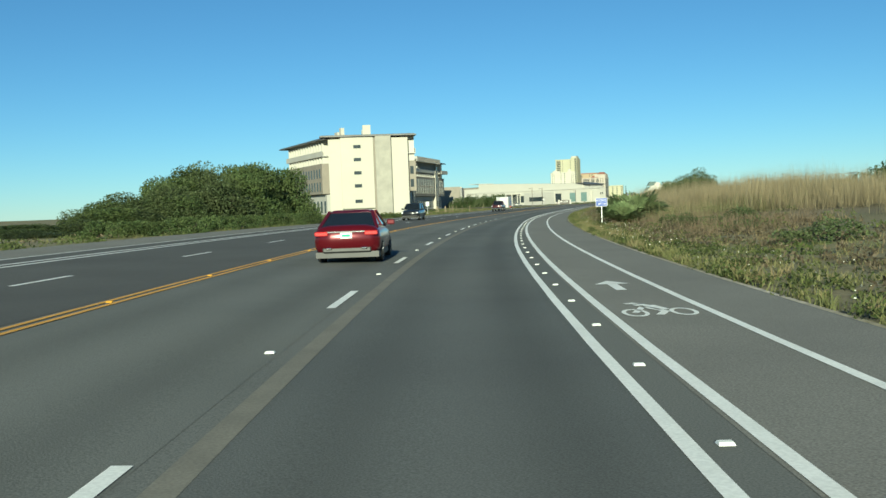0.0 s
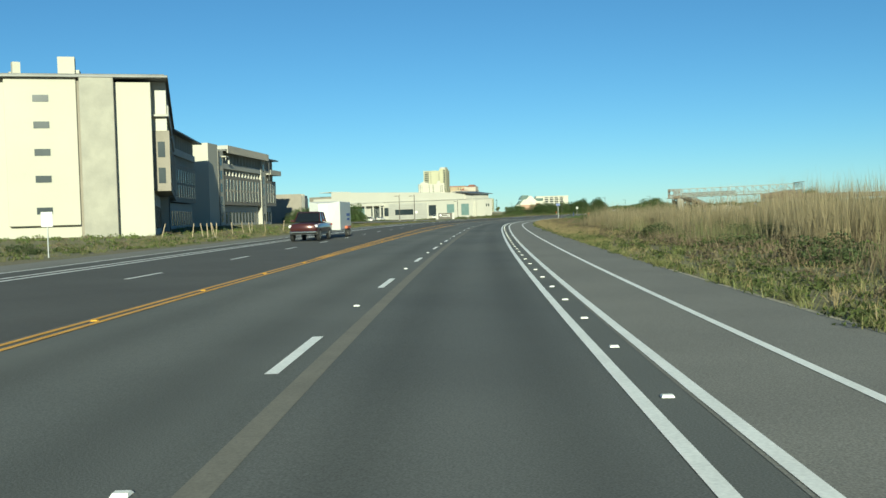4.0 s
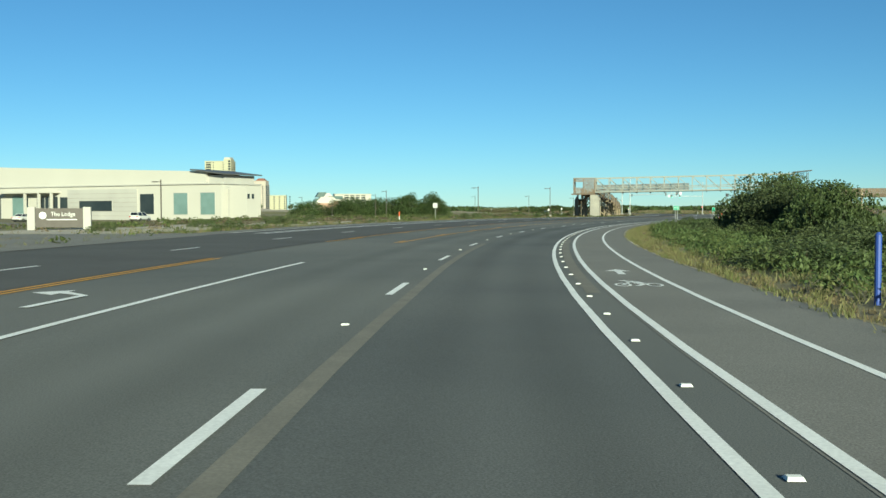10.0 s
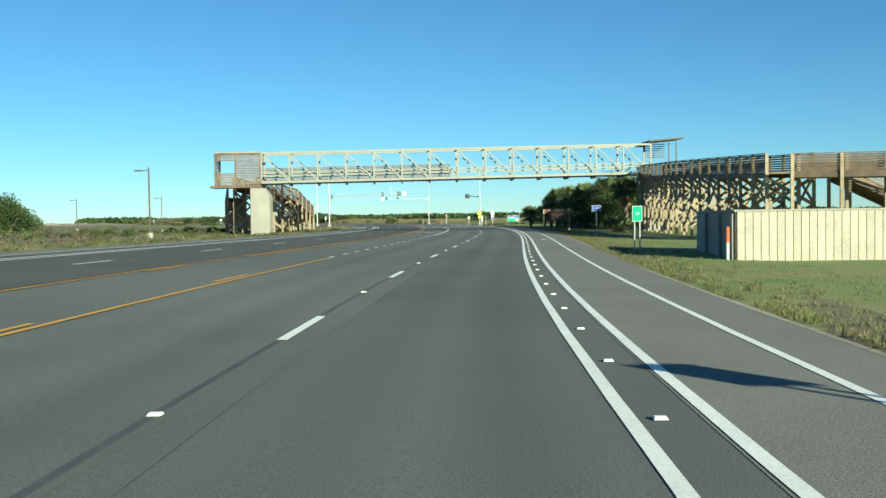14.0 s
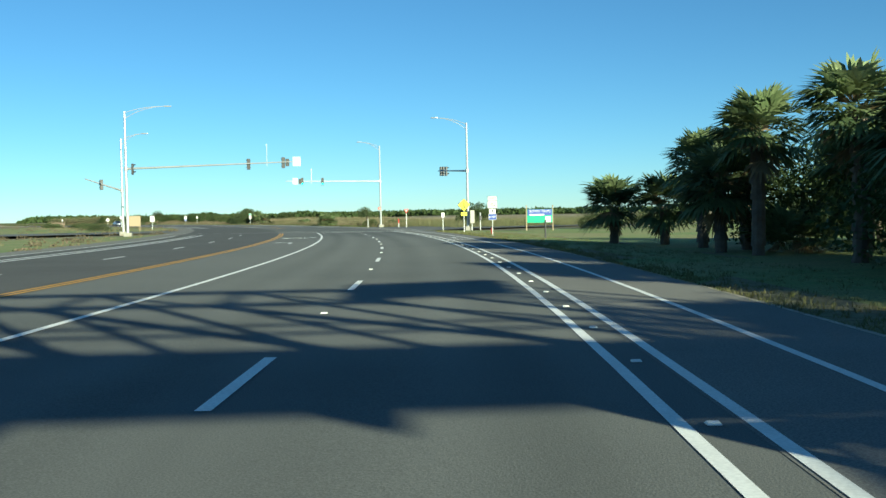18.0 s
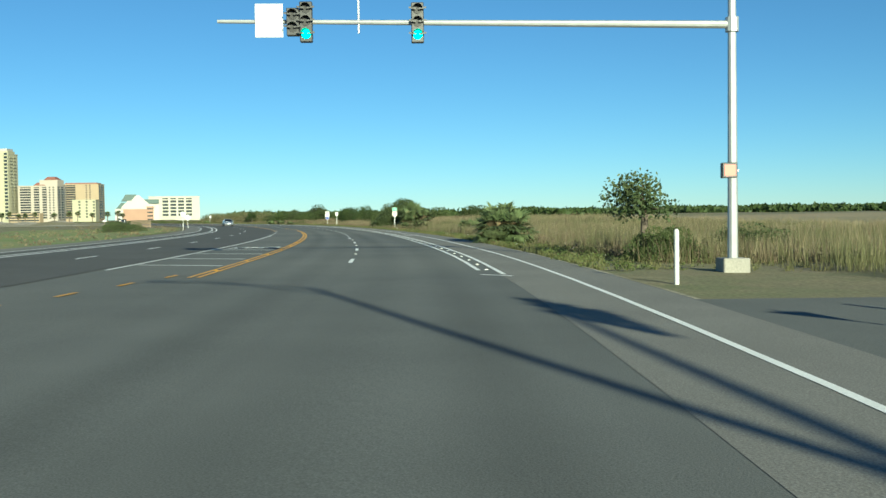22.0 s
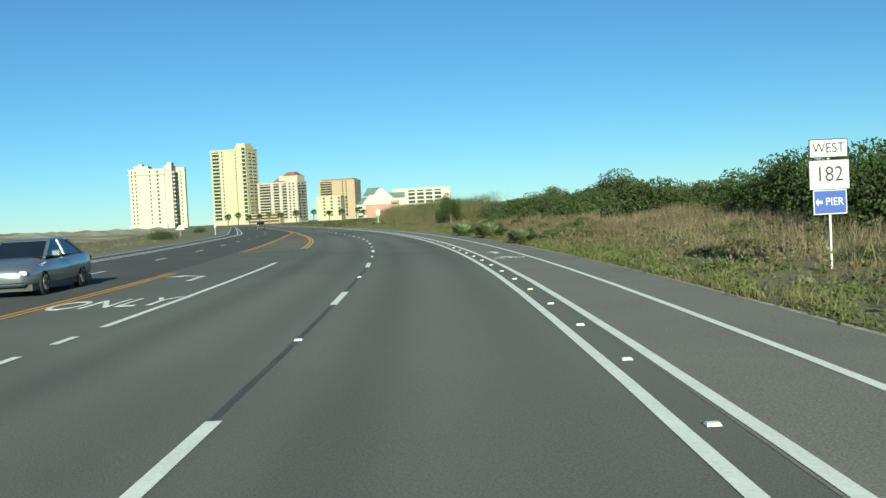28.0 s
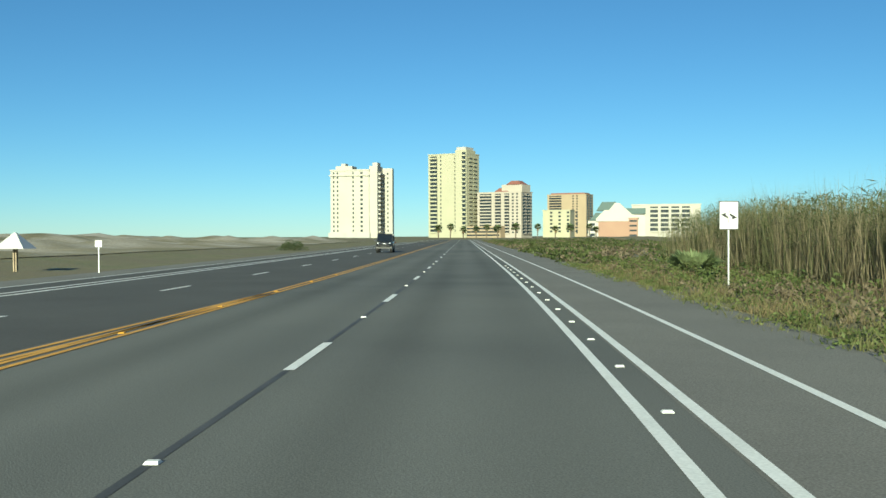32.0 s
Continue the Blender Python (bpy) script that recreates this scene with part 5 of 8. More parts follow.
def car(m, name, label, paint, body, cab, wheels, wr=0.33, front=True, rear=True, category="car", grille=M_CHROME):
    """body: rings (y, half width, z0, z1); cab: (y0, y1, z, hw) base and (y0, y1, z, hw) roof."""
    ob = thing(name, m, label, category, "vehicles")
    rings = [body[0]] + [r for p, q in zip(body, body[1:]) for r in (tuple(u + (v - u) * 0.5 for u, v in zip(p, q)), q)]
    (y0, w0, a0, b0), (y1, w1, a1, b1) = body[0], body[-1]
    rings = [(y0 - 0.07, w0 * 0.93, a0 + 0.06, b0 - 0.06)] + rings + [(y1 + 0.07, w1 * 0.9, a1 + 0.06, b1 - 0.06)]
    bd = part("body", Geo().loft([round_ring(*r) for r in rings]), paint, ob, smooth=True)
    part("sill", Geo().slab(-body[2][1] * 0.94, body[2][1] * 0.94, y0 + 0.05, y1 - 0.15, body[2][2] - 0.03, body[2][2] + 0.13), M_BLACKMETAL, ob)
    (a0, a1, az, aw), (b0, b1, bz, bw) = cab
    g = Geo().loft([[(-aw, a0, az), (aw, a0, az), (aw, a1, az), (-aw, a1, az)], [(-bw, b0, bz), (bw, b0, bz), (bw, b1, bz), (-bw, b1, bz)]])
    part("window_glass", g, M_CARGLASS, ob, "dark tinted glass", bevel=0.03)
    g = Geo().loft([[(-bw - 0.01, b0 - 0.08, bz - 0.03), (bw + 0.01, b0 - 0.08, bz - 0.03), (bw + 0.01, b1 + 0.08, bz - 0.03), (-bw - 0.01, b1 + 0.08, bz - 0.03)],
                    [(-bw + 0.1, b0 + 0.1, bz + 0.045), (bw - 0.1, b0 + 0.1, bz + 0.045), (bw - 0.1, b1 - 0.1, bz + 0.045), (-bw + 0.1, b1 - 0.1, bz + 0.045)]])
    part("roof", g, paint, ob, bevel=0.015)
    for sx in (-1, 1):
        g = Geo()
        g.bar((sx * aw, a0, az - 0.02), (sx * bw, b0, bz), 0.09, 0.06).bar((sx * aw, a1, az - 0.02), (sx * bw, b1, bz), 0.07, 0.05)
        mid = (a0 + a1) / 2
        g.bar((sx * (aw + 0.005), mid, az), (sx * (bw + 0.005), (b0 + b1) / 2, bz), 0.07, 0.05)
        part("pillar", g, paint, ob)
        part("wing_mirror", Geo().box(sx * (aw + 0.2), a1 - 0.35, az + 0.08, 0.24, 0.12, 0.16), paint, ob, bevel=0.03)
        for y in wheels:
            wheel(ob, sx * (body[len(body) // 2][1] - 0.12), y, wr)
    yr, hr, z0, z1 = body[0]
    if rear:
        h = z1 - z0
        for sx in (-1, 1):
            part("tail_lamp", Geo().box(sx * (hr - 0.1), yr - 0.03, z1 - h * 0.24, 0.36, 0.14, h * 0.2), M_TAIL, ob, bevel=0.02)
            part("exhaust", Geo().box(sx * (hr - 0.3), yr - 0.06, z0 + 0.05, 0.16, 0.1, 0.06), M_CHROME, ob, bevel=0.02)
        part("rear_valance", Geo().box(0, yr + 0.05, z0 + 0.01, hr * 1.7, 0.22, 0.14), M_BLACKMETAL, ob, bevel=0.03)
        part("number_plate", Geo().box(0, yr - 0.075, z1 - h * 0.34, 0.32, 0.03, 0.16), M_SIGNWHITE, ob, "white number plate with a plain green bar")
        part("plate_bar", Geo().box(0, yr - 0.094, z1 - h * 0.34, 0.22, 0.006, 0.06), M_SIGNGREEN, ob)
        part("trim_strip", Geo().box(0, yr - 0.08, z1 - h * 0.17, hr * 1.3, 0.02, 0.03), M_CHROME, ob)
    yf, hf, z0, z1 = body[-1]
    if front:
        h = z1 - z0
        for sx in (-1, 1):
            part("headlamp", Geo().box(sx * (hf - 0.1), yf - 0.02, z1 - h * 0.28, 0.34, 0.14, h * 0.26), M_HEADLAMP, ob, bevel=0.03)
        part("grille", Geo().box(0, yf + 0.0, z1 - h * 0.4, hf * 1.1, 0.06, h * 0.4), grille, ob, bevel=0.02)
        part("bumper", Geo().box(0, yf + 0.02, z0 + h * 0.12, hf * 2.05, 0.16, h * 0.24), M_BLACKMETAL if grille != M_CHROME else M_CHROME, ob, bevel=0.04)
    return ob


SEDAN = [(-2.42, 0.78, 0.38, 0.98), (-2.3, 0.89, 0.26, 1.06), (-1.5, 0.92, 0.2, 1.06), (0, 0.925, 0.2, 1.0), (1.2, 0.92, 0.2, 0.98), (2.0, 0.88, 0.22, 0.86), (2.4, 0.74, 0.3, 0.74)]
SEDAN_CAB = ((-1.95, 1.15, 0.98, 0.80), (-1.05, 0.2, 1.42, 0.60))
SUV = [(-2.3, 0.82, 0.42, 1.1), (-2.2, 0.92, 0.32, 1.2), (0, 0.95, 0.28, 1.15), (1.2, 0.95, 0.28, 1.12), (2.0, 0.92, 0.3, 1.05), (2.35, 0.8, 0.38, 0.95)]
SUV_CAB = ((-2.15, 1.1, 1.12, 0.84), (-1.95, 0.35, 1.72, 0.68))
JEEP = [(-2.0, 0.80, 0.5, 1.1), (0, 0.82, 0.45, 1.12), (0.8, 0.82, 0.45, 1.12), (0.9, 0.66, 0.55, 1.12), (1.95, 0.58, 0.6, 1.06)]
JEEP_CAB = ((-1.95, 0.75, 1.12, 0.76), (-1.9, 0.45, 1.82, 0.70))

# ================================================================ the place
# ---------------------------------------------------------------- the lodge and the hall
lodge_block(pose(-98.6, 174.4, -0.2, 0, 0, 142.0), 66, 19.4, 19.0, "five-storey cream and taupe lodge wing with an overhanging roof", "tower", (0,))
lodge_block(pose(-151.6, 215.8, -0.2, 0, 0, 133.5), 35, 17.0, 18.9, "far half of the lodge wing with taupe bays and balconies", "bay", (0,))
lodge_block(pose(-108.4, 168.4, -0.24, 0, 0, 158.8), 37, 9.0, 18.6, "splayed seaward lodge wing with white fins and balconies", "open", (1,))
lodge_block(pose(-184.5, 251.8, -0.2, 0, 0, 123.15), 63, 16.0, 19.0, "five-storey lodge wing with a plain end wall and taupe bays", "plain", (0,))
ob = thing("service_block", pose(-240, 338, -0.2, 0, 0, 126.9), "low taupe and dark annexe beyond the lodge", "building")
part("wall", Geo().slab(0, 8, 0, 16, -0.5, 10), M_TAUPE, ob)
part("wall", Geo().slab(8, 17, 0.4, 16, -0.5, 9.7), M_DARKROOF, ob, "dark metal-clad middle block")
part("wall", Geo().slab(17, 24, 1.2, 16, -0.5, 8.8), M_STUCCO_GREY, ob)
part("canopy", Geo().slab(-4, 13, -5, 0, 3.6, 3.9), M_DARKROOF, ob)
for k in range(6):
    part("fin", Geo().slab(0.6 + 1.25 * k, 0.75 + 1.25 * k, -0.15, 0, 4.5, 10.0), M_STUCCO_GREY, ob)
for x in (-3.5, 4.5, 12.5):
    part("column", Geo().slab(x, x + 0.3, -4.8, -4.5, -0.5, 3.6), M_BLACKMETAL, ob)
hall(pose(-292.8, 423.5, -0.3, 0, 0, -2.8))

# ---------------------------------------------------------------- beach towers
T1 = pose(-872, 1192, 0, 0, 0, 40)
t1 = tower(T1, 25.7, 15, 44, M_STUCCO, "cream fifteen-storey condominium tower behind the dunes", [(2.2, 0.9), (4.8, 0.9), (15.2, 0.9), (20.8, 1.5)], [], 14)
part("core", Geo().slab(25.7, 31, 1.0, 15, -1, 47.0), M_STUCCO, t1, "taller stair core")
part("end_bay", Geo().slab(29, 37.5, 15.0, 19, -1, 46.2), M_STUCCO, t1)
part("base", Geo().slab(-1.2, 26.4, -1.2, 0, -1, 4.2), M_STUCCO_GREY, t1, "grey ground-floor skirt")
part("cornice", Geo().slab(-0.9, 26.1, -0.9, 0, 40.6, 41.4), M_STUCCO, t1)
part("penthouse", Geo().slab(3, 14, 2, 13, 44.9, 47.2), M_STUCCO, t1)
part("penthouse", Geo().slab(6, 9, 4, 10, 47.2, 49), M_STUCCO_GREY, t1)
part("plant_room", Geo().slab(27, 30.4, 4, 12, 47, 49.4), M_STUCCO_GREY, t1)
for k in range(14):
    z = 4.0 + 40 / 14 * (k + 0.5)
    part("balcony", Geo().slab(31, 32.6, 3, 13.5, z - 1.2, z - 0.2), M_STUCCO_GREY, t1)
    part("glazing", Geo().slab(30.9, 31.05, 4, 13, z - 0.2, z + 1.3), M_GLASS, t1)
    window(t1, 34.4, 14.98, z, 0.9, 1.3, "f")
ob = tower(pose(-1019, 1389.5, 0, 0, 0, 22), 43, 26, 68, M_PALEYELLOW, "tall pale yellow condominium tower with balcony stacks",
      [(14, 1.2)], [(2, 10), (29.5, 32)], 20, side_bal=((2, 8), (12, 18)))
ob.scale = (0.9, 0.9, 1.08)
ob = tower(pose(-981.3, 1414.4, 0, 0, 0, 20), 37, 26, 46, M_SAND_STUCCO, "cream and tan stepped condominium with terracotta roofs", [(30, 1.5), (33.5, 1.5)], [(2, 12), (15, 20), (23, 27)], 13, side_bal=((3, 9), (13, 20)))
ob.scale = (1.154, 0.82, 0.85)
part("upper_block", Geo().slab(20, 37, 2, 22, 46.9, 54), M_SAND_STUCCO, ob)
part("roof", Geo().loft([[(14, 1, 47), (26, 1, 47), (26, 18, 47), (14, 18, 47)], [(17, 5, 51), (23, 5, 51), (23, 14, 51), (17, 14, 51)]]), M_REDROOF, ob, "terracotta hipped roof")
part("roof", Geo().loft([[(24, 1, 54), (36, 1, 54), (36, 20, 54), (24, 20, 54)], [(27, 5, 58), (33, 5, 58), (33, 14, 58), (27, 14, 58)]]), M_REDROOF, ob, "terracotta hipped roof")
part("front_block", Geo().slab(-8, 24, -12, -2, -1, 12), M_TAN, ob, "low tan parking block")
for k in range(3):
    part("opening", Geo().slab(-7, 23, -12.1, -11.9, 2 + 3.4 * k, 3.6 + 3.4 * k), M_GLASS, ob)
ob = tower(pose(-1365, 1890, 0, 0, 0, 25), 60, 34, 62, M_TAN, "orange-tan condominium tower with balcony stacks", [(40, 2.2), (46, 2.2)], [(3, 22)], 15, side_bal=((3, 10), (16, 26)))
part("roof", Geo().slab(4, 56, 4, 30, 62.9, 65), M_REDROOF, ob)
ob = tower(pose(-986, 1500, 0, 0, 0, 30), 26, 18, 25, M_PALEYELLOW, "low pale yellow apartment block", [(8, 2.2), (16, 2.2), (24, 2.2), (32, 2.2)], [], 6)
# end bay of the tallest tower
T2 = pose(-1019, 1389.5, 0, 0, 0, 22)
t2 = thing("tower_core", T2, "taller pale yellow end bay with a curved crown", "building")
part("core", Geo().slab(28, 38.9, -1.6, 16, -1, 77), M_PALEYELLOW, t2)
part("crown", Geo().slab(29, 38, -1.0, 14, 77, 79.5), M_STUCCO_GREY, t2)
for k in range(19):
    part("balcony", Geo().slab(34.5, 38.6, -3.0, -1.6, 3.0 + 3.8 * k, 4.2 + 3.8 * k), M_PALEYELLOW, t2)
    part("opening", Geo().slab(34.8, 38.2, -1.75, -1.6, 4.2 + 3.8 * k, 6.6 + 3.8 * k), M_GLASS, t2)
# dark slatted fence panel beyond the road
fp = thing("fence_panel", on_ground(868, -27.8), "dark brown slatted fence panel in the grass", "fence")
for k in range(5):
    part("slat", Geo().slab(-1.9, 1.9, -0.04, 0.04, 0.25 + 0.27 * k, 0.45 + 0.27 * k), M_WOOD, fp)
for x in (-1.8, 0, 1.8):
    part("post", Geo().box(x, 0.1, 0.7, 0.12, 0.12, 1.9), M_WOOD, fp)
# hotel with the white gable
HB = pose(-833, 1444, 0, 0, 0, 38)
ob = tower(HB, 52, 20, 25, M_STUCCO, "white five-storey beach hotel with balconies", [], [(14, 20), (22, 28), (30, 36), (38, 44)], 6, parent_name="beach_hotel")
gab = thing("gabled_hotel_wing", HB @ Matrix.Translation((-25, -12, 0)) @ Matrix.Diagonal((1.15, 1, 1.05, 1)), "peach and white gabled hotel wing with a dark green roof", "hotel wing")
part("wall", Geo().slab(0, 24, 0, 22, -1, 13), M_PEACH, gab)
part("gable", Geo().prism([(-1.5, 12), (-1.5, 14), (4, 20.2), (7, 20.2), (11, 25.4), (14, 25.4), (25.2, 14), (25.2, 12)], -0.5, 22), M_WHITE_WALL, gab, "white gable")
part("roof", Geo().prism([(-6, 12.6), (-1.8, 18.4), (5, 18.4), (5, 12.6)], 0.6, 20), M_GREENROOF, gab, "dark green roof slope")
part("roof", Geo().prism([(-2, 20), (2, 26.6), (11, 26.6), (11, 20)], 9, 26), M_GREENROOF, gab, "dark green roof slope")
part("roof", Geo().prism([(18, 17.4), (18, 21.6), (31, 21.6), (31, 17.4)], 4, 24), M_GREENROOF, gab, "dark green roof slope")
part("wing", Geo().slab(-7, 0, 1.5, 20, -1, 12.6), M_WHITE_WALL, gab, "white side wing")
part("wing", Geo().slab(24, 31, 6, 22, -1, 17.4), M_WHITE_WALL, gab, "white side wing")
for k in range(3):
    part("opening", Geo().slab(-5.6, -2.4, 1.4, 1.6, 1.2 + 3.8 * k, 3.2 + 3.8 * k), M_GLASS, gab)
part("stair_tower", Geo().slab(20, 26, -2, 8, -1, 14.5), M_PEACH, gab)
part("stair_roof", Geo().prism([(19.4, 14.5), (23, 17.2), (26.6, 14.5)], -2.4, 8), M_WHITE_WALL, gab)
for k in range(4):
    part("landing", Geo().slab(20.6, 25.4, -2.1, -1.9, 1 + 3.5 * k, 2.3 + 3.5 * k), M_GLASS, gab)

# ---------------------------------------------------------------- footbridge
BR = pose(-167.3, 473.6, 0, 0, 0, 10.5)
bridge = thing("footbridge", BR, "pale steel truss footbridge across the highway", "bridge")
X0, X1, W = 5.0, 48.4, 3.0


def deck_z(x):
    return 5.75 + 0.55 * (x - X0) / (X1 - X0)


NP = 14
px = [X0 + (X1 - X0) * i / NP for i in range(NP + 1)]
for y in (0, W):
    part("bottom_chord", Geo().bar((X0, y, deck_z(X0)), (X1, y, deck_z(X1)), 0.2, 0.26), M_STEELPAINT, bridge)
    part("top_chord", Geo().bar((X0, y, deck_z(X0) + 3.2), (X1, y, deck_z(X1) + 3.2), 0.2, 0.22), M_STEELPAINT, bridge)
    for i, x in enumerate(px):
        part("post", Geo().bar((x, y, deck_z(x)), (x, y, deck_z(x) + 3.2), 0.17, 0.17), M_STEELPAINT, bridge)
        if i < NP:
            part("diagonal", Geo().bar((x, y, deck_z(x) + 3.1), (px[i + 1], y, deck_z(px[i + 1]) + 0.1), 0.12, 0.12), M_STEELPAINT, bridge)
    for z in (0.75, 1.1):
        part("handrail", Geo().bar((X0, y + (0.14 if y == 0 else -0.14), deck_z(X0) + z), (X1, y + (0.14 if y == 0 else -0.14), deck_z(X1) + z), 0.05, 0.1), M_STEELPAINT, bridge)
part("deck", Geo().bar((X0, W / 2, deck_z(X0) - 0.12), (X1, W / 2, deck_z(X1) - 0.12), W - 0.25, 0.16), M_BRONZE, bridge, "dark deck underside")
for i, x in enumerate(px):
    part("floor_beam", Geo().loft([[(x - 0.1, -0.25, deck_z(x) - 0.1), (x + 0.1, -0.25, deck_z(x) - 0.1), (x + 0.1, W + 0.25, deck_z(x) - 0.1), (x - 0.1, W + 0.25, deck_z(x) - 0.1)],
                                   [(x - 0.06, 0.1, deck_z(x) - 0.42), (x + 0.06, 0.1, deck_z(x) - 0.42), (x + 0.06, W - 0.1, deck_z(x) - 0.42), (x - 0.06, W - 0.1, deck_z(x) - 0.42)]]), M_BRONZE, bridge)
    part("top_strut", Geo().bar((x, 0, deck_z(x) + 3.2), (x, W, deck_z(x) + 3.2), 0.12), M_STEELPAINT, bridge)
    if i < NP:
        part("lamp", Geo().box((x + px[i + 1]) / 2, W - 0.2, deck_z(x) + 1.25, 0.3, 0.12, 0.12), M_STEELPAINT, bridge)
# slatted guard inside the far side of the left half
for k in range(9):
    part("slat", Geo().bar((X0, W + 0.15, deck_z(X0) + 0.3 + 0.17 * k), (X0 + 21, W + 0.15, deck_z(X0 + 21) + 0.3 + 0.17 * k), 0.04, 0.12), M_WOOD, bridge)
# slatted house at the left end
for k in range(20):
    z = 5.45 + 0.185 * k
    if z < 6.9 or z > 8.2:
        part("slat", Geo().bar((0, -0.1, z), (X0, -0.1, z), 0.04, 0.13), M_WOOD, bridge)
    else:
        part("slat", Geo().bar((2.2, -0.1, z), (X0, -0.1, z), 0.04, 0.13), M_WOOD, bridge)
    part("slat", Geo().bar((-0.05, 0, z), (-0.05, W, z), 0.04, 0.13), M_WOOD, bridge)
for x, y in ((0, 0), (2.2, 0), (X0 - 0.15, 0), (0, W), (X0 - 0.15, W)):
    part("timber_post", Geo().bar((x, y, 5.2), (x, y, 9.05), 0.16), M_WOOD, bridge)
part("landing", Geo().slab(-0.6, X0, -0.1, W + 0.1, 5.2, 5.42), M_WOOD, bridge)
part("roof_edge", Geo().slab(-0.1, X0, -0.2, W + 0.2, 9.0, 9.12), M_STEELPAINT, bridge)
# canopy at the right end
part("canopy_roof", Geo().prism([(X1 - 0.2, 9.75), (X1 + 3.7, 10.1), (X1 + 3.7, 10.26), (X1 - 0.2, 9.93)], -0.4, W + 0.4), M_BRONZE, bridge)
for x, y in ((X1 + 0.1, 0), (X1 + 0.1, W), (X1 + 2.9, 0), (X1 + 2.9, W)):
    part("canopy_post", Geo().bar((x, y, 5.9), (x, y, 9.8), 0.12), M_BRONZE, bridge)
for k in range(7):
    part("louvre", Geo().bar((X1 + 0.2, W, 8.2 + 0.25 * k), (X1 + 2.4, W, 8.2 + 0.25 * k), 0.03, 0.1), M_BRONZE, bridge)
for x, y, w in ((X0 - 0.2, W / 2, 2.1), (X1 + 0.6, W / 2, 2.1)):
    pr = thing("bridge_pier", BR @ Matrix.Translation((x, y, 0)), "tall pale concrete pier under the footbridge", "pier", "bridge piers")
    zt = 5.15 if x < 20 else 5.75
    part("shaft", Geo().prism([(-w / 2, -0.6), (w / 2, -0.6), (w / 2, zt - 0.9), (w / 2 - 0.35, zt - 0.2), (w / 2 - 0.5, zt), (-w / 2, zt)], -1.5, 1.5), M_CONCRETE, pr, bevel=0.05)
    part("bearing", Geo().box(0, -1.0, zt + 0.09, 0.5, 0.4, 0.18).box(0, 1.0, zt + 0.09, 0.5, 0.4, 0.18), M_BRONZE, pr)


def boardwalk(name, pts, label, width=2.4, brace=True, deck_h=1.25, slats=7):
    """A timber ramp over pts (x, y, z of the deck) on posts with cross braces."""
    b = thing(name, Matrix.Identity(4), label, "boardwalk", "timber ramps")
    for p, q in zip(pts, pts[1:]):
        p, q = Vector(p), Vector(q)
        d = (q - p)
        L = d.length
        n = Vector((-d.y, d.x, 0)).normalized() * width / 2
        k = max(2, round(L / (2.9 if brace else 5.2)))
        part("deck", Geo().bar(p, q, width, 0.12), M_WOOD, b)
        for s in (-1, 1):
            part("stringer", Geo().bar(p + n * s + Vector((0, 0, -0.2)), q + n * s + Vector((0, 0, -0.2)), 0.08, 0.3), M_WOOD, b)
            for i in range(slats):
                z = Vector((0, 0, 0.15 + i * (deck_h - 0.1) / slats))
                part("rail_slat", Geo().bar(p + n * s + z, q + n * s + z, 0.04, 0.11), M_WOOD, b)
            part("cap_rail", Geo().bar(p + n * s + Vector((0, 0, deck_h)), q + n * s + Vector((0, 0, deck_h)), 0.16, 0.05), M_WOOD, b)
        for i in range(k + 1):
            c = p.lerp(q, i / k)
            g0 = gz(c.x, c.y) - 0.3
            for s in (-1, 1):
                o = c + n * s
                part("post", Geo().bar((o.x, o.y, g0), (o.x, o.y, c.z + deck_h), 0.2), M_TIMBER, b)
            if brace and c.z > 2.2:
                a, e = c + n, c - n
                for z0, z1 in ((0.6, c.z * 0.5), (c.z * 0.5, c.z - 0.3)):
                    part("brace", Geo().bar((a.x, a.y, z0), (e.x, e.y, z1), 0.07, 0.22).bar((a.x, a.y, z1), (e.x, e.y, z0), 0.07, 0.22), M_TIMBER, b)
                if i < k:
                    c2 = p.lerp(q, (i + 1) / k)
                    for s in (-1, 1):
                        a, e = c + n * s, c2 + n * s
                        lo, hi = (0.5, c.z * 0.5) if i % 2 else (c.z * 0.5, c.z - 0.3)
                        part("brace", Geo().bar((a.x, a.y, lo), (e.x, e.y, hi), 0.07, 0.22).bar((a.x, a.y, hi), (e.x, e.y, lo), 0.07, 0.22), M_TIMBER, b)
    return b


boardwalk("timber_ramp", [(-119.4, 487.2, 6.1), (-117.5, 462, 5.2), (-114.5, 435.5, 4.15)], "weathered timber ramp on cross-braced posts beside the footbridge", 3.0)
boardwalk("timber_ramp", [(-114.5, 434, 4.1), (-109.2, 432, 4.0), (-73, 435.2, 3.8), (-45, 440, 3.6)], "weathered timber boardwalk with slatted rails on tall posts", 2.6, False, 1.1, 6)
boardwalk("timber_stair", [(-111, 437.5, 4.0), (-102, 444.5, 0.5)], "timber stair flight with railings down to the lawn", 1.6, False, 1.0, 4)
boardwalk("timber_ramp", [(-165.5, 478, 5.3), (-164.6, 492, 4.2)], "dark timber ramp on cross-braced posts behind the pier", 2.6)
boardwalk("timber_ramp", [(-167.2, 480, 4.2), (-171.5, 491, 2.9)], "dark timber ramp turning down behind the pier", 2.0)
boardwalk("timber_ramp", [(-164.6, 492, 4.2), (-168, 512, 2.2), (-176, 530, 1.0)], "long low timber ramp with slatted rails", 2.4, False)

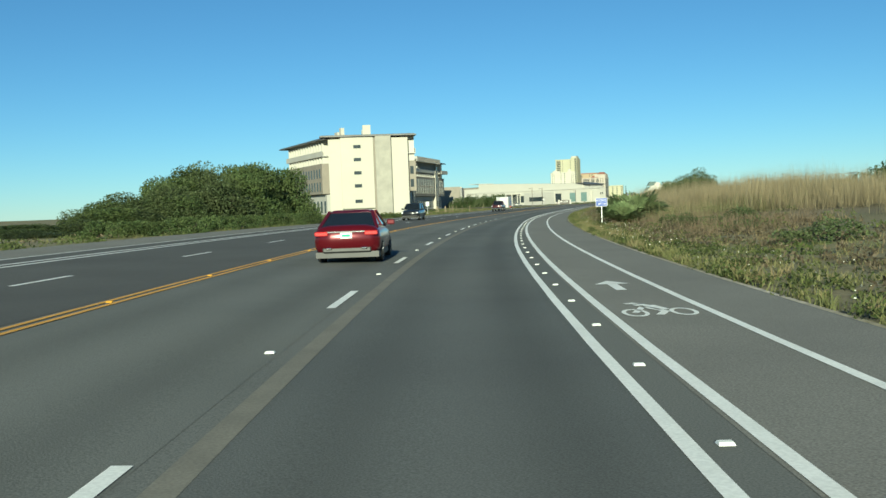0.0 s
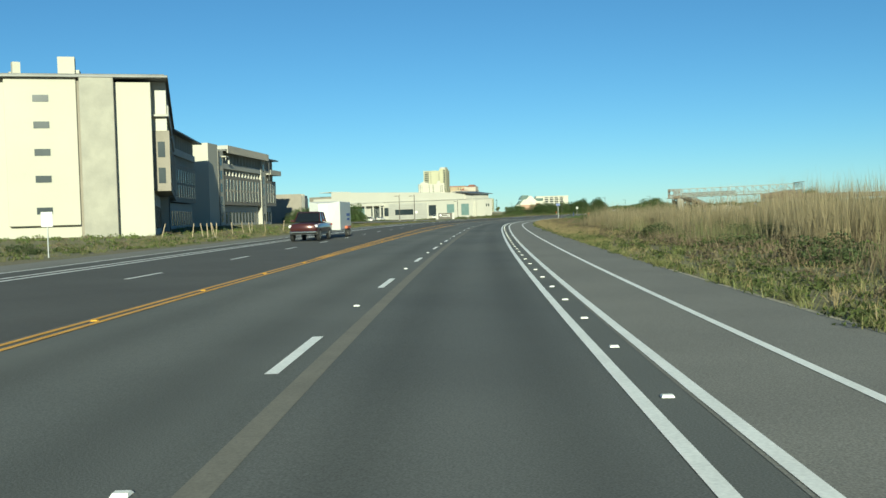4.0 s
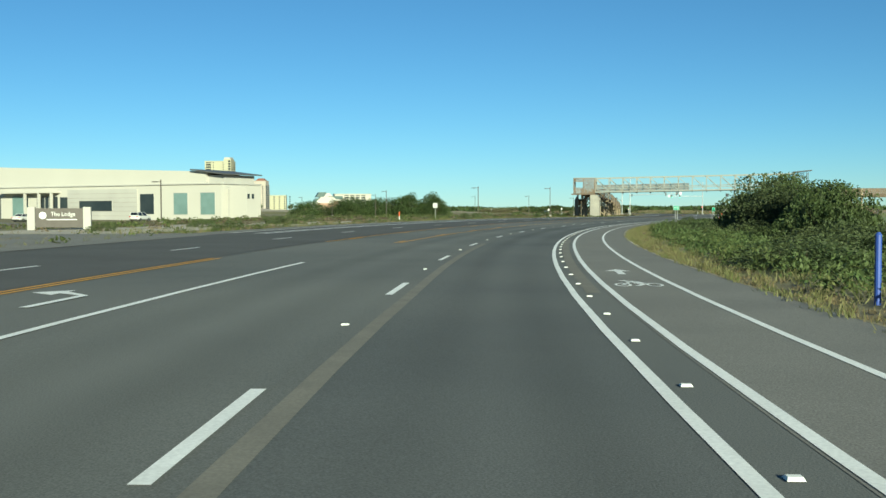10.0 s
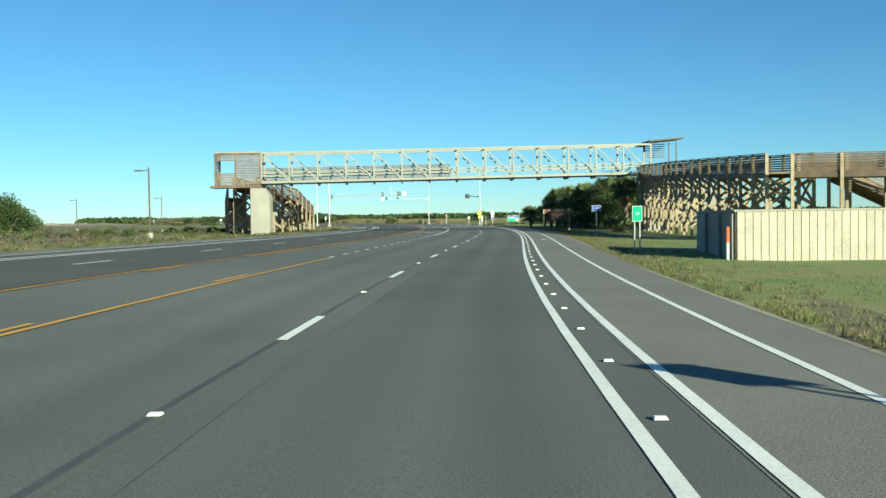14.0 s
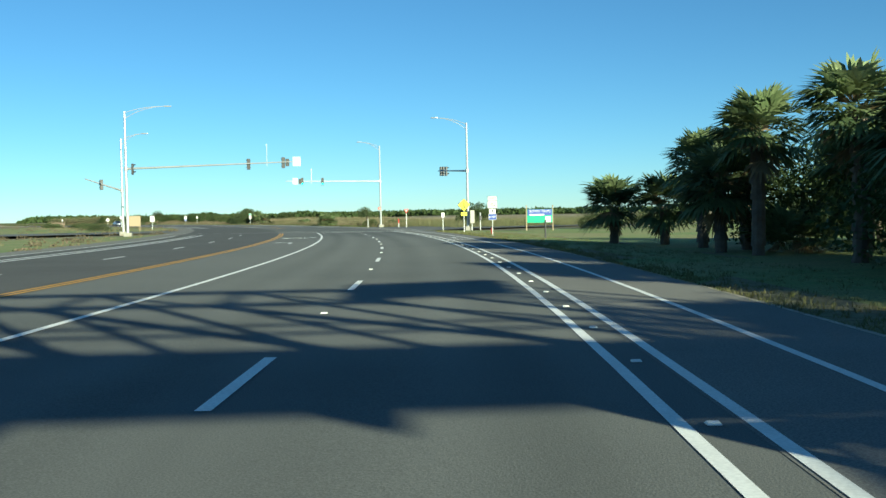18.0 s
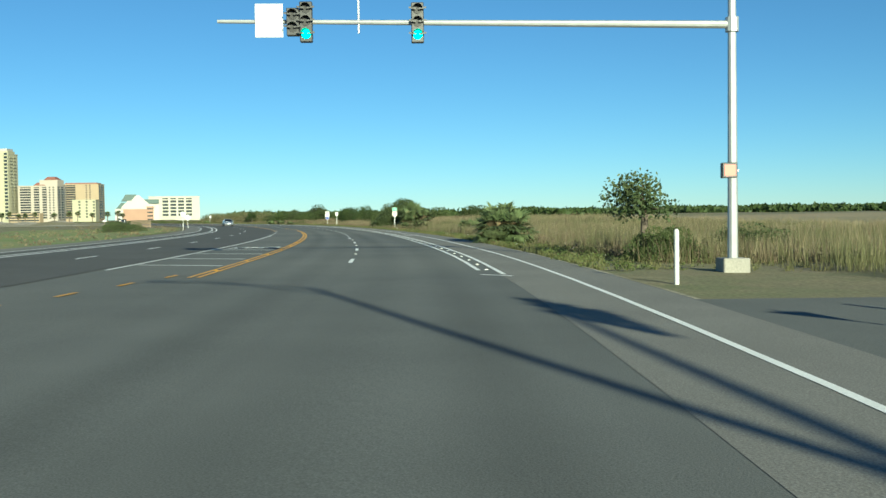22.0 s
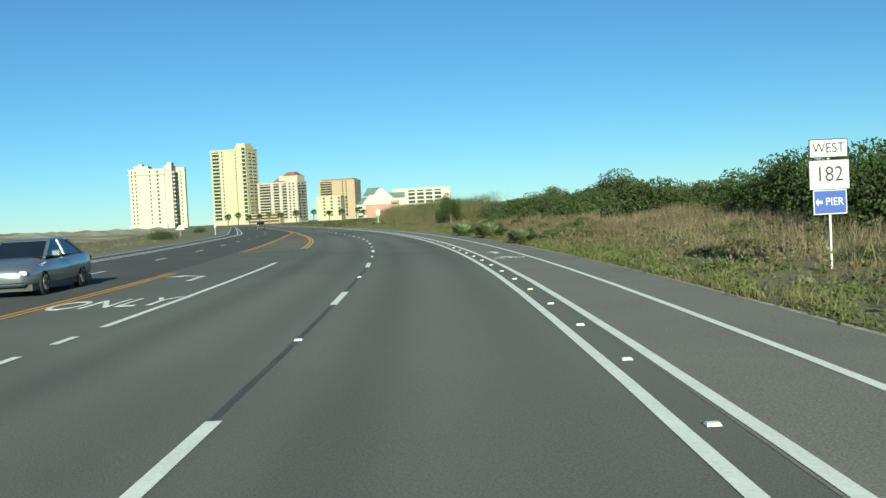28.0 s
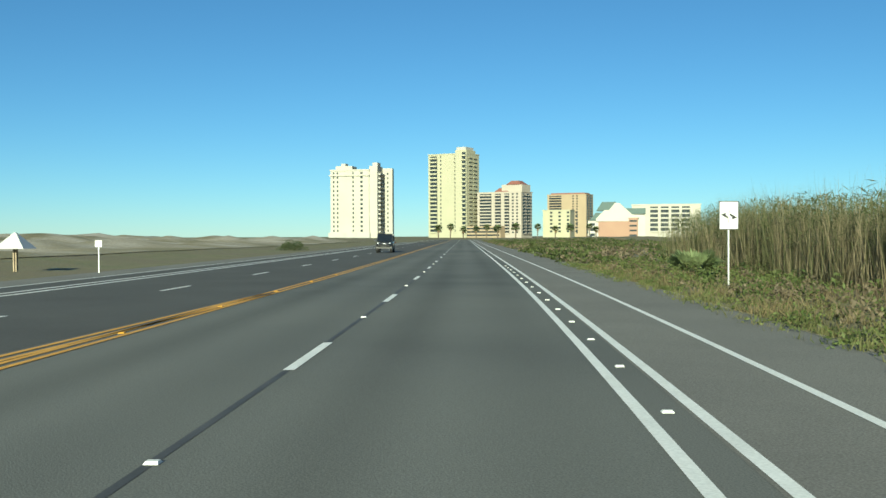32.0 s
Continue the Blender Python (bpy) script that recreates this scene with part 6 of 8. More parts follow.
# concrete enclosure
enc = thing("concrete_enclosure", stand(456.0, 9.2, -0.1, -2), "low concrete enclosure with pilasters on the lawn", "enclosure")
part("wall", Geo().slab(0, 0.25, 0, 9.6, -0.3, 1.75), M_CONCRETE, enc)
part("wall", Geo().slab(0.25, 7.2, 0, 0.25, -0.3, 1.75), M_CONCRETE, enc)
part("wall", Geo().slab(6.95, 7.2, 0.25, 9.6, -0.3, 1.75), M_CONCRETE, enc)
part("wall", Geo().slab(0.25, 6.95, 9.35, 9.6, -0.3, 1.75), M_CONCRETE, enc)
for y in (0.1, 3.0, 6.4):
    part("pilaster", Geo().slab(-0.12, 0, y, y + 0.5, -0.3, 1.7), M_CONCRETE, enc)
part("coping", Geo().slab(-0.08, 7.28, -0.08, 0.33, 1.75, 1.82).slab(-0.08, 0.33, 0.33, 9.68, 1.75, 1.82), M_CONCRETE, enc)
# board-marked front face, its sunlit look painted in by the paler tone
for k in range(25):
    part("board", Geo().slab(0.05 + 0.285 * k, 0.31 + 0.285 * k, -0.05, -0.004, -0.2, 1.74), M_BOARD_SUNLIT, enc)
part("pipe", Geo().tube((7.6, -0.1, 0.2), (10.5, 0.4, 0.2), 0.16, 0.16, 10), M_BLACKMETAL, enc)

# ---------------------------------------------------------------- signals at the crossing
signal_pole(stand(639, -24.2, -0.1), 12.2, (16.9, -1.6, 0), "tall galvanised signal pole with a long mast arm over the road", (1, 0.2, 0), ((11.8, 3, None, 180), (15.2, 3, None, 180), (15.6, 2, None, 180), (0.4, 3, None, 90)), 16.5, 13.6, 3.8, 6.6, 0.5)
signal_pole(stand(685.5, 8.7, -0.1), 12.2, (-14.2, -0.3, 0), "tall galvanised signal pole with green lights on its mast arm", (-1, 0, 0), ((8.8, 3, 0, 0), (11.8, 3, 0, 0), (12.15, 2, None, 0)), 12.8, 10.4, 2.8, 6.9, 0.1)
signal_pole(stand(643.5, 10.75, -0.1), 11.6, (-1.2, 10.6, 0), "galvanised signal pole with dark signal heads facing the side road", (-1, 0.15, 0), ((8.2, 3, None, 100), (9.3, 3, None, 100), (10.3, 3, None, 100)), None, None, 3.2, 6.4, 0.5)
signal_pole(stand(651, -26.0, -0.1), 10.4, (-3.4, -3.0, 0), "galvanised signal pole with a short dark arm", (1, 0, 0), ((2.5, 3, None, 200),), None, None, 2.2, 4.8, 1.2)
# side road
cross = Geo()
hd = heading(662)
for side, l0, l1, s0, s1 in ((1, 4.0, 150, 648, 676), (-1, -19, -70, 652, 672)):
    a, b = at(s0, l0, -0.004), at(s1, l0, -0.004)
    d = Vector((math.cos(hd), math.sin(hd), 0)) * abs(l1 - l0) * side
    n = (b - a).normalized() * (5 if side > 0 else 2)
    a2, b2 = a + d + n, b + d - n
    cross.add([a, b, b2, a2], [(0, 1, 2, 3)])
tagged(part("road_side_street", cross, M_ASPHALT), "grey asphalt side street joining the highway", "road", kind="structure")

tagged(ribbon("road_side_corner", 630, 654, lambda s: right_edge(s) - 0.3, lambda s: float(np.interp(s, [630, 636, 640, 644, 647, 650, 654], [5.1, 5.5, 6.6, 9.4, 14, 20, 30])), -0.003, M_ASPHALT), "grey asphalt flare where the side street joins", "road", kind="structure")
box = thing("push_button_post", on_ground(643.4, 12.1), "short grey post with a dark crossing button box", "crossing post")
part("post", Geo().tube((0, 0, -0.15), (0, 0, 1.95), 0.05, 0.05, 10), M_GALV, box)
part("button_box", Geo().box(0, -0.12, 1.35, 0.28, 0.2, 0.5), M_BLACKMETAL, box, bevel=0.03)
cab = thing("control_cabinet", stand(642.9, 11.05, -0.1), "white metal traffic control cabinet beside the signal pole", "cabinet")
part("body", Geo().slab(-0.24, 0.24, -0.22, 0.22, 0.7, 2.1), M_STUCCO, cab, bevel=0.02)
part("door", Geo().slab(-0.2, 0.2, -0.235, -0.221, 0.76, 2.04), M_STUCCO, cab)
part("stem", Geo().tube((0, 0, -0.2), (0, 0, 0.7), 0.06, 0.06, 10), M_GALV, cab)
near = thing("pedestrian_signal", stand(643.1, 9.8, 2.0), "dark pedestrian signal box bracketed to the signal pole", "pedestrian signal", "pedestrian signals")
part("signal_box", Geo().box(0, -0.05, 0.6, 0.3, 0.42, 0.42), M_BLACKMETAL, near, bevel=0.03)
part("bracket", Geo().bar((0, 0, 0.6), (0.5, 0.05, 0.6), 0.05), M_GALV, near)
far_box = thing("pedestrian_signal", stand(684.9, 8.35, 2.1), "pedestrian signal with a red lamp on the pole", "pedestrian signal", "pedestrian signals")
part("signal_box", Geo().box(0, -0.12, 0.6, 0.42, 0.2, 0.42), M_BLACKMETAL, far_box, bevel=0.02)
part("lens", Geo().box(0, -0.225, 0.6, 0.3, 0.01, 0.3), M_REDLIGHT, far_box)
part("bracket", Geo().bar((0, 0, 0.6), (0.3, 0, 0.6), 0.05), M_GALV, far_box)

# ---------------------------------------------------------------- signs
def blue_sign(m, rows, label, top, w, h, arrow=True):
    sg = signpost(m, "guide_sign", label, top)
    plate(sg, w, h, top - h / 2, M_SIGNBLUE, M_SIGNWHITE)
    if len(rows) == 1:
        arrow_left(sg, -w * 0.38, top - h / 2, w * 0.14, h * 0.24, M_SIGNWHITE)
        letters(sg, rows[0], h * 0.36, top - h / 2, M_SIGNWHITE, w * 0.09)
    else:
        arrow_left(sg, -w * 0.38, top - h * 0.30, w * 0.12, h * 0.16, M_SIGNWHITE)
        letters(sg, rows[0], h * 0.3, top - h * 0.30, M_SIGNWHITE, w * 0.07)
        letters(sg, rows[1], h * 0.3, top - h * 0.70, M_SIGNWHITE, w * 0.07)
    return sg


blue_sign(on_ground(65, 7.0), ["LODGE", "LEFT LN"], "blue two-line guide sign lettered LODGE and LN", 1.75, 0.76, 0.56)
blue_sign(on_ground(290.5, 7.0), ["LODGE"], "blue guide sign reading LODGE with an arrow", 2.95, 0.66, 0.42)
blue_sign(on_ground(507, 8.3), ["PIER"], "small blue guide sign beside the lawn", 2.6, 0.8, 0.5)
sg = signpost(on_ground(424, 6.3), "bike_route_sign", "green bicycle route sign on twin posts", 2.15, True)
plate(sg, 0.72, 0.5, 1.9, M_SIGNGREEN, M_SIGNWHITE)
bicycle(sg, 0, 1.88, 0.6, M_SIGNWHITE)
sg = signpost(on_ground(465, 6.7), "route_sign", "small green route sign on twin posts beside the lawn", 2.0, True)
plate(sg, 0.46, 0.72, 1.72, M_SIGNGREEN, M_SIGNWHITE)
letters(sg, "182", 0.16, 1.72, M_SIGNWHITE)


def west_sign(m, top, label, below, size=1.0):
    top = top / size
    sg = signpost(m, "route_sign", label, top)
    sg.scale = (size,) * 3
    z = top - 0.2
    plate(sg, 0.92, 0.44, z, M_SIGNWHITE, M_BLACK)
    letters(sg, "WEST", 0.33, z, M_BLACK)
    z -= 0.62
    plate(sg, 0.98, 0.72, z, M_SIGNWHITE, M_BLACK)
    letters(sg, "182", 0.5, z, M_BLACK)
    z -= 0.64
    if below == "both":
        plate(sg, 0.66, 0.46, z, M_SIGNWHITE)
        part("arrow", Geo().prism([(-0.03, z - 0.18), (0.03, z - 0.18), (0.03, z), (0.12, z), (0, z + 0.18), (-0.12, z), (-0.03, z)], -0.07, -0.064), M_BLACK, sg)
        z -= 0.56
    plate(sg, 0.80, 0.58, z, M_SIGNBLUE, M_SIGNWHITE)
    letters(sg, "PIER", 0.26, z, M_SIGNWHITE, 0.1)
    arrow_left(sg, -0.27, z, 0.16, 0.2, M_SIGNWHITE)
    return sg


west_sign(on_ground(613.2, 7.0), 3.0, "WEST 182 route sign above arrow and PIER plates", "both", 0.78)
west_sign(on_ground(859, 8.55), 2.87, "WEST 182 route sign above a blue PIER sign", "one", 0.92)
sg = signpost(on_ground(630.7, 7.7), "pedestrian_sign", "fluorescent yellow diamond pedestrian crossing sign", 3.0, False)
plate(sg, 0.86, 0.86, 2.58, M_SIGNYELLOW, M_BLACK, diamond=True)
plate(sg, 0.6, 0.36, 1.72, M_SIGNYELLOW, M_BLACK)
g = Geo().bar((0, -0.07, 2.75), (0.02, -0.07, 2.45), 0.01, 0.15).tube((0, -0.075, 2.87), (0, -0.065, 2.87), 0.07, 0.07, 12).bar((0.02, -0.07, 2.45), (-0.12, -0.07, 2.2), 0.01, 0.085).bar((0.02, -0.07, 2.45), (0.14, -0.07, 2.2), 0.01, 0.085).bar((-0.15, -0.07, 2.5), (0.15, -0.07, 2.68), 0.01, 0.07)
part("walker_symbol", g, M_BLACK, sg)
part("arrow", Geo().bar((-0.15, -0.07, 1.66), (0.15, -0.07, 1.78), 0.01, 0.06), M_BLACK, sg)
sg = signpost(on_ground(666, 8.1), "yield_sign", "red and white triangular yield sign", 2.6)
part("sign_plate", Geo().prism([(-0.3, 2.5), (0.3, 2.5), (0, 1.98)], -0.06, -0.045), M_SIGNRED, sg)
part("sign_face", Geo().prism([(-0.14, 2.41), (0.14, 2.41), (0, 2.16)], -0.068, -0.062), M_SIGNWHITE, sg)
sg = signpost(on_ground(791, 8.6), "bike_parking_sign", "green bicycle sign above a white no-parking sign", 2.9)
plate(sg, 0.62, 0.5, 2.62, M_SIGNGREEN, M_SIGNWHITE)
bicycle(sg, 0, 2.58, 0.5, M_SIGNWHITE)
plate(sg, 0.62, 0.62, 2.02, M_SIGNWHITE)
letters(sg, "P", 0.46, 2.02, M_BLACK)
g = ring(Geo(), 0, -0.072, 2.02, 0.26, 0.05, 20)
g.bar((-0.18, -0.076, 2.2), (0.18, -0.076, 1.84), 0.006, 0.05)
part("red_ring", g, M_SIGNRED, sg)
plate(sg, 0.3, 0.14, 1.62, M_SIGNWHITE)
sg = signpost(on_ground(843, 7.6), "speed_sign", "small white regulatory sign beside the shoulder", 2.6)
plate(sg, 0.5, 0.66, 2.25, M_SIGNWHITE)
sg = signpost(on_ground(989, 7.95), "lane_shift_sign", "white sign with two black curved lane arrows", 2.7)
plate(sg, 0.62, 0.9, 2.3, M_SIGNWHITE, M_BLACK)
g = Geo()
for a, b in (((-0.02, 2.08), (-0.03, 2.22)), ((-0.03, 2.22), (-0.12, 2.3)), ((0.02, 2.46), (0.03, 2.34)), ((0.03, 2.34), (0.12, 2.26))):
    g.bar((a[0], -0.068, a[1]), (b[0], -0.068, b[1]), 0.006, 0.05)
g.prism([(-0.25, 2.33), (-0.1, 2.23), (-0.1, 2.38)], -0.072, -0.064).prism([(0.25, 2.23), (0.1, 2.17), (0.1, 2.33)], -0.072, -0.064)
part("arrow", g, M_BLACK, sg)
for s, l, h, w, hh, lb in ((165, -21.5, 2.3, 0.6, 0.75, "white sign seen from behind on a wooden post"), (1002, -17.0, 1.5, 0.32, 0.3, "small white plate on a dark post"), (346.5, -37.5, 2.7, 0.75, 0.75, "back of a white octagonal stop sign at the lodge entrance"),
                           (444.9, -33.5, 2.6, 0.75, 0.75, "small white sign on a post beyond the road"), (640, 7.3, 1.9, 0.35, 0.5, "small white sign on a thin post"), (708, -24, 2.2, 0.7, 0.9, "white sign on a post beyond the road"), (809.4, -20, 2.75, 0.75, 0.75, "back of a white octagonal sign beyond the road")):
    sg = signpost(on_ground(s, l), "small_sign", lb, h)
    if "octagonal" in lb:
        part("sign_plate", Geo().prism([(0.38 * math.cos(math.pi * (k + 0.5) / 4), h - 0.38 + 0.38 * math.sin(math.pi * (k + 0.5) / 4)) for k in range(8)], -0.06, -0.045), M_SIGNWHITE, sg)
    else:
        plate(sg, w, hh, h - hh / 2, M_SIGNWHITE)
dia = signpost(on_ground(834.3, -19.6), "diamond_sign", "white diamond sign seen from behind", 2.4)
plate(dia, 0.8, 0.8, 1.9, M_SIGNWHITE, None, diamond=True)

# tours billboard
bb = thing("billboard", on_ground(635.7, 16.5, -6), "green and blue advertising board on wooden posts", "billboard")
for x in (-1.35, 1.35):
    part("post", Geo().box(x, 0, 1.15, 0.1, 0.1, 2.9), M_TIMBER, bb)
part("panel", Geo().box(0, -0.08, 1.5, 2.58, 0.04, 1.36), M_SIGNGREEN, bb)
part("sky_band", Geo().box(0, -0.104, 1.86, 2.5, 0.01, 0.62), M_SIGNBLUE, bb)
letters(bb, "SEGWAY TOURS", 0.33, 1.98, M_SIGNWHITE, 0, -0.115, 0.9)
part("text_bar", Geo().box(-0.3, -0.112, 1.62, 1.5, 0.006, 0.16), M_SIGNWHITE, bb)
part("logo", Geo().box(0.85, -0.112, 1.15, 0.55, 0.006, 0.6), M_SIGNWHITE, bb)
# park board
M_PARKBOARD = mat("stained_park_board", (0.12, 0.06, 0.045), (0.085, 0.045, 0.035), scale=2, rough=0.8, fine=14, island=0.25)
pb = thing("park_sign", on_ground(540, 7.2, 8), "brown wooden park board with cut-out letters between posts", "park sign")
for x in (-1.5, 1.7):
    part("post", Geo().box(x, 0, 1.2, 0.14, 0.14, 3.0), M_TIMBER, pb)
for k, (x, w) in enumerate(((0.1, 3.0), (0.1, 3.0), (0.35, 2.6), (0.35, 2.6), (0.5, 2.2))):
    part("board", Geo().box(x, -0.02, 2.45 - 0.3 * k, w, 0.06, 0.27), M_PARKBOARD, pb)
for k, (wd, x, sz) in enumerate((("GULF STATE PARK", 0.1, 0.26), ("", 0, 0.2), ("PARK HEADQUARTERS", 0.35, 0.2), ("DOG PARK", 0.3, 0.2), ("CABINS", 0.3, 0.2))):
    if wd:
        letters(pb, wd, sz, 2.45 - 0.3 * k, M_STUCCO, x, -0.06, 0.85)
# lodge monument
lm = thing("entrance_monument", on_ground(372.8, -41.6, 25), "dark entrance monument lettered The Lodge between grey piers", "monument sign")
part("panel", Geo().slab(-1.9, 1.9, -0.15, 0.15, 0.2, 1.8), M_BRONZE, lm)
for x in (-2.2, 2.2):
    part("pier", Geo().slab(x - 0.3, x + 0.3, -0.3, 0.3, -0.3, 1.9), M_STUCCO_GREY, lm)
letters(lm, "The Lodge", 0.5, 1.3, M_SIGNWHITE, 0.3, -0.16)
part("text_bar", Geo().box(0.2, -0.16, 0.85, 2.4, 0.01, 0.08), M_SIGNWHITE, lm)
part("emblem", ring(Geo(), -1.3, -0.16, 1.2, 0.3, 0.3), M_SIGNWHITE, lm)
# wooden board by the crossing
wb = thing("wooden_board", on_ground(692, -27), "plain orange plywood board on two posts", "board")
part("panel", Geo().box(0, 0, 1.5, 2.0, 0.06, 1.5), M_TAN, wb)
for x in (-0.9, 0.9):
    part("post", Geo().box(x, 0.06, 0.9, 0.1, 0.1, 2.2), M_TIMBER, wb)

for s, l, col, band, lb in ((317, 6.9, M_SIGNBLUE, None, "blue plastic marker post in the verge"), (312, 10.5, M_ORANGE, 1, "orange and white marker post in the verge"), (432, 10.9, M_ORANGE, 1, "orange and white marker post on the lawn"),
                            (456, 8.9, M_ORANGE, 1, "orange and white marker post beside the enclosure"), (671, 8.1, M_SIGNRED, 1, "red and white marker post in the verge"),
                            (416, -27, M_ORANGE, 1, "orange and white marker post beyond the road"), (680.6, 5.7, M_SIGNWHITE, None, "thin white post at the kerb"), (601.6, 8.6, M_BLACKMETAL, None, "dark leaning timber post on the lawn")):
    marker_post(on_ground(s, l), col, 1.2, 0.06, lb, band)
M_HYDRANT = mat("hydrant_red", (0.30, 0.045, 0.03), (0.22, 0.035, 0.025), rough=0.6, speck=0.05)
hy = thing("fire_hydrant", on_ground(620.9, 8.35) @ Matrix.Scale(0.72, 4), "small dull red fire hydrant on the lawn", "fire hydrant")
part("barrel", Geo().tube((0, 0, -0.1), (0, 0, 0.55), 0.1, 0.1, 12), M_HYDRANT, hy)
part("bonnet", Geo().tube((0, 0, 0.55), (0, 0, 0.75), 0.12, 0.04, 12), M_HYDRANT, hy)
part("outlet", Geo().tube((-0.18, 0, 0.45), (0.18, 0, 0.45), 0.055, 0.055, 10), M_HYDRANT, hy)

# parking lamps by the lodge and beyond
for x, y, h in ((-146, 283, 6.3), (-162, 296.6, 6.8), (-190, 360, 5.9), (-171.5, 427.3, 5.9), (-166.9, 455.8, 6.3), (-215, 470, 6.5), (-235, 500, 6.5), (-205, 545, 6.5), (-200, 575, 6.0), (-230, 560, 6.5), (-258, 470, 6.5), (-262, 520, 6.5), (-290, 545, 6.5)):
    street_lamp(world_ground(x, y, 20), h)

# ---------------------------------------------------------------- vehicles
RED = car_paint("red_car_paint", (0.10, 0.004, 0.009), 0.35)
car(stand(28.8, -3.35, 0.0, 2), "sedan", "dark red sedan driving in the inner lane", RED, SEDAN, SEDAN_CAB, (-1.45, 1.45))
car(stand(102, -11.2, 0.0, 180), "suv", "black sport utility vehicle coming the other way", car_paint("black_car_paint", (0.015, 0.016, 0.018), 0.2), SUV, SUV_CAB, (-1.4, 1.4), 0.37, grille=M_BLACKMETAL)
car(stand(865.0, -10.9, 0.0, 180), "sedan", "silver-grey sedan coming the other way", car_paint("silver_car_paint", (0.30, 0.33, 0.37), 0.7), SEDAN, SEDAN_CAB, (-1.45, 1.45))
car(stand(1055, -8.3, 0.0, 180), "jeep", "dark off-road vehicle coming the other way", car_paint("dark_jeep_paint", (0.03, 0.032, 0.035), 0.2), JEEP, JEEP_CAB, (-1.3, 1.3), 0.40, grille=M_BLACKMETAL)
TRUCK = [(-2.95, 0.9, 0.55, 1.25), (-2.85, 0.98, 0.5, 1.3), (-0.6, 1.0, 0.5, 1.32), (1.0, 1.0, 0.5, 1.3), (2.4, 0.98, 0.5, 1.25), (2.85, 0.9, 0.55, 1.2)]
car(stand(184, -11.7, 0.0, 180), "pickup_truck", "dark maroon pickup truck towing a white trailer", car_paint("maroon_paint", (0.06, 0.018, 0.018), 0.3), TRUCK, ((-0.9, 1.35, 1.3, 0.88), (-0.7, 0.7, 1.95, 0.74)), (-1.9, 1.95), 0.44, category="pickup truck")
tr = thing("cargo_trailer", stand(192, -11.7, 0.0, 180), "white box cargo trailer behind the pickup", "trailer", "vehicles")
part("box", Geo().slab(-1.15, 1.15, -3.0, 2.4, 0.6, 2.75), M_SIGNWHITE, tr, bevel=0.05)
part("nose", Geo().loft([[(-1.15, 2.4, 0.6), (1.15, 2.4, 0.6), (1.15, 2.4, 2.75), (-1.15, 2.4, 2.75)], [(-0.35, 3.2, 0.65), (0.35, 3.2, 0.65), (0.35, 3.1, 2.6), (-0.35, 3.1, 2.6)]]), M_SIGNWHITE, tr)
part("drawbar", Geo().bar((0, 3.0, 0.55), (0, 4.6, 0.55), 0.12), M_BLACKMETAL, tr)
part("lettering_bar", Geo().box(-1.16, -1.6, 1.75, 0.012, 1.6, 0.2).box(-1.16, -1.6, 1.4, 0.012, 1.2, 0.16), M_SIGNBLUE, tr)
for sx in (-1, 1):
    part("mudguard", Geo().box(sx * 1.22, -0.9, 0.78, 0.2, 1.9, 0.16), M_ORANGE, tr)
    for y in (-1.35, -0.45):
        wheel(tr, sx * 1.2, y, 0.34)
for x, y, rz, bodyr, cabr, lb in ((-213, 343, 30, SUV, SUV_CAB, "white vehicle parked before the hall"), (-246, 386, 15, SEDAN, SEDAN_CAB, "white vehicle parked before the hall"), (-256, 378, 10, SUV, SUV_CAB, "white vehicle parked before the hall"), (-226, 395, 12, SUV, SUV_CAB, "white vehicle parked before the hall"), (-266, 384, 10, SEDAN, SEDAN_CAB, "white vehicle parked before the hall")):
    car(world_ground(x, y, rz), "parked_car", lb, M_SIGNWHITE, bodyr, cabr, (-1.4, 1.4), 0.35)

# ---------------------------------------------------------------- painted symbols
def bike_mark(s, lat):
    g = Geo()
    g.m = stand(s, lat, Z1 + 0.003)
    for x0 in (-0.33, 0.33):
        for i in range(20):
            a, b = 2 * math.pi * i / 20, 2 * math.pi * (i + 1) / 20
            g.add([(x0 + 0.12 * math.cos(a), 0.34 * math.sin(a), 0), (x0 + 0.18 * math.cos(a), 0.45 * math.sin(a), 0), (x0 + 0.18 * math.cos(b), 0.45 * math.sin(b), 0), (x0 + 0.12 * math.cos(b), 0.34 * math.sin(b), 0)], [(0, 1, 2, 3)])
    for p, q, w in (((-0.33, 0), (-0.1, 0.75), 0.05), ((-0.1, 0.75), (0.1, 0.1), 0.06), ((0.1, 0.1), (-0.05, -0.3), 0.06), ((-0.2, 0.95), (0.0, 1.0), 0.09), ((0.0, 0.9), (0.12, 0.3), 0.09), ((-0.28, 1.15), (-0.12, 1.25), 0.08)):
        p, q = Vector((*p, 0)), Vector((*q, 0))
        d = (q - p).normalized()
        n = Vector((-d.y, d.x, 0)) * w
        g.add([p - n, q - n, q + n, p + n], [(0, 1, 2, 3)])
    part("bicycle_mark", g, M_WHITE, marks)


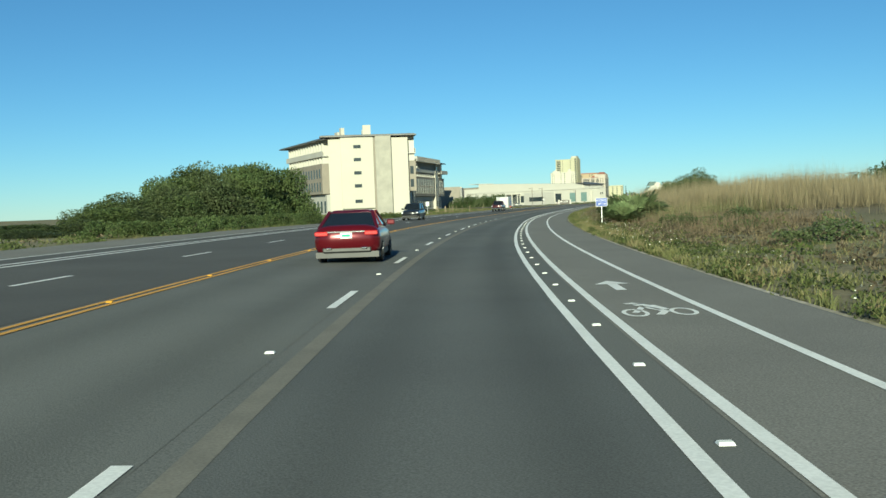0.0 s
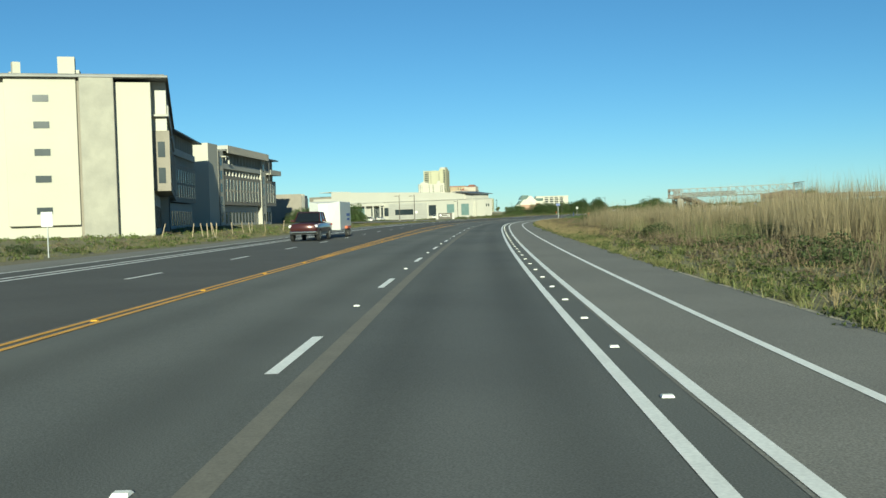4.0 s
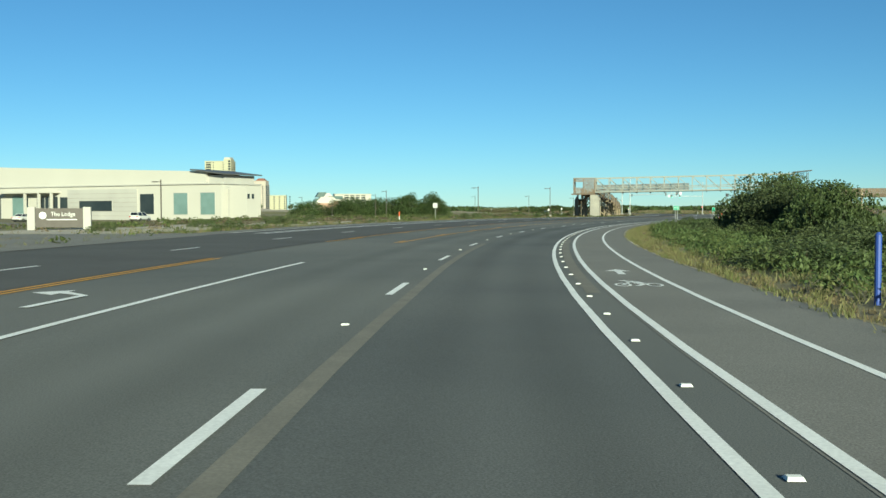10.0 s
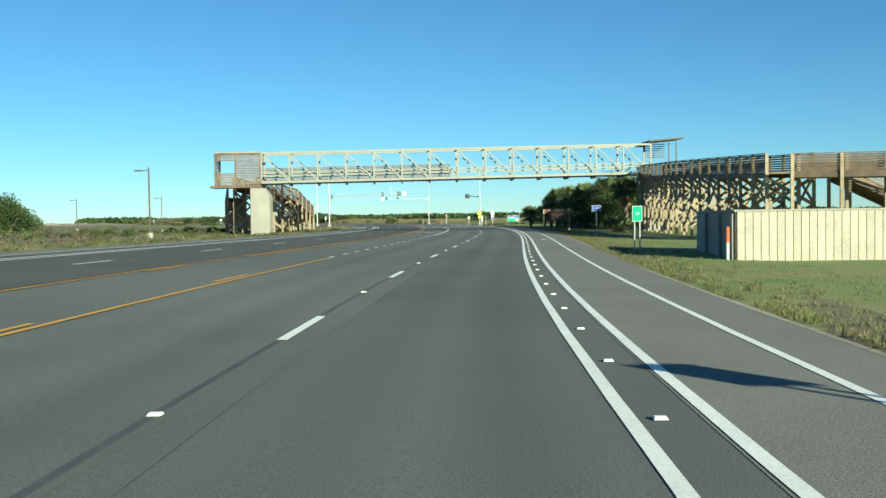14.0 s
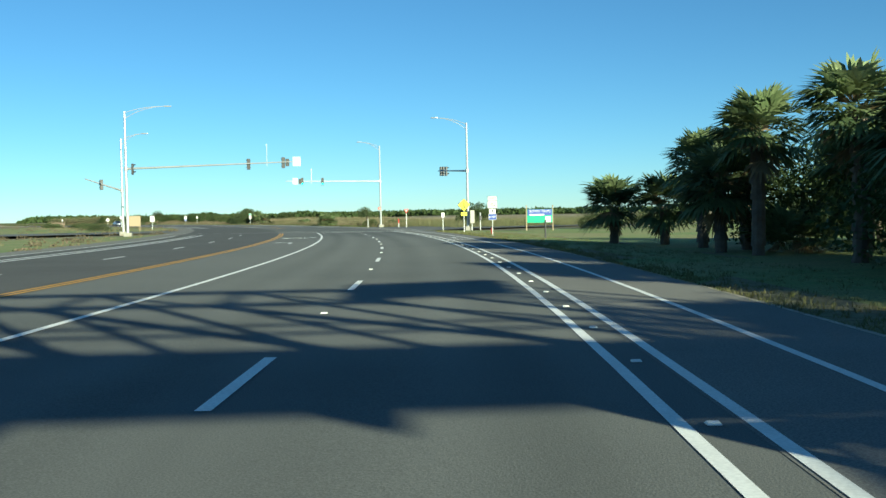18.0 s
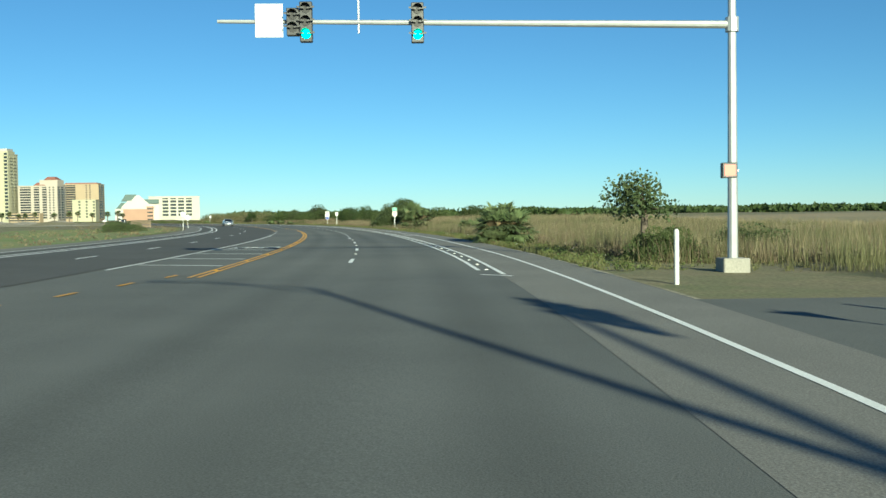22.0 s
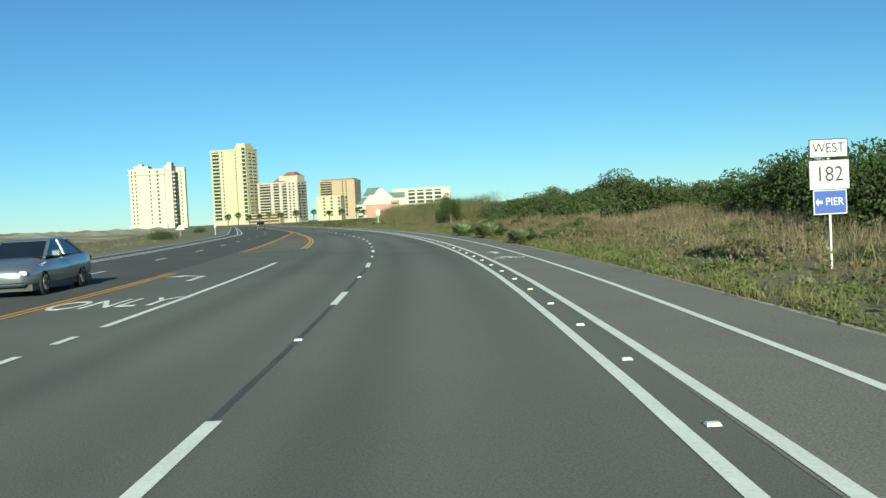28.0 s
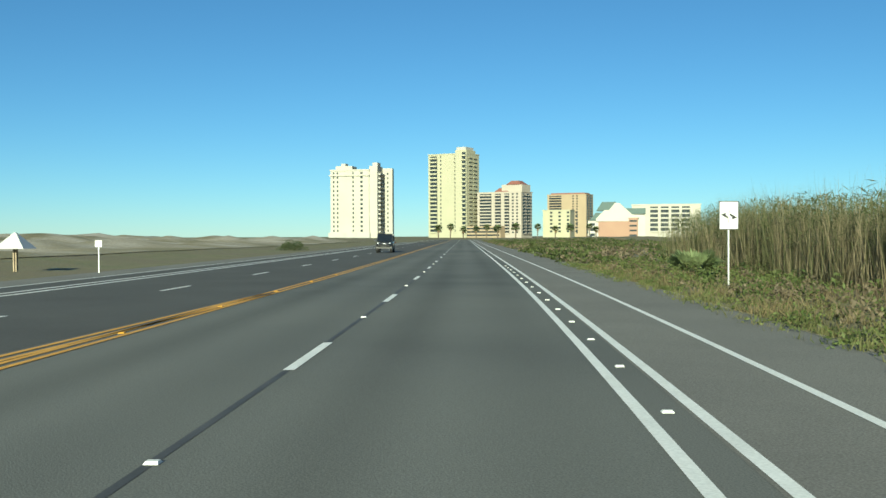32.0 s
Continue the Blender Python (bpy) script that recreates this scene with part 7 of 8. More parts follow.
def arrow_mark(s, lat, length=1.9, bend=0.0):
    g = Geo()
    g.m = stand(s, lat, Z1 + 0.003)
    w = 0.09
    g.add([(-w, -length / 2, 0), (w, -length / 2, 0), (w, length * 0.2, 0), (-w, length * 0.2, 0)], [(0, 1, 2, 3)])
    if bend:
        g.add([(-w, length * 0.2, 0), (w, length * 0.2, 0), (bend * 0.5, length * 0.45, 0), (bend * 0.5, length * 0.33, 0)], [(0, 1, 2, 3)])
        g.add([(bend * 0.5, length * 0.22, 0), (bend * 0.5, length * 0.56, 0), (bend, length * 0.39, 0)], [(0, 1, 2)])
    else:
        g.add([(-0.32, length * 0.15, 0), (0.32, length * 0.15, 0), (0, length * 0.55, 0)], [(0, 1, 2)])
    part("arrow_mark", g, M_WHITE, marks)


def word_mark(s, lat, words, size=1.0, turn=0):
    m = stand(s, lat, Z1 + 0.003, turn) @ Matrix.Diagonal((0.75, 2.2, 1, 1))
    text_part(words, size, m, M_WHITE, marks, "word_mark")


for s in (13.3, 320, 600.3, 735, 870):
    bike_mark(s, (buffer_r(s) + edge_lat(s)) / 2)
    arrow_mark(s + 4.4, (buffer_r(s) + edge_lat(s)) / 2)
arrow_mark(486, 2.9)
arrow_mark(316, -7.4, 3.2, -1.3)
word_mark(523.4, -7.7, "ONLY", 1.3)
for s in (536, 598):
    arrow_mark(s, -7.6, 3.2, -1.3)
word_mark(612, -7.7, "ONLY", 1.3)
word_mark(709, -7.5, "ONLY", 1.3, 180)
word_mark(859, -7.0, "ONLY", 1.3)
arrow_mark(868, -7.0, 3.2, -1.3)

# ---------------------------------------------------------------- ground covers
def cover(name, s0, s1, l0, l1, material, label, cat, dz=0.02, ds=4.0, dl=3.0, lump=0.0):
    ns, nl = max(2, int((s1 - s0) / ds)), max(2, int(abs(l1 - l0) / dl))
    S, Lt = np.meshgrid(np.linspace(s0, s1, ns), np.linspace(l0, l1, nl))
    s, l = S.ravel(), Lt.ravel()
    h = np.interp(s, GRID, _th)
    x = np.interp(s, GRID, _x) + l * np.cos(h)
    y = np.interp(s, GRID, _y) + l * np.sin(h)
    z = np.concatenate([ground_height(x[i:i + 3000], y[i:i + 3000]) for i in range(0, len(x), 3000)]) + dz
    if lump:
        edge = np.minimum(np.minimum((s - s0), (s1 - s)) / 20, np.minimum(np.abs(l - l0), np.abs(l1 - l)) / 12).clip(0, 1)
        z = z + lump * edge * (0.55 + 0.45 * np.sin(x * 0.17 + 1.1 * np.sin(y * 0.11)) * np.cos(y * 0.13)) * (0.8 + 0.4 * np.sin(x * 0.41 + y * 0.37))
    me = bpy.data.meshes.new(name)
    i = (np.arange(nl - 1)[:, None] * ns + np.arange(ns - 1)[None]).ravel()
    me.from_pydata(np.stack([x, y, z], 1).tolist(), [], np.stack([i, i + 1, i + ns + 1, i + ns], 1).tolist())
    me.materials.append(material)
    me.shade_smooth()
    return tagged(new(name, me), label, cat, kind="structure")


cover("ground_lawn", 404, 642, 4.42, 70, M_LAWN, "mown green lawn beside the highway", "lawn")
cover("ground_lawn_far", 560, 640, -21.2, -70, M_LAWN, "mown grass strip beyond the oncoming lanes", "lawn")
cover("ground_lawn_far", 684, 860, -20.8, -50, M_LAWN, "pale mown grass beyond the oncoming lanes", "lawn")
cover("ground_marsh", 690, 800, 14, 400, M_MARSH, "wide tan marsh grass plain", "marsh", 0.25, 8, 8, 0.25)
cover("ground_dune", 900, 1250, -30, -190, M_DUNE, "low white sand dunes with sparse grass", "dunes", 0.05, 4, 4, 1.3)
cover("ground_dune", 1080, 1400, 30, 120, M_GRASS, "scrubby low ground before the hotels", "ground", 0.05, 8, 8, 0.8)
cover("ground_sand", 345, 420, -27, -45, M_SAND, "bare sand patches beyond the road", "sand", 0.02, 5, 4)
g = Geo()
for s0, s1, l0, l1 in ((322, 356, -18.6, -62),):
    a, b, c, d = at(s0, l0, 0.0), at(s1, l0, 0.0), at(s1 - 8, l1, 0.02), at(s0 + 8, l1, 0.02)
    g.add([a, b, c, d], [(0, 1, 2, 3)])
tagged(part("road_entrance", g, M_ASPHALT_PATH), "grey asphalt entrance drive to the lodge", "road", kind="structure")
cover("parking_lot", 372, 430, -80, -128, M_ASPHALT_PATH, "asphalt forecourt before the hall", "parking lot", 0.06)
tagged(ribbon("kerb", 300, 322, lambda s: left_edge(s) - 0.35, lambda s: left_edge(s) - 0.05, 0.12, M_CONCRETE), "pale concrete kerb at the entrance", "kerb", kind="structure")
tagged(ribbon("ground_verge_sand", S0, 1100, lambda s: right_edge(s) - 0.06, lambda s: right_edge(s) + 0.14, -0.012, M_DUNE), "thin sandy edge along the pavement", "verge", kind="structure")

# ---------------------------------------------------------------- planting
R2 = np.random.default_rng(3)


def scatter(n, s0, s1, l0, l1):
    return [(R2.uniform(s0, s1), R2.uniform(l0, l1)) for _ in range(n)]


# wind-shaped thicket on the seaward side
for k in range(44):
    s = R2.uniform(70, 125)
    l = np.interp(s, [70, 100, 130], [-40, -35.5, -34]) + R2.uniform(-4.5, 4.5)
    hh = np.interp(s, [70, 80, 92, 105, 118, 128], [0.7, 1.4, 3.5, 6.4, 7.4, 5.6]) * R2.uniform(0.8, 1.06) 
    shrub(("tall", "tall_dark")[k % 2], on_ground(s, l, R2.uniform(0, 360), 0.2), "thicket_bush", "wind-shaped dark green coastal thicket", "seaward thicket", (1.0, 1.0, hh / 5.5))
for k in range(60):
    s = R2.uniform(62, 150)
    f = 1.0 if s < 112 else 0.6
    shrub("green", on_ground(s, R2.uniform(-27, -21.5), R2.uniform(0, 360), 0.1), "hedge_bush", "low bright green leafy bush along the road", "roadside hedge", (1.1, 1.1, R2.uniform(0.8, 1.15) * f))
for s, l in scatter(12, 140, 190, -42, -24):
    shrub("low", on_ground(s, l, R2.uniform(0, 360)), "low_bush", "low olive scrub below the lodge", "lodge scrub", (1, 1, R2.uniform(0.6, 1.0)))
# scrub on the landward bank
for s, l in scatter(30, 20, 230, 10, 15):
    shrub("low", on_ground(s, l, R2.uniform(0, 360)), "low_bush", "low olive scrub on the bank", "bank scrub", (1.2, 1.2, R2.uniform(0.5, 1.1)))
for s, l in scatter(18, 90, 125, 38, 62):
    shrub("dark", on_ground(s, l, R2.uniform(0, 360), 0.3), "thicket_bush", "dark rounded thicket behind the reeds", "landward thicket", (1.7, 1.7, R2.uniform(1.2, 1.7)))
for s, l, z in ((134, 17.4, 0.5), (138, 19, 0.6), (143, 18.2, 0.52), (130, 19.6, 0.5)):
    shrub("tall_dark", on_ground(s, l, 31 * s), "bush", "tall dark leafy bush rising out of the reeds", "bank scrub", (0.62, 0.62, z))
for s, l, z in ((124, 19, 0.55), (128, 21, 0.7), (132, 20, 0.6), (137, 22, 0.6)):
    shrub("tall_dark", on_ground(s, l, 40 * s), "bush", "tall leafy bush among the reeds", "bank scrub", (0.6, 0.6, z))
for s, l, z in ((366, 15, 0.62), (370, 13.8, 0.7), (373, 16, 0.75), (379, 14.5, 0.55), (361, 17, 0.6), (384, 17, 0.5)):
    shrub(("tall_dark", "tall")[int(s) % 2], on_ground(s, l, s * 5, 0.2), "bush", "tall dark green bush beside the bike lane", "bike lane bushes", (0.7, 0.7, z))
for s, l, z in ((248, 13.4, 0.75), (251, 15, 0.8), (254, 12.8, 0.7), (295, 16.2, 0.6), (298, 18, 0.6)):
    shrub("olive", on_ground(s, l, s * 5, 0.1), "bush", "grey-green rounded bush on the verge", "bank scrub", (0.8, 0.8, z))
palmetto(on_ground(68, 9.2), 1.35)
palmetto(on_ground(66, 8.4, 70), 1.0)
# clump before the hall, knoll beyond the parking
for k in range(16):
    a, r = R2.uniform(0, 6.28), 11 * math.sqrt(R2.uniform())
    shrub(("olive", "dark")[k % 2], world_ground(-224 + r * math.cos(a) * 1.3, 331 + r * math.sin(a), R2.uniform(0, 360), 0.2), "bush", "dense rounded bushes before the hall", "hall bushes", (1.3, 1.3, R2.uniform(1.6, 2.3)))
for k in range(30):
    u = R2.uniform(0, 1)
    shrub(("olive", "dark")[k % 2], world_ground(-290 + 42 * u + R2.uniform(-4, 4), 546 + 22 * u + R2.uniform(-6, 6), R2.uniform(0, 360), 0.3), "bush", "wooded knoll beyond the lamp posts", "knoll bushes", (2.0, 2.0, R2.uniform(1.5, 1.9) + 1.1 * u))
# bushes before the footbridge
for s, l in scatter(34, 302, 372, 8.2, 15):
    shrub(("olive", "low", "green")[int(s) % 3], on_ground(s, l, R2.uniform(0, 360), 0.1), "bush", "dark green bush beside the bike lane", "bike lane bushes", (1.0, 1.0, R2.uniform(0.55, 0.85) * (1 if l > 10 else 0.7)))
for s, l, z in ((330, 16, 1.0), (342, 18, 1.2), (352, 15.5, 1.2), (362, 17, 1.1), (318, 18, 0.9), (372, 19, 1.0), (350, 22, 1.3)):
    shrub("dense", on_ground(s, l, s * 7, 0.2), "bush", "tall green bush behind the verge", "bike lane bushes", (1.0, 1.0, z * 1.25))
for s, l in scatter(34, 388, 421, 8.6, 17):
    shrub("low", on_ground(s, l, R2.uniform(0, 360)), "low_bush", "low green scrub beside the bike lane", "bike lane bushes", (1.2, 1.2, R2.uniform(0.8, 1.2)))
for s, l in scatter(26, 360, 560, -44, -24):
    shrub("low", on_ground(s, l, R2.uniform(0, 360)), "low_bush", "low scrub beyond the oncoming lanes", "far verge scrub", (1, 1, R2.uniform(0.6, 1.3)))
# oak and palm grove
for s, l, z in ((546, 17, 0.95), (556, 17.5, 1.2), (567, 18, 1.2), (573, 24, 1.0), (579, 18, 0.85), (585, 22, 0.9), (551, 15, 0.8), (562, 15.5, 0.9)):
    oak(on_ground(s, l, s * 31), "big", "dark spreading live oak in the grove", (1.0, 1.0, z))
for s, l, h in ((538, 15.5, 4.6), (548, 14.5, 5.0), (553, 12.5, 4.4), (558, 14.0, 4.0), (563, 12.3, 3.6), (569, 13.0, 4.6), (575, 12.0, 4.4), (580, 13.4, 3.6), (583, 12.5, 3.6), (551, 16.5, 3.2), (556, 12.2, 2.6), (561, 15.5, 3.2), (566, 14.2, 2.6), (572, 14.6, 3.2), (578, 11.6, 2.6)):
    sabal(on_ground(s, l, s * 17), h, 1.02)
for s, l, z in ((546, 16.6, 0.8), (556, 16.2, 0.9), (566, 16.4, 0.8)):
    oak(on_ground(s, l, s * 23), "big", "dark live oak crowded among the palms", (0.62, 0.62, z))
sabal(on_ground(591, 10.3), 2.0, 1.0)
sabal(on_ground(588, 12.2, 60), 2.0, 1.0)
palmetto(on_ground(522, 12.5), 1.1)
palmetto(on_ground(577, 14.5), 1.3)
# by the crossing
for s, l, z in ((640, 24, 1.0), (634, 30, 1.1), (650, 34, 1.0), (700, 15, 0.6)):
    shrub("olive", on_ground(s, l, s * 13), "bush", "olive bush at the edge of the marsh", "marsh bushes", (1.0, 1.0, z))
oak(on_ground(694, 8.4), "thin", "thin young tree at the marsh edge", (0.75, 0.75, 0.75))
shrub("dense", on_ground(692, 8.6), "bush", "green bush at the marsh edge", "marsh bushes", (0.45, 0.45, 0.6))
shrub("dense", on_ground(676, 20.5), "bush", "green bush beyond the side street", "marsh bushes", (0.9, 0.9, 1.65))
for s, l, h, k in ((713.6, 5.6, 0.9, 0.8), (714.9, 6.1, 1.0, 0.86), (713.2, 6.6, 0.9, 0.78)):
    sabal(on_ground(s, l, s * 90), h, k, "low bushy palm with spiky fan fronds at the marsh edge")
palmetto(on_ground(712.6, 5.4, 120), 0.55)
palmetto(on_ground(748, 10, 30), 0.9)
# palm clump and dark tree beside the marsh
for s, l, h, k in ((795, 11.4, 1.0, 1.0), (798, 12.6, 1.2, 1.1), (794, 13.4, 0.9, 0.95), (792.5, 10.6, 0.7, 0.8)):
    sabal(on_ground(s, l, s * 9), h, k, "low bushy sabal palm with spiky fan fronds")
for s, l, k in ((775.7, 7.6, 0.4), (769.5, 8.0, 0.46), (768.4, 8.6, 0.42)):
    sabal(on_ground(s, l, s * 5), 0.8, k, "young palm with dry hanging fronds")
for s, l, z in ((802, 10.4, 0.5), (805, 11.2, 0.56), (806, 13, 0.62), (810, 11.5, 0.6), (813, 14, 0.7), (818, 16, 0.6), (824, 15, 0.45)):
    shrub(("tall_dark", "tall")[int(s) % 2], on_ground(s, l, s * 5, 0.2), "bush", "tall dense green bush beside the marsh", "late bushes", (0.75, 0.75, z))
for s, l, z in ((826, 14, 1.0), (834, 17, 1.0), (842, 16, 1.0)):
    shrub("dense", on_ground(s, l, s * 5, 0.2), "bush", "dense green bush beside the marsh", "late bushes", (0.9, 0.9, z))
for s, l, z in ((935, 26, 0.72), (938, 28, 0.6)):
    shrub("tall_dark", on_ground(s, l, s * 5, 0.2), "tree", "olive-green tree with a ragged crown above the scrub", "late bushes", (0.95, 0.95, z))
for s, l, z in ((936, 19, 0.42), (941, 22, 0.5), (946, 18.5, 0.42), (951, 22, 0.5), (957, 19, 0.4), (963, 23, 0.45), (930, 22, 0.42), (924, 20, 0.38)):
    shrub(("tall", "tall_dark")[int(s) % 2], on_ground(s, l, s * 7, 0.2), "bush", "dense green scrub on the dune ridge", "ridge scrub", (0.8, 0.8, z))
for s, l in scatter(26, 885, 950, 7.5, 14):
    shrub("green", on_ground(s, l, R2.uniform(0, 360), 0.1), "low_bush", "low green weeds in the verge", "verge scrub", (0.7, 0.7, R2.uniform(0.3, 0.55)))
for s, l in scatter(26, 398, 424, 9.6, 15.5):
    shrub(("olive", "dense")[int(s) % 2], on_ground(s, l, R2.uniform(0, 360), 0.15), "bush", "low grey-green scrub beside the bike lane", "bike lane bushes", (0.75, 0.75, R2.uniform(0.3, 0.5)))
for s, l in scatter(16, 852, 900, 9.2, 11.5):
    shrub("green", on_ground(s, l, R2.uniform(0, 360), 0.1), "low_bush", "low green weeds in the verge", "verge scrub", (0.7, 0.7, R2.uniform(0.2, 0.35)))
oak(on_ground(940, 21), "thin", "half-bare thin tree above the scrub", (0.7, 0.7, 0.75))
for s, l, z in ((945, 20, 1.0), (950, 24, 1.2), (958, 24, 1.1), (942, 27, 1.2), (966, 22, 0.9), (925, 22, 1.1), (917, 24, 1.0)):
    shrub(("dense", "olive")[int(s) % 2], on_ground(s, l, s * 5, 0.2), "bush", "dense green scrub below the lone tree", "late bushes", (1.0, 1.0, z))
for s, l in scatter(34, 830, 1000, 18, 34):
    if not 955 < s < 1012 or l > 24:
        shrub(("dense", "olive")[int(s) % 2], on_ground(s, l, R2.uniform(0, 360), 0.2), "bush", "dense green scrub on the dune ridge", "ridge scrub", (1.1, 1.1, R2.uniform(0.9, 1.4)))
for s, l, z in ((871, 16, 0.95), (877, 18, 1.1), (884, 19, 1.1), (880, 22, 1.2), (890, 21, 1.0), (898, 22, 0.95)):
    shrub("dark", on_ground(s, l, s * 3, 0.3), "bush", "tall dark green bush on the bank", "ridge scrub", (1.0, 1.0, z))
oak(on_ground(955.5, 12.4), "pine", "dark scrubby pine standing alone on the bank", (0.6, 0.6, 0.8))
for s, l in scatter(14, 780, 985, 12, 18):
    shrub("low", on_ground(s, l, R2.uniform(0, 360)), "low_bush", "low olive scrub along the verge", "verge scrub", (1, 1, R2.uniform(0.4, 0.9)))
for s, l, k in ((883.7, 5.2, 0.45), (895, 5.3, 0.6), (903.5, 4.9, 0.55), (1001, 9.6, 0.7)):
    palmetto(on_ground(s, l), k, "small spiky yucca clump in the verge")
shrub("dark", on_ground(1001, 14), "bush", "dark green bush in the verge", "verge scrub", (0.7, 0.7, 0.6))
for s, l in ((850, -32), (852, -30.5), (848, -33), (854, -33), (975, -23), (978, -24), (812, -27), (818, -30), (806, -30), (1080, -22), (700, -32), (735, -34)):
    shrub("olive", on_ground(s, l, s * 3), "bush", "olive bush in the grass beyond the road", "far verge scrub", (0.8, 0.8, 0.7))
# skyline of far woods
far = []
rf = np.random.default_rng(12)
for a0, a1, r0, r1, hh, n in ((-75, 32, 620, 900, 5.5, 420), (-110, -75, 500, 800, 11, 120)):
    for k in range(n):
        a, r = radians(rf.uniform(a0, a1)), rf.uniform(r0, r1)
        x, y = -160 - r * math.sin(a), 560 + r * math.cos(a)
        w = rf.uniform(9, 18)
        far.append((x, y, hh * rf.uniform(0.2, 0.5), w, w, hh * rf.uniform(0.3, 0.65)))
p = blob_points(110000, far, rf, 0.7)
tagged(new("far_woods", quads_mesh("far_woods", leaf_quads(p, 2.0, rf), M_LEAF_DARK)), "dark line of distant pine woods", "woods", kind="stuff")
# palms at the hotels
for x, y, h in ((-844, 1259, 4.6), (-859, 1282, 5.4), (-864, 1298, 4.0), (-896, 1338, 4.6), (-883, 1337, 5.4), (-779, 1253, 4.0), (-764, 1254, 4.6), (-844, 1352, 5.4), (-828, 1354, 4.0), (-771, 1309, 4.6), (-830, 1392, 5.4), (-827, 1396, 4.0)):
    sabal(world_ground(x, y, x), h, 1.5)

# reeds and grass
def reed_bed(name, s0, s1, l0, l1, n, h, material, label, cut=-2.0, lean=0.22, ph=0.0):
    rng = np.random.default_rng(int(s0) + n)
    p = strip_spots(rng, n, s0, s1, l0, l1)
    if cut > -2:
        p = patchy(p, 0.16, cut, s0 + ph)
    blades(name, p, h, 0.019, material, label, rng, lean, 12, "reeds", 0.3)


reed_bed("tall_reeds", 30, 100, 17, 30, 3000, 2.0, M_REED, "tall dry tan reeds on the bank", -0.5)
reed_bed("tall_reeds", 62, 190, 12, 24, 6600, 2.6, M_REED, "tall dry tan reeds on the bank", -0.3)
reed_bed("tall_reeds", 186, 222, 9.5, 17, 1800, 2.2, M_REED, "tall dry tan reeds beside the verge", -0.6)
reed_bed("green_reeds", 60, 222, 9.5, 22, 3000, 1.4, M_REED_GREEN, "green reed tufts among the dry reeds", -0.2)
reed_bed("brown_reeds", 40, 240, 9.0, 15, 2600, 0.9, M_REED_BROWN, "brown dead stems below the reeds", -0.2, 0.4)
reed_bed("tall_reeds", 958, 1018, 12.0, 19, 2600, 3.3, M_REED, "tall tan reeds with green tops beside the verge", -1.2)
reed_bed("green_reeds", 956, 1020, 12.0, 20, 2800, 3.6, M_REED_GREEN, "tall green reeds beside the verge", -1.2)
reed_bed("marsh_grass", 690, 792, 7.4, 34, 10000, 1.0, M_REED_GREEN, "tall green marsh grass along the road", -0.9, 0.32)
reed_bed("marsh_grass", 690, 800, 8.2, 46, 8000, 1.05, M_REED, "tan marsh grass behind the verge", -0.3, 0.3, 2.0)
reed_bed("marsh_grass", 690, 800, 7.6, 36, 6500, 0.95, M_REED_BROWN, "brown dead stems in the marsh grass", -0.4, 0.4, 4.0)
reed_bed("marsh_grass", 655, 690, 12.0, 60, 4500, 1.3, M_REED_GREEN, "tall marsh grass beyond the side street")
reed_bed("dune_grass", 800, 985, 9.5, 24, 6000, 0.75, M_REED, "dry grass on the dune bank", -0.1, 0.45)
reed_bed("dune_grass", 800, 985, 9.0, 24, 5000, 0.7, M_REED_BROWN, "brown dead stems on the dune bank", -0.3, 0.45, 3.0)


def verge(name, n, s0, s1, l0, l1, h, material, label, per=3, bias=1.0, cut=-2):
    """Grass in separate tussocks."""
    rng = np.random.default_rng(n + int(abs(l0) * 10) + int(s0))
    p = strip_spots(rng, n * per // 8, s0, s1, l0, l1, bias)
    if cut > -2:
        p = patchy(p, 0.35, cut, s0)
    blades(name, p, h * 0.85, 0.021, material, label, rng, 0.75, 15, "grass", 0.085)


verge("verge_grass", 16000, -5, 404, 5.2, 12, 0.30, M_BLADE, "green and dry verge grass along the pavement", 3, 1.6)
verge("verge_grass", 6200, -5, 306, 5.4, 16, 0.38, M_BLADE_DRY, "dry verge grass along the pavement", 3, 1.2, -0.2)
verge("verge_grass", 14000, 404, 640, 5.2, 10.5, 0.15, M_BLADE, "short lawn grass along the pavement", 3, 1.6)
verge("verge_grass", 14000, 686, 1010, 4.9, 12, 0.32, M_BLADE, "green and dry verge grass along the pavement", 3, 1.6)
verge("verge_grass", 8000, 760, 1010, 5.6, 14, 0.45, M_BLADE_DRY, "dry verge grass along the pavement", 3, 1.2, -0.2)
verge("verge_grass", 9000, 180, 306, 5.4, 9.5, 0.42, M_BLADE_DRY, "golden dry grass along the pavement", 3, 1.2)
verge("verge_grass", 1600, 306, 408, 5.4, 6.6, 0.14, M_BLADE_DRY, "yellow grass fringe before the bushes", 3, 1.0)
verge("far_verge_grass", 9000, 20, 560, -20.5, -34, 0.38, M_BLADE, "grass beyond the oncoming lanes", 3, 1.2)
verge("far_verge_grass", 7000, 140, 330, -26, -75, 0.5, M_BLADE, "tall field grass before the lodge", 3, 1.0)
verge("far_verge_grass", 6000, 130, 1000, -20.5, -40, 0.42, M_BLADE_DRY, "dry grass beyond the oncoming lanes", 3, 1.0, -0.3)


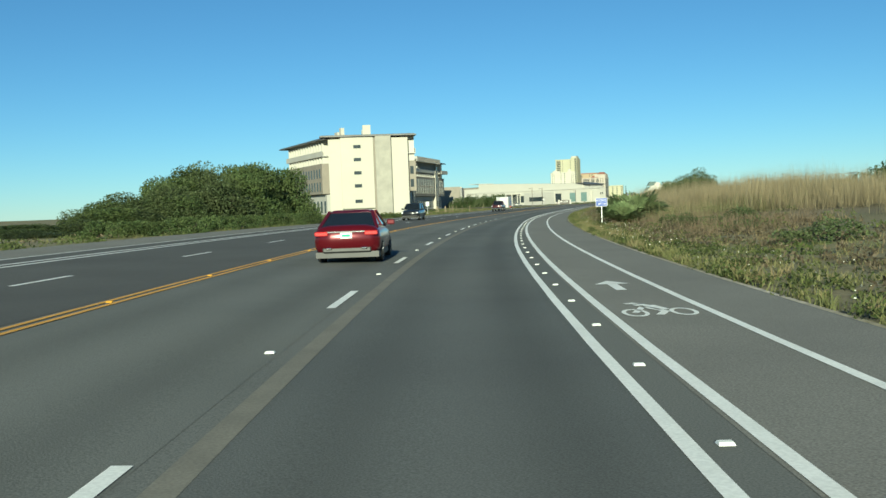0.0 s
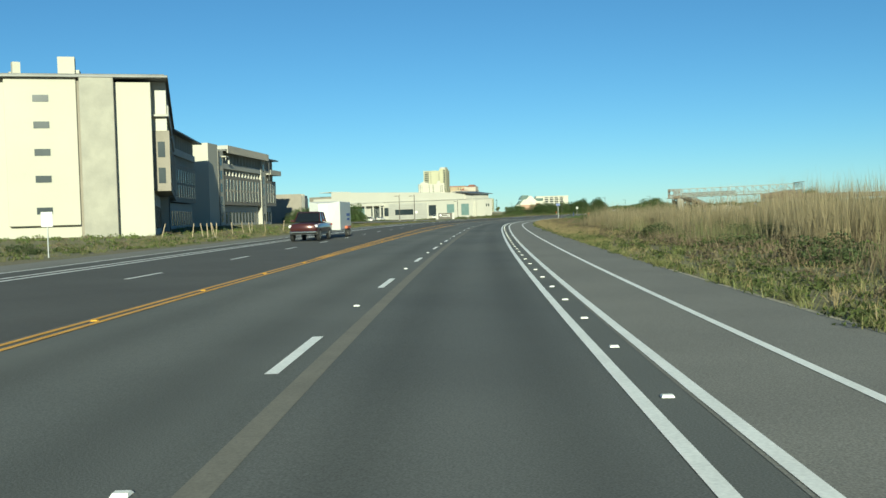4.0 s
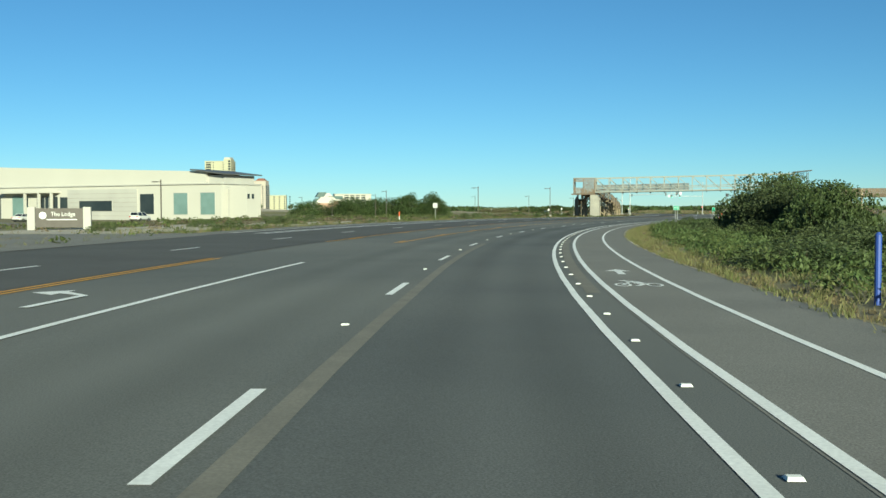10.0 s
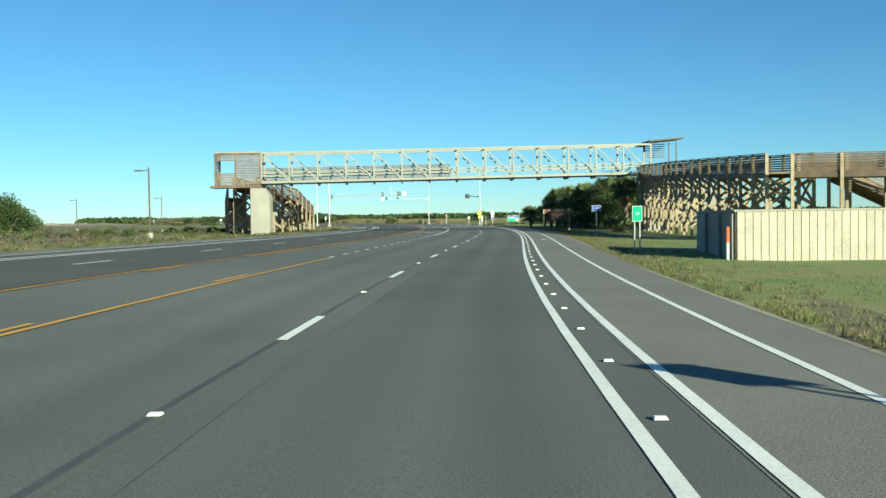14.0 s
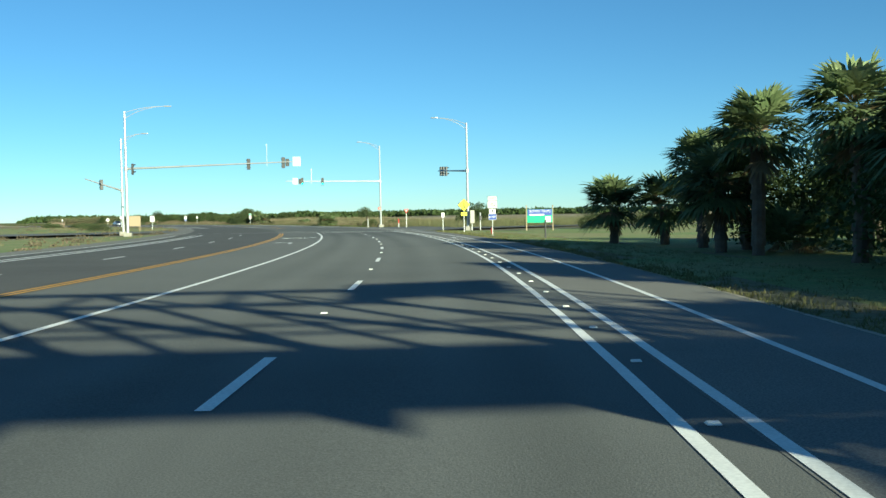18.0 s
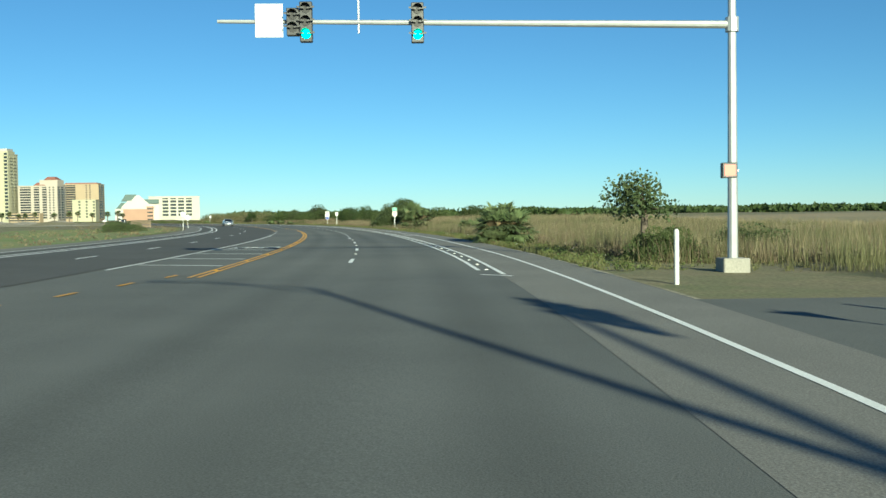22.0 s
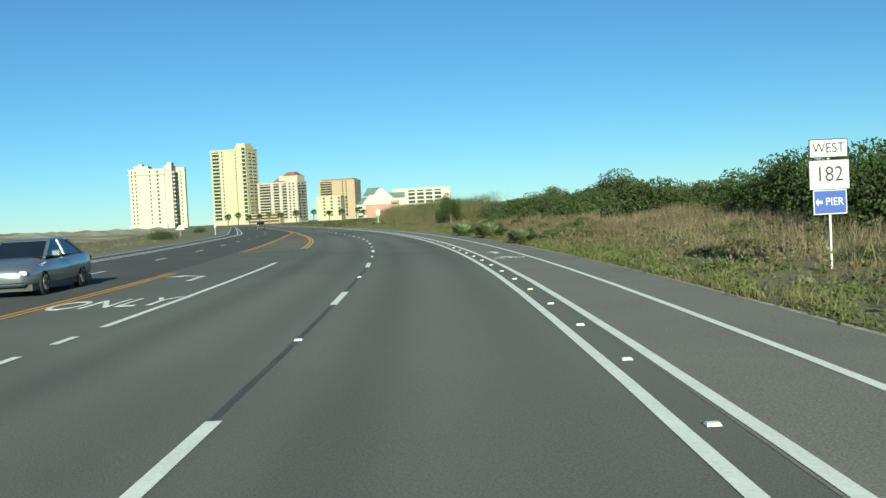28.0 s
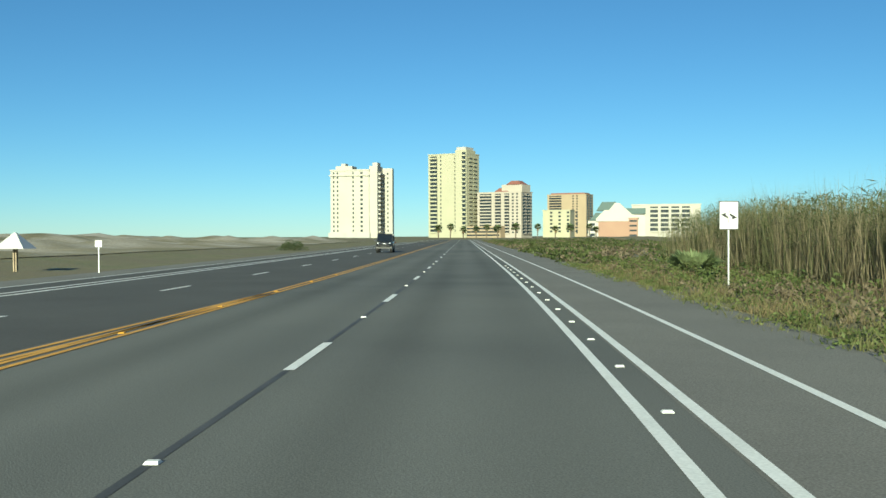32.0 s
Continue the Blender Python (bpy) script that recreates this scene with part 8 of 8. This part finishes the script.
def weeds(name, n, s0, s1, l0, l1, h, size, material, label, bias=1.0, cut=-1.2, ph=0.0, per=42):
    """Leafy mounds of uneven size over a strip, as one mesh."""
    rng = np.random.default_rng(n + int(s0) + int(l0 * 7))
    c = patchy(strip_spots(rng, n // per, s0, s1, l0, l1, bias), 0.45, cut, ph)
    r = size * rng.uniform(4.5, 11, len(c))
    top = h * rng.uniform(0.35, 1.15, len(c))
    k = np.repeat(np.arange(len(c)), per)
    d = rng.normal(size=(len(k), 3))
    d /= np.linalg.norm(d, axis=1)[:, None]
    d[:, 2] = np.abs(d[:, 2])
    d *= rng.uniform(0.55, 1.0, len(k))[:, None] ** 0.5
    p = c[k] + d * np.stack([r[k], r[k], top[k]], 1)
    tagged(new(name, quads_mesh(name, leaf_quads(p, size * 1.15, rng, 0.6, 0.45), material)), label, "weeds", kind="stuff")


weeds("verge_weeds", 70000, -5, 300, 5.2, 9.5, 0.26, 0.042, M_WEED, "leafy green weeds along the pavement edge", 1.3)
weeds("verge_weeds", 56000, -5, 300, 6.6, 15, 0.5, 0.058, M_WEED_BROWN, "brown and tan weeds on the bank", 1.0, -0.7, 2.0)
weeds("verge_weeds", 22000, -5, 300, 9.0, 16, 0.6, 0.065, M_WEED, "green scrub at the foot of the reeds", 1.0, 0.2, 5.0)
weeds("bike_lane_scrub", 72000, 302, 410, 6.9, 18, 0.75, 0.062, M_LEAF, "dense dark green scrub beside the bike lane", 1.0, -1.3)
weeds("bike_lane_scrub", 26000, 302, 410, 6.6, 18, 0.8, 0.055, M_WEED, "paler leafy scrub beside the bike lane", 1.0, -0.2, 2.0)
weeds("verge_weeds", 64000, 686, 1015, 4.9, 8.6, 0.3, 0.042, M_WEED, "leafy green weeds along the pavement edge", 1.3)
weeds("verge_weeds", 70000, 690, 1015, 6.4, 15, 0.55, 0.058, M_WEED_BROWN, "brown and tan weeds on the bank", 1.0, -0.6, 1.0)
weeds("verge_weeds", 18900, 935, 1015, 7.0, 14, 0.7, 0.059, M_WEED, "green weeds below the reeds", 1.0, -0.8, 3.0)
weeds("verge_weeds", 16000, 800, 985, 9.0, 20, 0.9, 0.075, M_WEED, "green scrub on the dune bank", 1.0, 0.4, 7.0)
weeds("far_scrub", 26000, 1015, 1260, 6.0, 40, 0.9, 0.16, M_WEED, "green scrub before the hotels", 1.3, -0.7, 2.0)
weeds("far_scrub", 20000, 1015, 1260, 6.0, 40, 0.7, 0.15, M_WEED_BROWN, "brown scrub before the hotels", 1.3, -0.5, 4.0)
weeds("far_weeds", 14000, 150, 300, -34, -70, 0.5, 0.12, M_WEED, "green field growth before the lodge", 1.0, -0.8, 1.0)
weeds("far_weeds", 24000, 20, 560, -20.5, -32, 0.4, 0.085, M_WEED, "green weeds beyond the oncoming lanes", 1.2, -0.6)
weeds("far_weeds", 15000, 370, 560, -32, -92, 0.8, 0.15, M_WEED, "green scrub on the open ground before the footbridge", 1.0, -0.7, 1.0)
weeds("far_weeds", 12000, 370, 560, -32, -92, 0.6, 0.14, M_WEED_BROWN, "brown scrub on the open ground before the footbridge", 1.0, -0.3, 3.0)
weeds("far_weeds", 24000, 20, 1000, -21, -45, 0.45, 0.095, M_WEED_BROWN, "brown weeds beyond the oncoming lanes", 1.1, -0.3)
# drooping leaves over the reeds' upper halves
rng = np.random.default_rng(41)
p = strip_spots(rng, 26000, 957, 1019, 12.0, 19)
p[:, 2] += 3.7 * rng.uniform(0.42, 1.0, len(p)) * (0.85 + 0.15 * np.sin(p[:, 0] * 0.7) * np.cos(p[:, 1] * 0.9))
tagged(new("reed_leaves", quads_mesh("reed_leaves", leaf_quads(p, 0.22, rng, 0.2, 0.09), M_REED_LEAF)), "green drooping leaves on the tall reeds", "reeds", kind="stuff")
rng = np.random.default_rng(77)
p = np.concatenate([strip_spots(rng, 450, 0, 130, 5.5, 8.5), strip_spots(rng, 220, 690, 800, 5.2, 8)])
p[:, 2] += rng.uniform(0.1, 0.3, len(p))
tagged(new("wild_flowers", quads_mesh("wild_flowers", leaf_quads(p, 0.02, rng, 0.3, 1.0), M_FLOWER)), "small white wild flowers in the verge", "flowers", kind="stuff")

# beach kiosk and dune plates
kk = thing("beach_kiosk", on_ground(1006, -22.7), "small white pyramid-roofed kiosk on posts", "kiosk")
part("roof", Geo().loft([[(-0.75, -0.75, 1.2), (0.75, -0.75, 1.2), (0.75, 0.75, 1.2), (-0.75, 0.75, 1.2)], [(-0.05, -0.05, 2.0), (0.05, -0.05, 2.0), (0.05, 0.05, 2.0), (-0.05, 0.05, 2.0)]]), M_SIGNWHITE, kk, "white pyramid roof")
for x in (-0.06, 0.06):
    for y in (-0.06, 0.06):
        part("post", Geo().box(x, y, 0.5, 0.06, 0.06, 1.6), M_TIMBER, kk)
# stakes round young plants
for k in range(14):
    st = thing("plant_stake", on_ground(R2.uniform(205, 250), R2.uniform(-34, -26), R2.uniform(0, 90)), "pale wooden stake holding a young plant", "stake", "plant stakes")
    part("stake", Geo().bar((0, 0, -0.2), (R2.uniform(-0.5, 0.5), R2.uniform(-0.3, 0.3), 1.5), 0.07), M_TIMBER, st)
